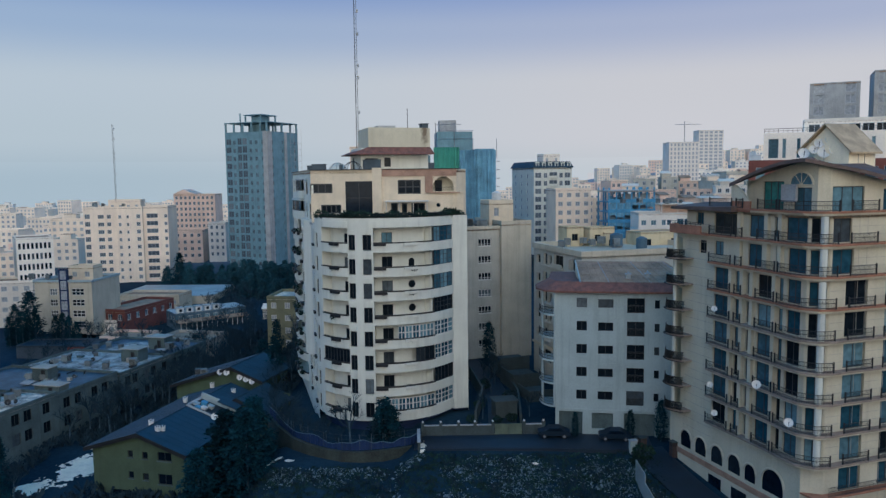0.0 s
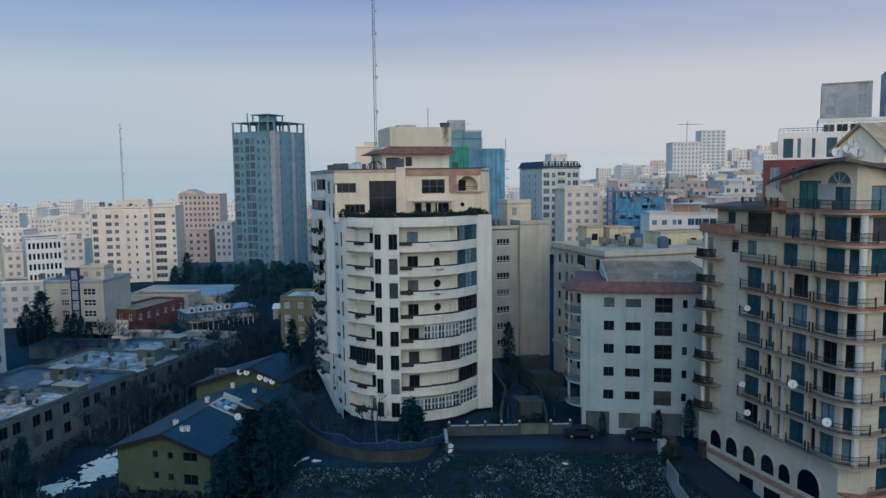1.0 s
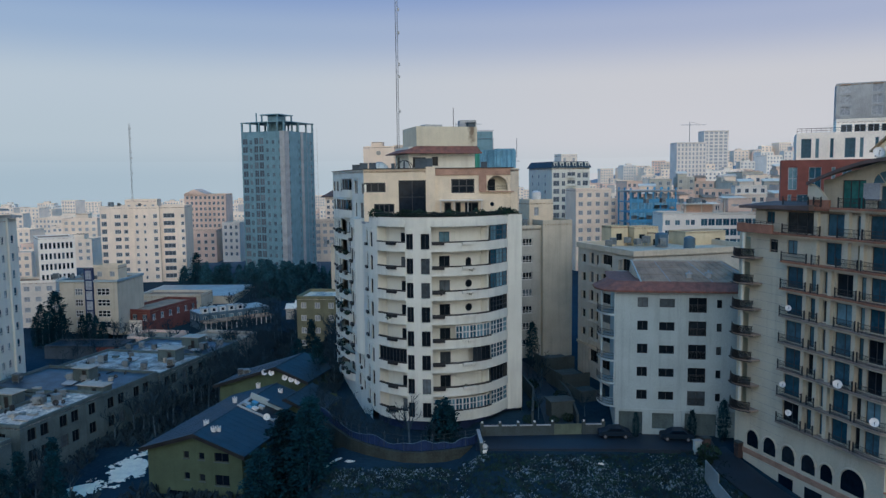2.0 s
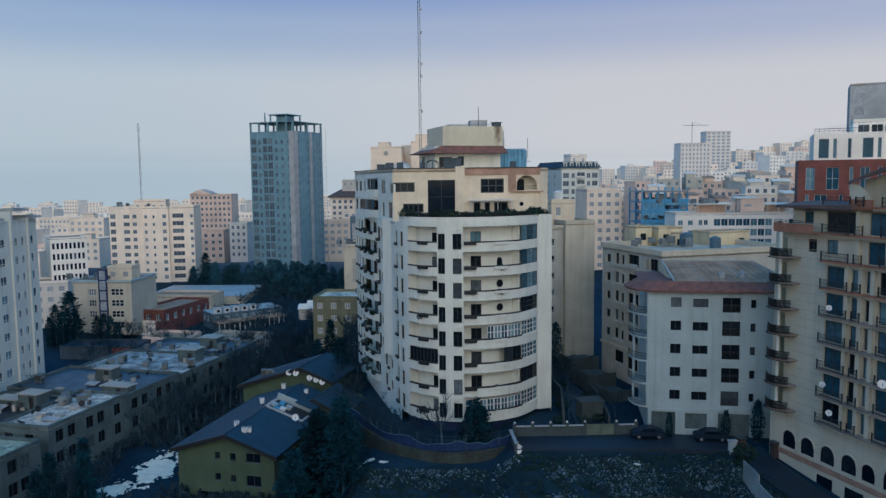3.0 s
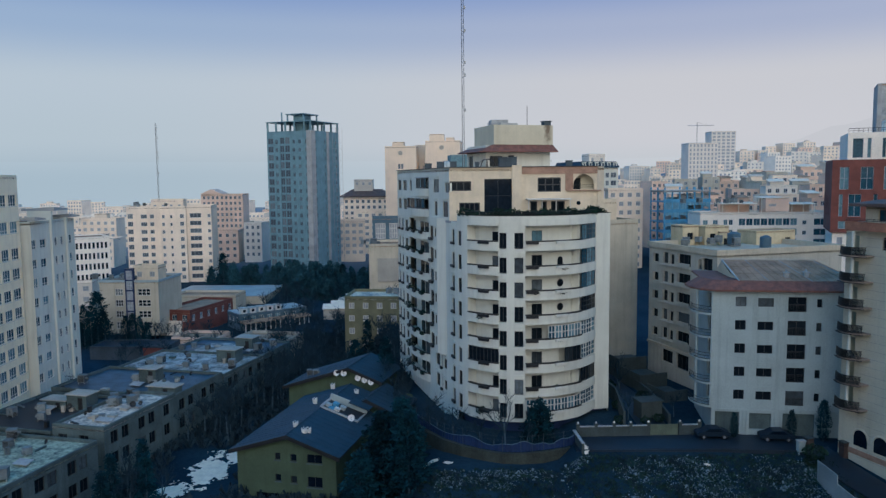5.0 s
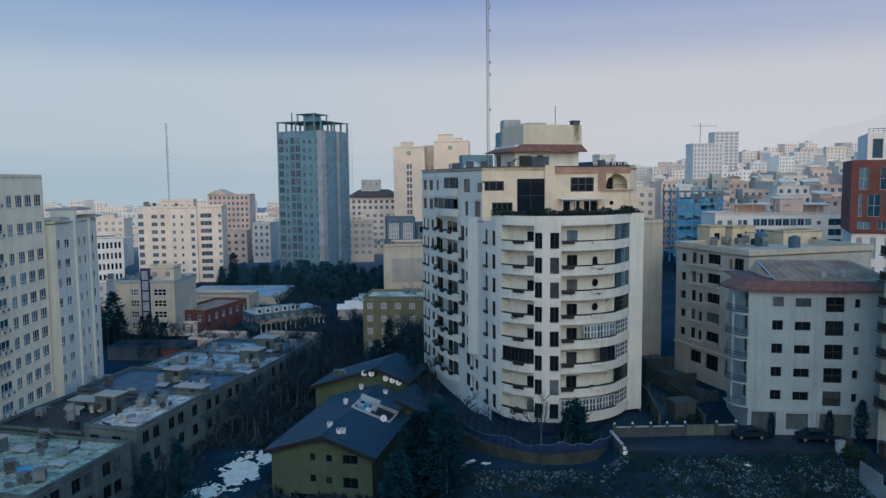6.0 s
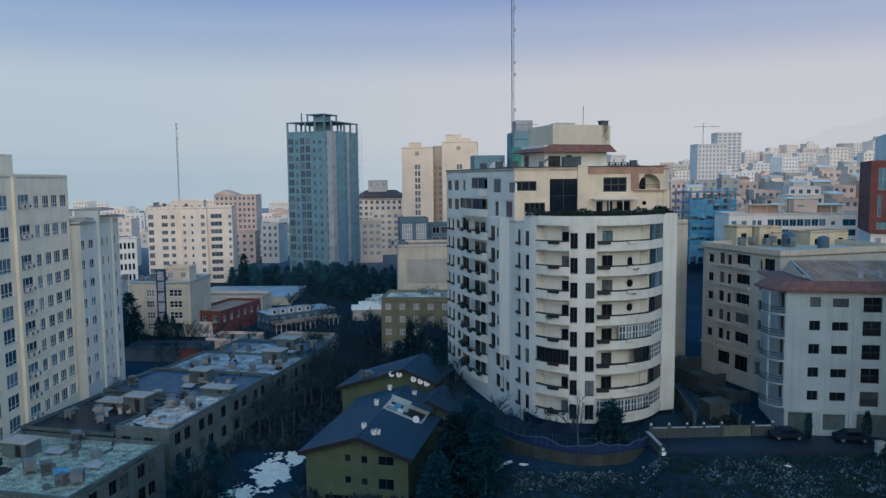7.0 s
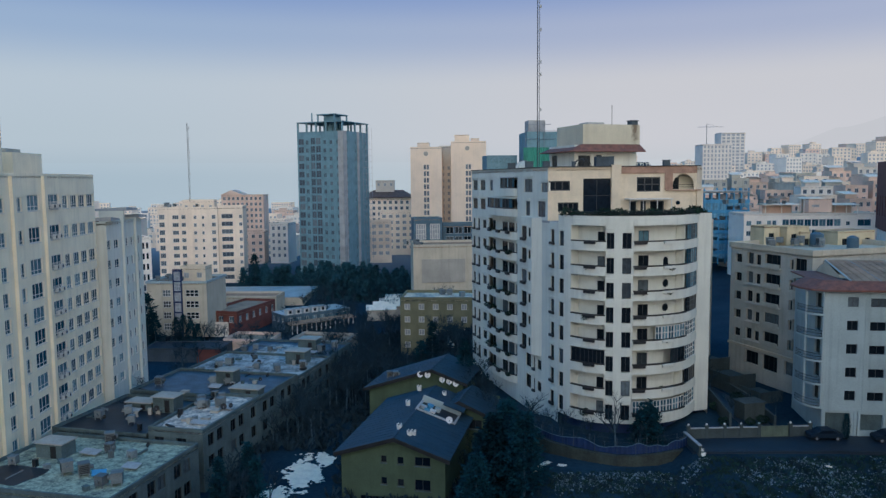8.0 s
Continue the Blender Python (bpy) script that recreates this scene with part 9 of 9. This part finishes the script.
for i, n in ((0, 8), (1, 7), (2, 3), (3, 6), (4, 7), (5, 5)):
    for k in range(n):
        x, y, z = on_unit(i, cl.uniform(0.1, 0.93), cl.uniform(0.08, 0.92))
        cooler(x, y, z, cl.uniform(0, 360), cl.uniform(0.85, 1.3))
    for k in range(3):
        x, y, z = on_unit(i, cl.uniform(0.1, 0.9), cl.uniform(0.1, 0.9))
        dish(x, y, z + 0.9, cl.uniform(-40, 40), cl.uniform(0.65, 0.95), "dark", "dark weathered satellite dish on a flat roof")
    for k in range(2):
        x, y, z = on_unit(i, cl.uniform(0.2, 0.85), cl.uniform(0.15, 0.85))
        sheet(x, y, z + 0.2, cl.uniform(1.6, 2.6), cl.uniform(1.2, 2.0), FR_YAW + cl.uniform(-8, 8), PALECONC, "pale sheet-covered roof hatch on a flat roof")
for i, u, v, w, d, h in ((0, 0.16, 0.56, 3.8, 2.6, 1.9), (2, 0.62, 0.6, 3.6, 2.6, 2.4), (2, 0.3, 0.62, 4.4, 2.4, 1.2), (3, 0.5, 0.5, 3.2, 2.4, 2.3), (3, 0.75, 0.1, 5.0, 2.2, 1.2), (4, 0.7, 0.6, 4.0, 3.0, 2.5), (5, 0.6, 0.4, 4.0, 3.0, 2.6)):
    x, y, z = on_unit(i, u, v)
    stair_head(x, y, z, FR_YAW, w, d, h)
x, y, z = on_unit(0, 0.72, 0.35)
sheet(x, y, z + 0.3, 1.6, 1.2, 20, BLUESTEEL, "crumpled blue tarpaulin over roof stores", 14)


def felt_patch(i, u0, u1, v0, v1, mat, label):
    """A sheet of roofing felt or lying snow on a flat roof, with a ragged edge."""
    bm = bmesh.new()
    n = 36
    x0, y0, z = on_unit(i, (u0 + u1) / 2, (v0 + v1) / 2)
    (ox, oy), w, d, _ = UNITS[i]
    pts = []
    for k in range(n):
        a = k * math.tau / n
        r = 1 + 0.14 * noise.noise((math.cos(a) * 2 + i, math.sin(a) * 2, u0 * 9)) + 0.07 * noise.noise((math.cos(a) * 7, math.sin(a) * 7 + i, v0))
        c, s_ = math.cos(a), math.sin(a)
        k2 = 1 / max(abs(c), abs(s_)) ** 0.8
        pts.append((c * k2 * r * (u1 - u0) * w / 2, s_ * k2 * r * (v1 - v0) * d / 2))
    prism(bm, pts, 0.0, 0.05)
    single("roof_patch", bm, mat, label, "roof patch", pose(x0, y0, z + 0.0, 0, 0, FR_YAW), "roof patches")


SNOWFELT = surface("patchy_snow_on_felt", (0.74, 0.62, 0.50), 0.8, 2.4, 0.7, 0.2, 0.5, second=(0.06, 0.08, 0.10))
felt_patch(0, 0.05, 0.38, 0.1, 0.4, TAR, "black felt patch on a mossy roof")
felt_patch(3, 0.06, 0.55, 0.08, 0.45, ROOFBLUE, "wet felt sheet on a flat roof")
felt_patch(4, 0.45, 0.9, 0.1, 0.8, ROOFSNOW, "thin lying snow on a flat roof")
felt_patch(5, 0.2, 0.6, 0.2, 0.8, ROOFSNOW, "thin lying snow on a flat roof")
felt_patch(1, 0.08, 0.88, 0.05, 0.93, SNOWFELT, "thin lying snow on a flat roof")

# loose boards, pipes and boxes on the flat roofs
for i in range(6):
    for k in range(9):
        x, y, z = on_unit(i, cl.uniform(0.06, 0.94), cl.uniform(0.06, 0.94))
        bm = bmesh.new()
        w, d, h = cl.choice(((1.8, 0.25, 0.2), (0.7, 0.6, 0.5), (2.6, 0.12, 0.12), (0.5, 0.5, 0.9), (1.2, 0.9, 0.35)))
        box(bm, -w / 2, w / 2, -d / 2, d / 2, -0.02, h)
        box(bm, -w / 2 - 0.04, w / 2 + 0.04, -d / 2 - 0.04, d / 2 + 0.04, h + 0.003, h + 0.05)
        single("roof_box", bm, cl.choice((GREIGE, STEELPAINT, DARKMETAL, OLDWALL)), "small box or pipe duct on a flat roof", "duct", pose(x, y, z, 0, 0, FR_YAW + cl.choice((0, 90, 12, -20))), "roof ducts")
# dishes on the cream flats' balconies and roof
for x, y, z, s in ((29.9, 80.8, 18.5, 0.9), (29.9, 81.6, 9.7, 0.95), (29.8, 79.8, 7.0, 0.95), (31.6, 73.4, 12.0, 1.25), (33.2, 69.6, 9.3, 1.2)):
    dish(x, y, z, -20, s * 0.72, label="white satellite dish on a balcony of the cream flats")
for i in range(7):
    dish(39.6 + (0.0, 0.8, 1.7, 2.5, 3.4, 1.4, 2.3)[i % 7], 81.6 - 0.5 * (i % 7 if i < 5 else i - 4), 35.35 + (0.1, 0.45, 0.15, 0.4, 0.2, 1.15, 1.5)[i % 7], (-15, -5, -25, -10, 5, -20, -8)[i % 7], (1.2, 1.0, 1.35, 1.1, 1.3, 1.05, 1.1)[i % 7], label="white satellite dish clustered on the cream flats' roof")
# vents and dishes on the mustard houses
for x, y, z in ((-40.9, 100.3, -0.4), (-39.5, 98.9, -0.85), (-39.0, 99.4, -1.0), (-40.0, 111.4, -0.5), (-38.4, 119.6, -0.6), (-34.4, 117.8, -1.1)):
    roof_vent(x, y, z + 0.1, 0.38)
for u, q in ((10.4, 0.75), (11.7, 0.75), (14.2, 0.1), (15.4, -0.15), (16.5, -0.45)):
    dish(-48.3 + 0.961 * u, 126.5 - 0.276 * u, q, 10, 1.0, label="white satellite dish on a slate-roofed house")
dish(-34.0, 106.4, -1.4, 10, 1.0, label="white satellite dish at the edge of a slate roof")
for x, y in ((-43.6, 128.4), (-42.5, 128.2)):
    cooler(x, y, -1.0, 10, 0.9)
# plant on the grey-beige and grey flats
cl = random.Random(23)
for k in range(7):
    cooler(cl.uniform(19.5, 30), cl.uniform(122, 134), 21.2, cl.uniform(0, 360), cl.uniform(0.9, 1.3))
for x, y, r, h in ((33.0, 122.5, 0.9, 2.0), (30.2, 128.5, 1.1, 2.2), (10.5, 144.5, 0.9, 30.2 - 28.2)):
    root = thing("water_tank", "dark round rooftop water tank", "water tank", pose(x, y, 20.9 if x > 15 else 28.3), "water tanks")
    bm = bmesh.new()
    rod(bm, (0, 0, 0.3), (0, 0, h), r, 16)
    part("tank", bm, TEALCLAD if x > 15 else DISH, root)
    bm = bmesh.new()
    rod(bm, (0, 0, h), (0, 0, h + 0.3), r * 0.98, 16, r2=r * 0.3)
    part("lid", bm, TEALCLAD if x > 15 else DISH, root)
    bm = bmesh.new()
    box(bm, -r * 0.8, r * 0.8, -r * 0.8, r * 0.8, 0, 0.297)
    part("stand", bm, STEEL, root)
# coolers and huts on roofs of the middle distance
for x, y, z, n, sx, sy_ in ((-108, 206, 6.3, 8, 14, 8), (-130, 293, 23.3, 6, 18, 8), (45, 294, 36.6, 3, 8, 5), (66, 232, 24.4, 7, 24, 5), (-38, 228, 13.0, 4, 18, 8), (6, 143, 23.4, 3, 5, 5), (-30, 185, 4.0, 3, 16, 6)):
    for k in range(n):
        cooler(x + cl.uniform(-0.5, 0.5) * sx, y + cl.uniform(-0.5, 0.5) * sy_, z, cl.uniform(0, 360), cl.uniform(0.9, 1.5))

# coolers standing on the recessed balconies of the pale west tower
for k, q in enumerate(WR):
    for u in (21.3, 22.9):
        m = pose(-118.0, 94.0, -8.0) @ place((25.3, 0), (24.1, 37.6), u, q - 0.2, -0.3)
        root = thing("balcony_cooler", "white box air cooler hung before a recessed balcony", "air cooler", m, "balcony coolers")
        bm = bmesh.new()
        box(bm, 0, 0.75, -0.35, 0.05, 0.1, 0.75)
        part("body", bm, FRAMEW, root)
        bm = bmesh.new()
        rod(bm, (0.37, -0.36, 0.42), (0.37, -0.353, 0.42), 0.24, 12)
        part("fan_grille", bm, DARKMETAL, root)
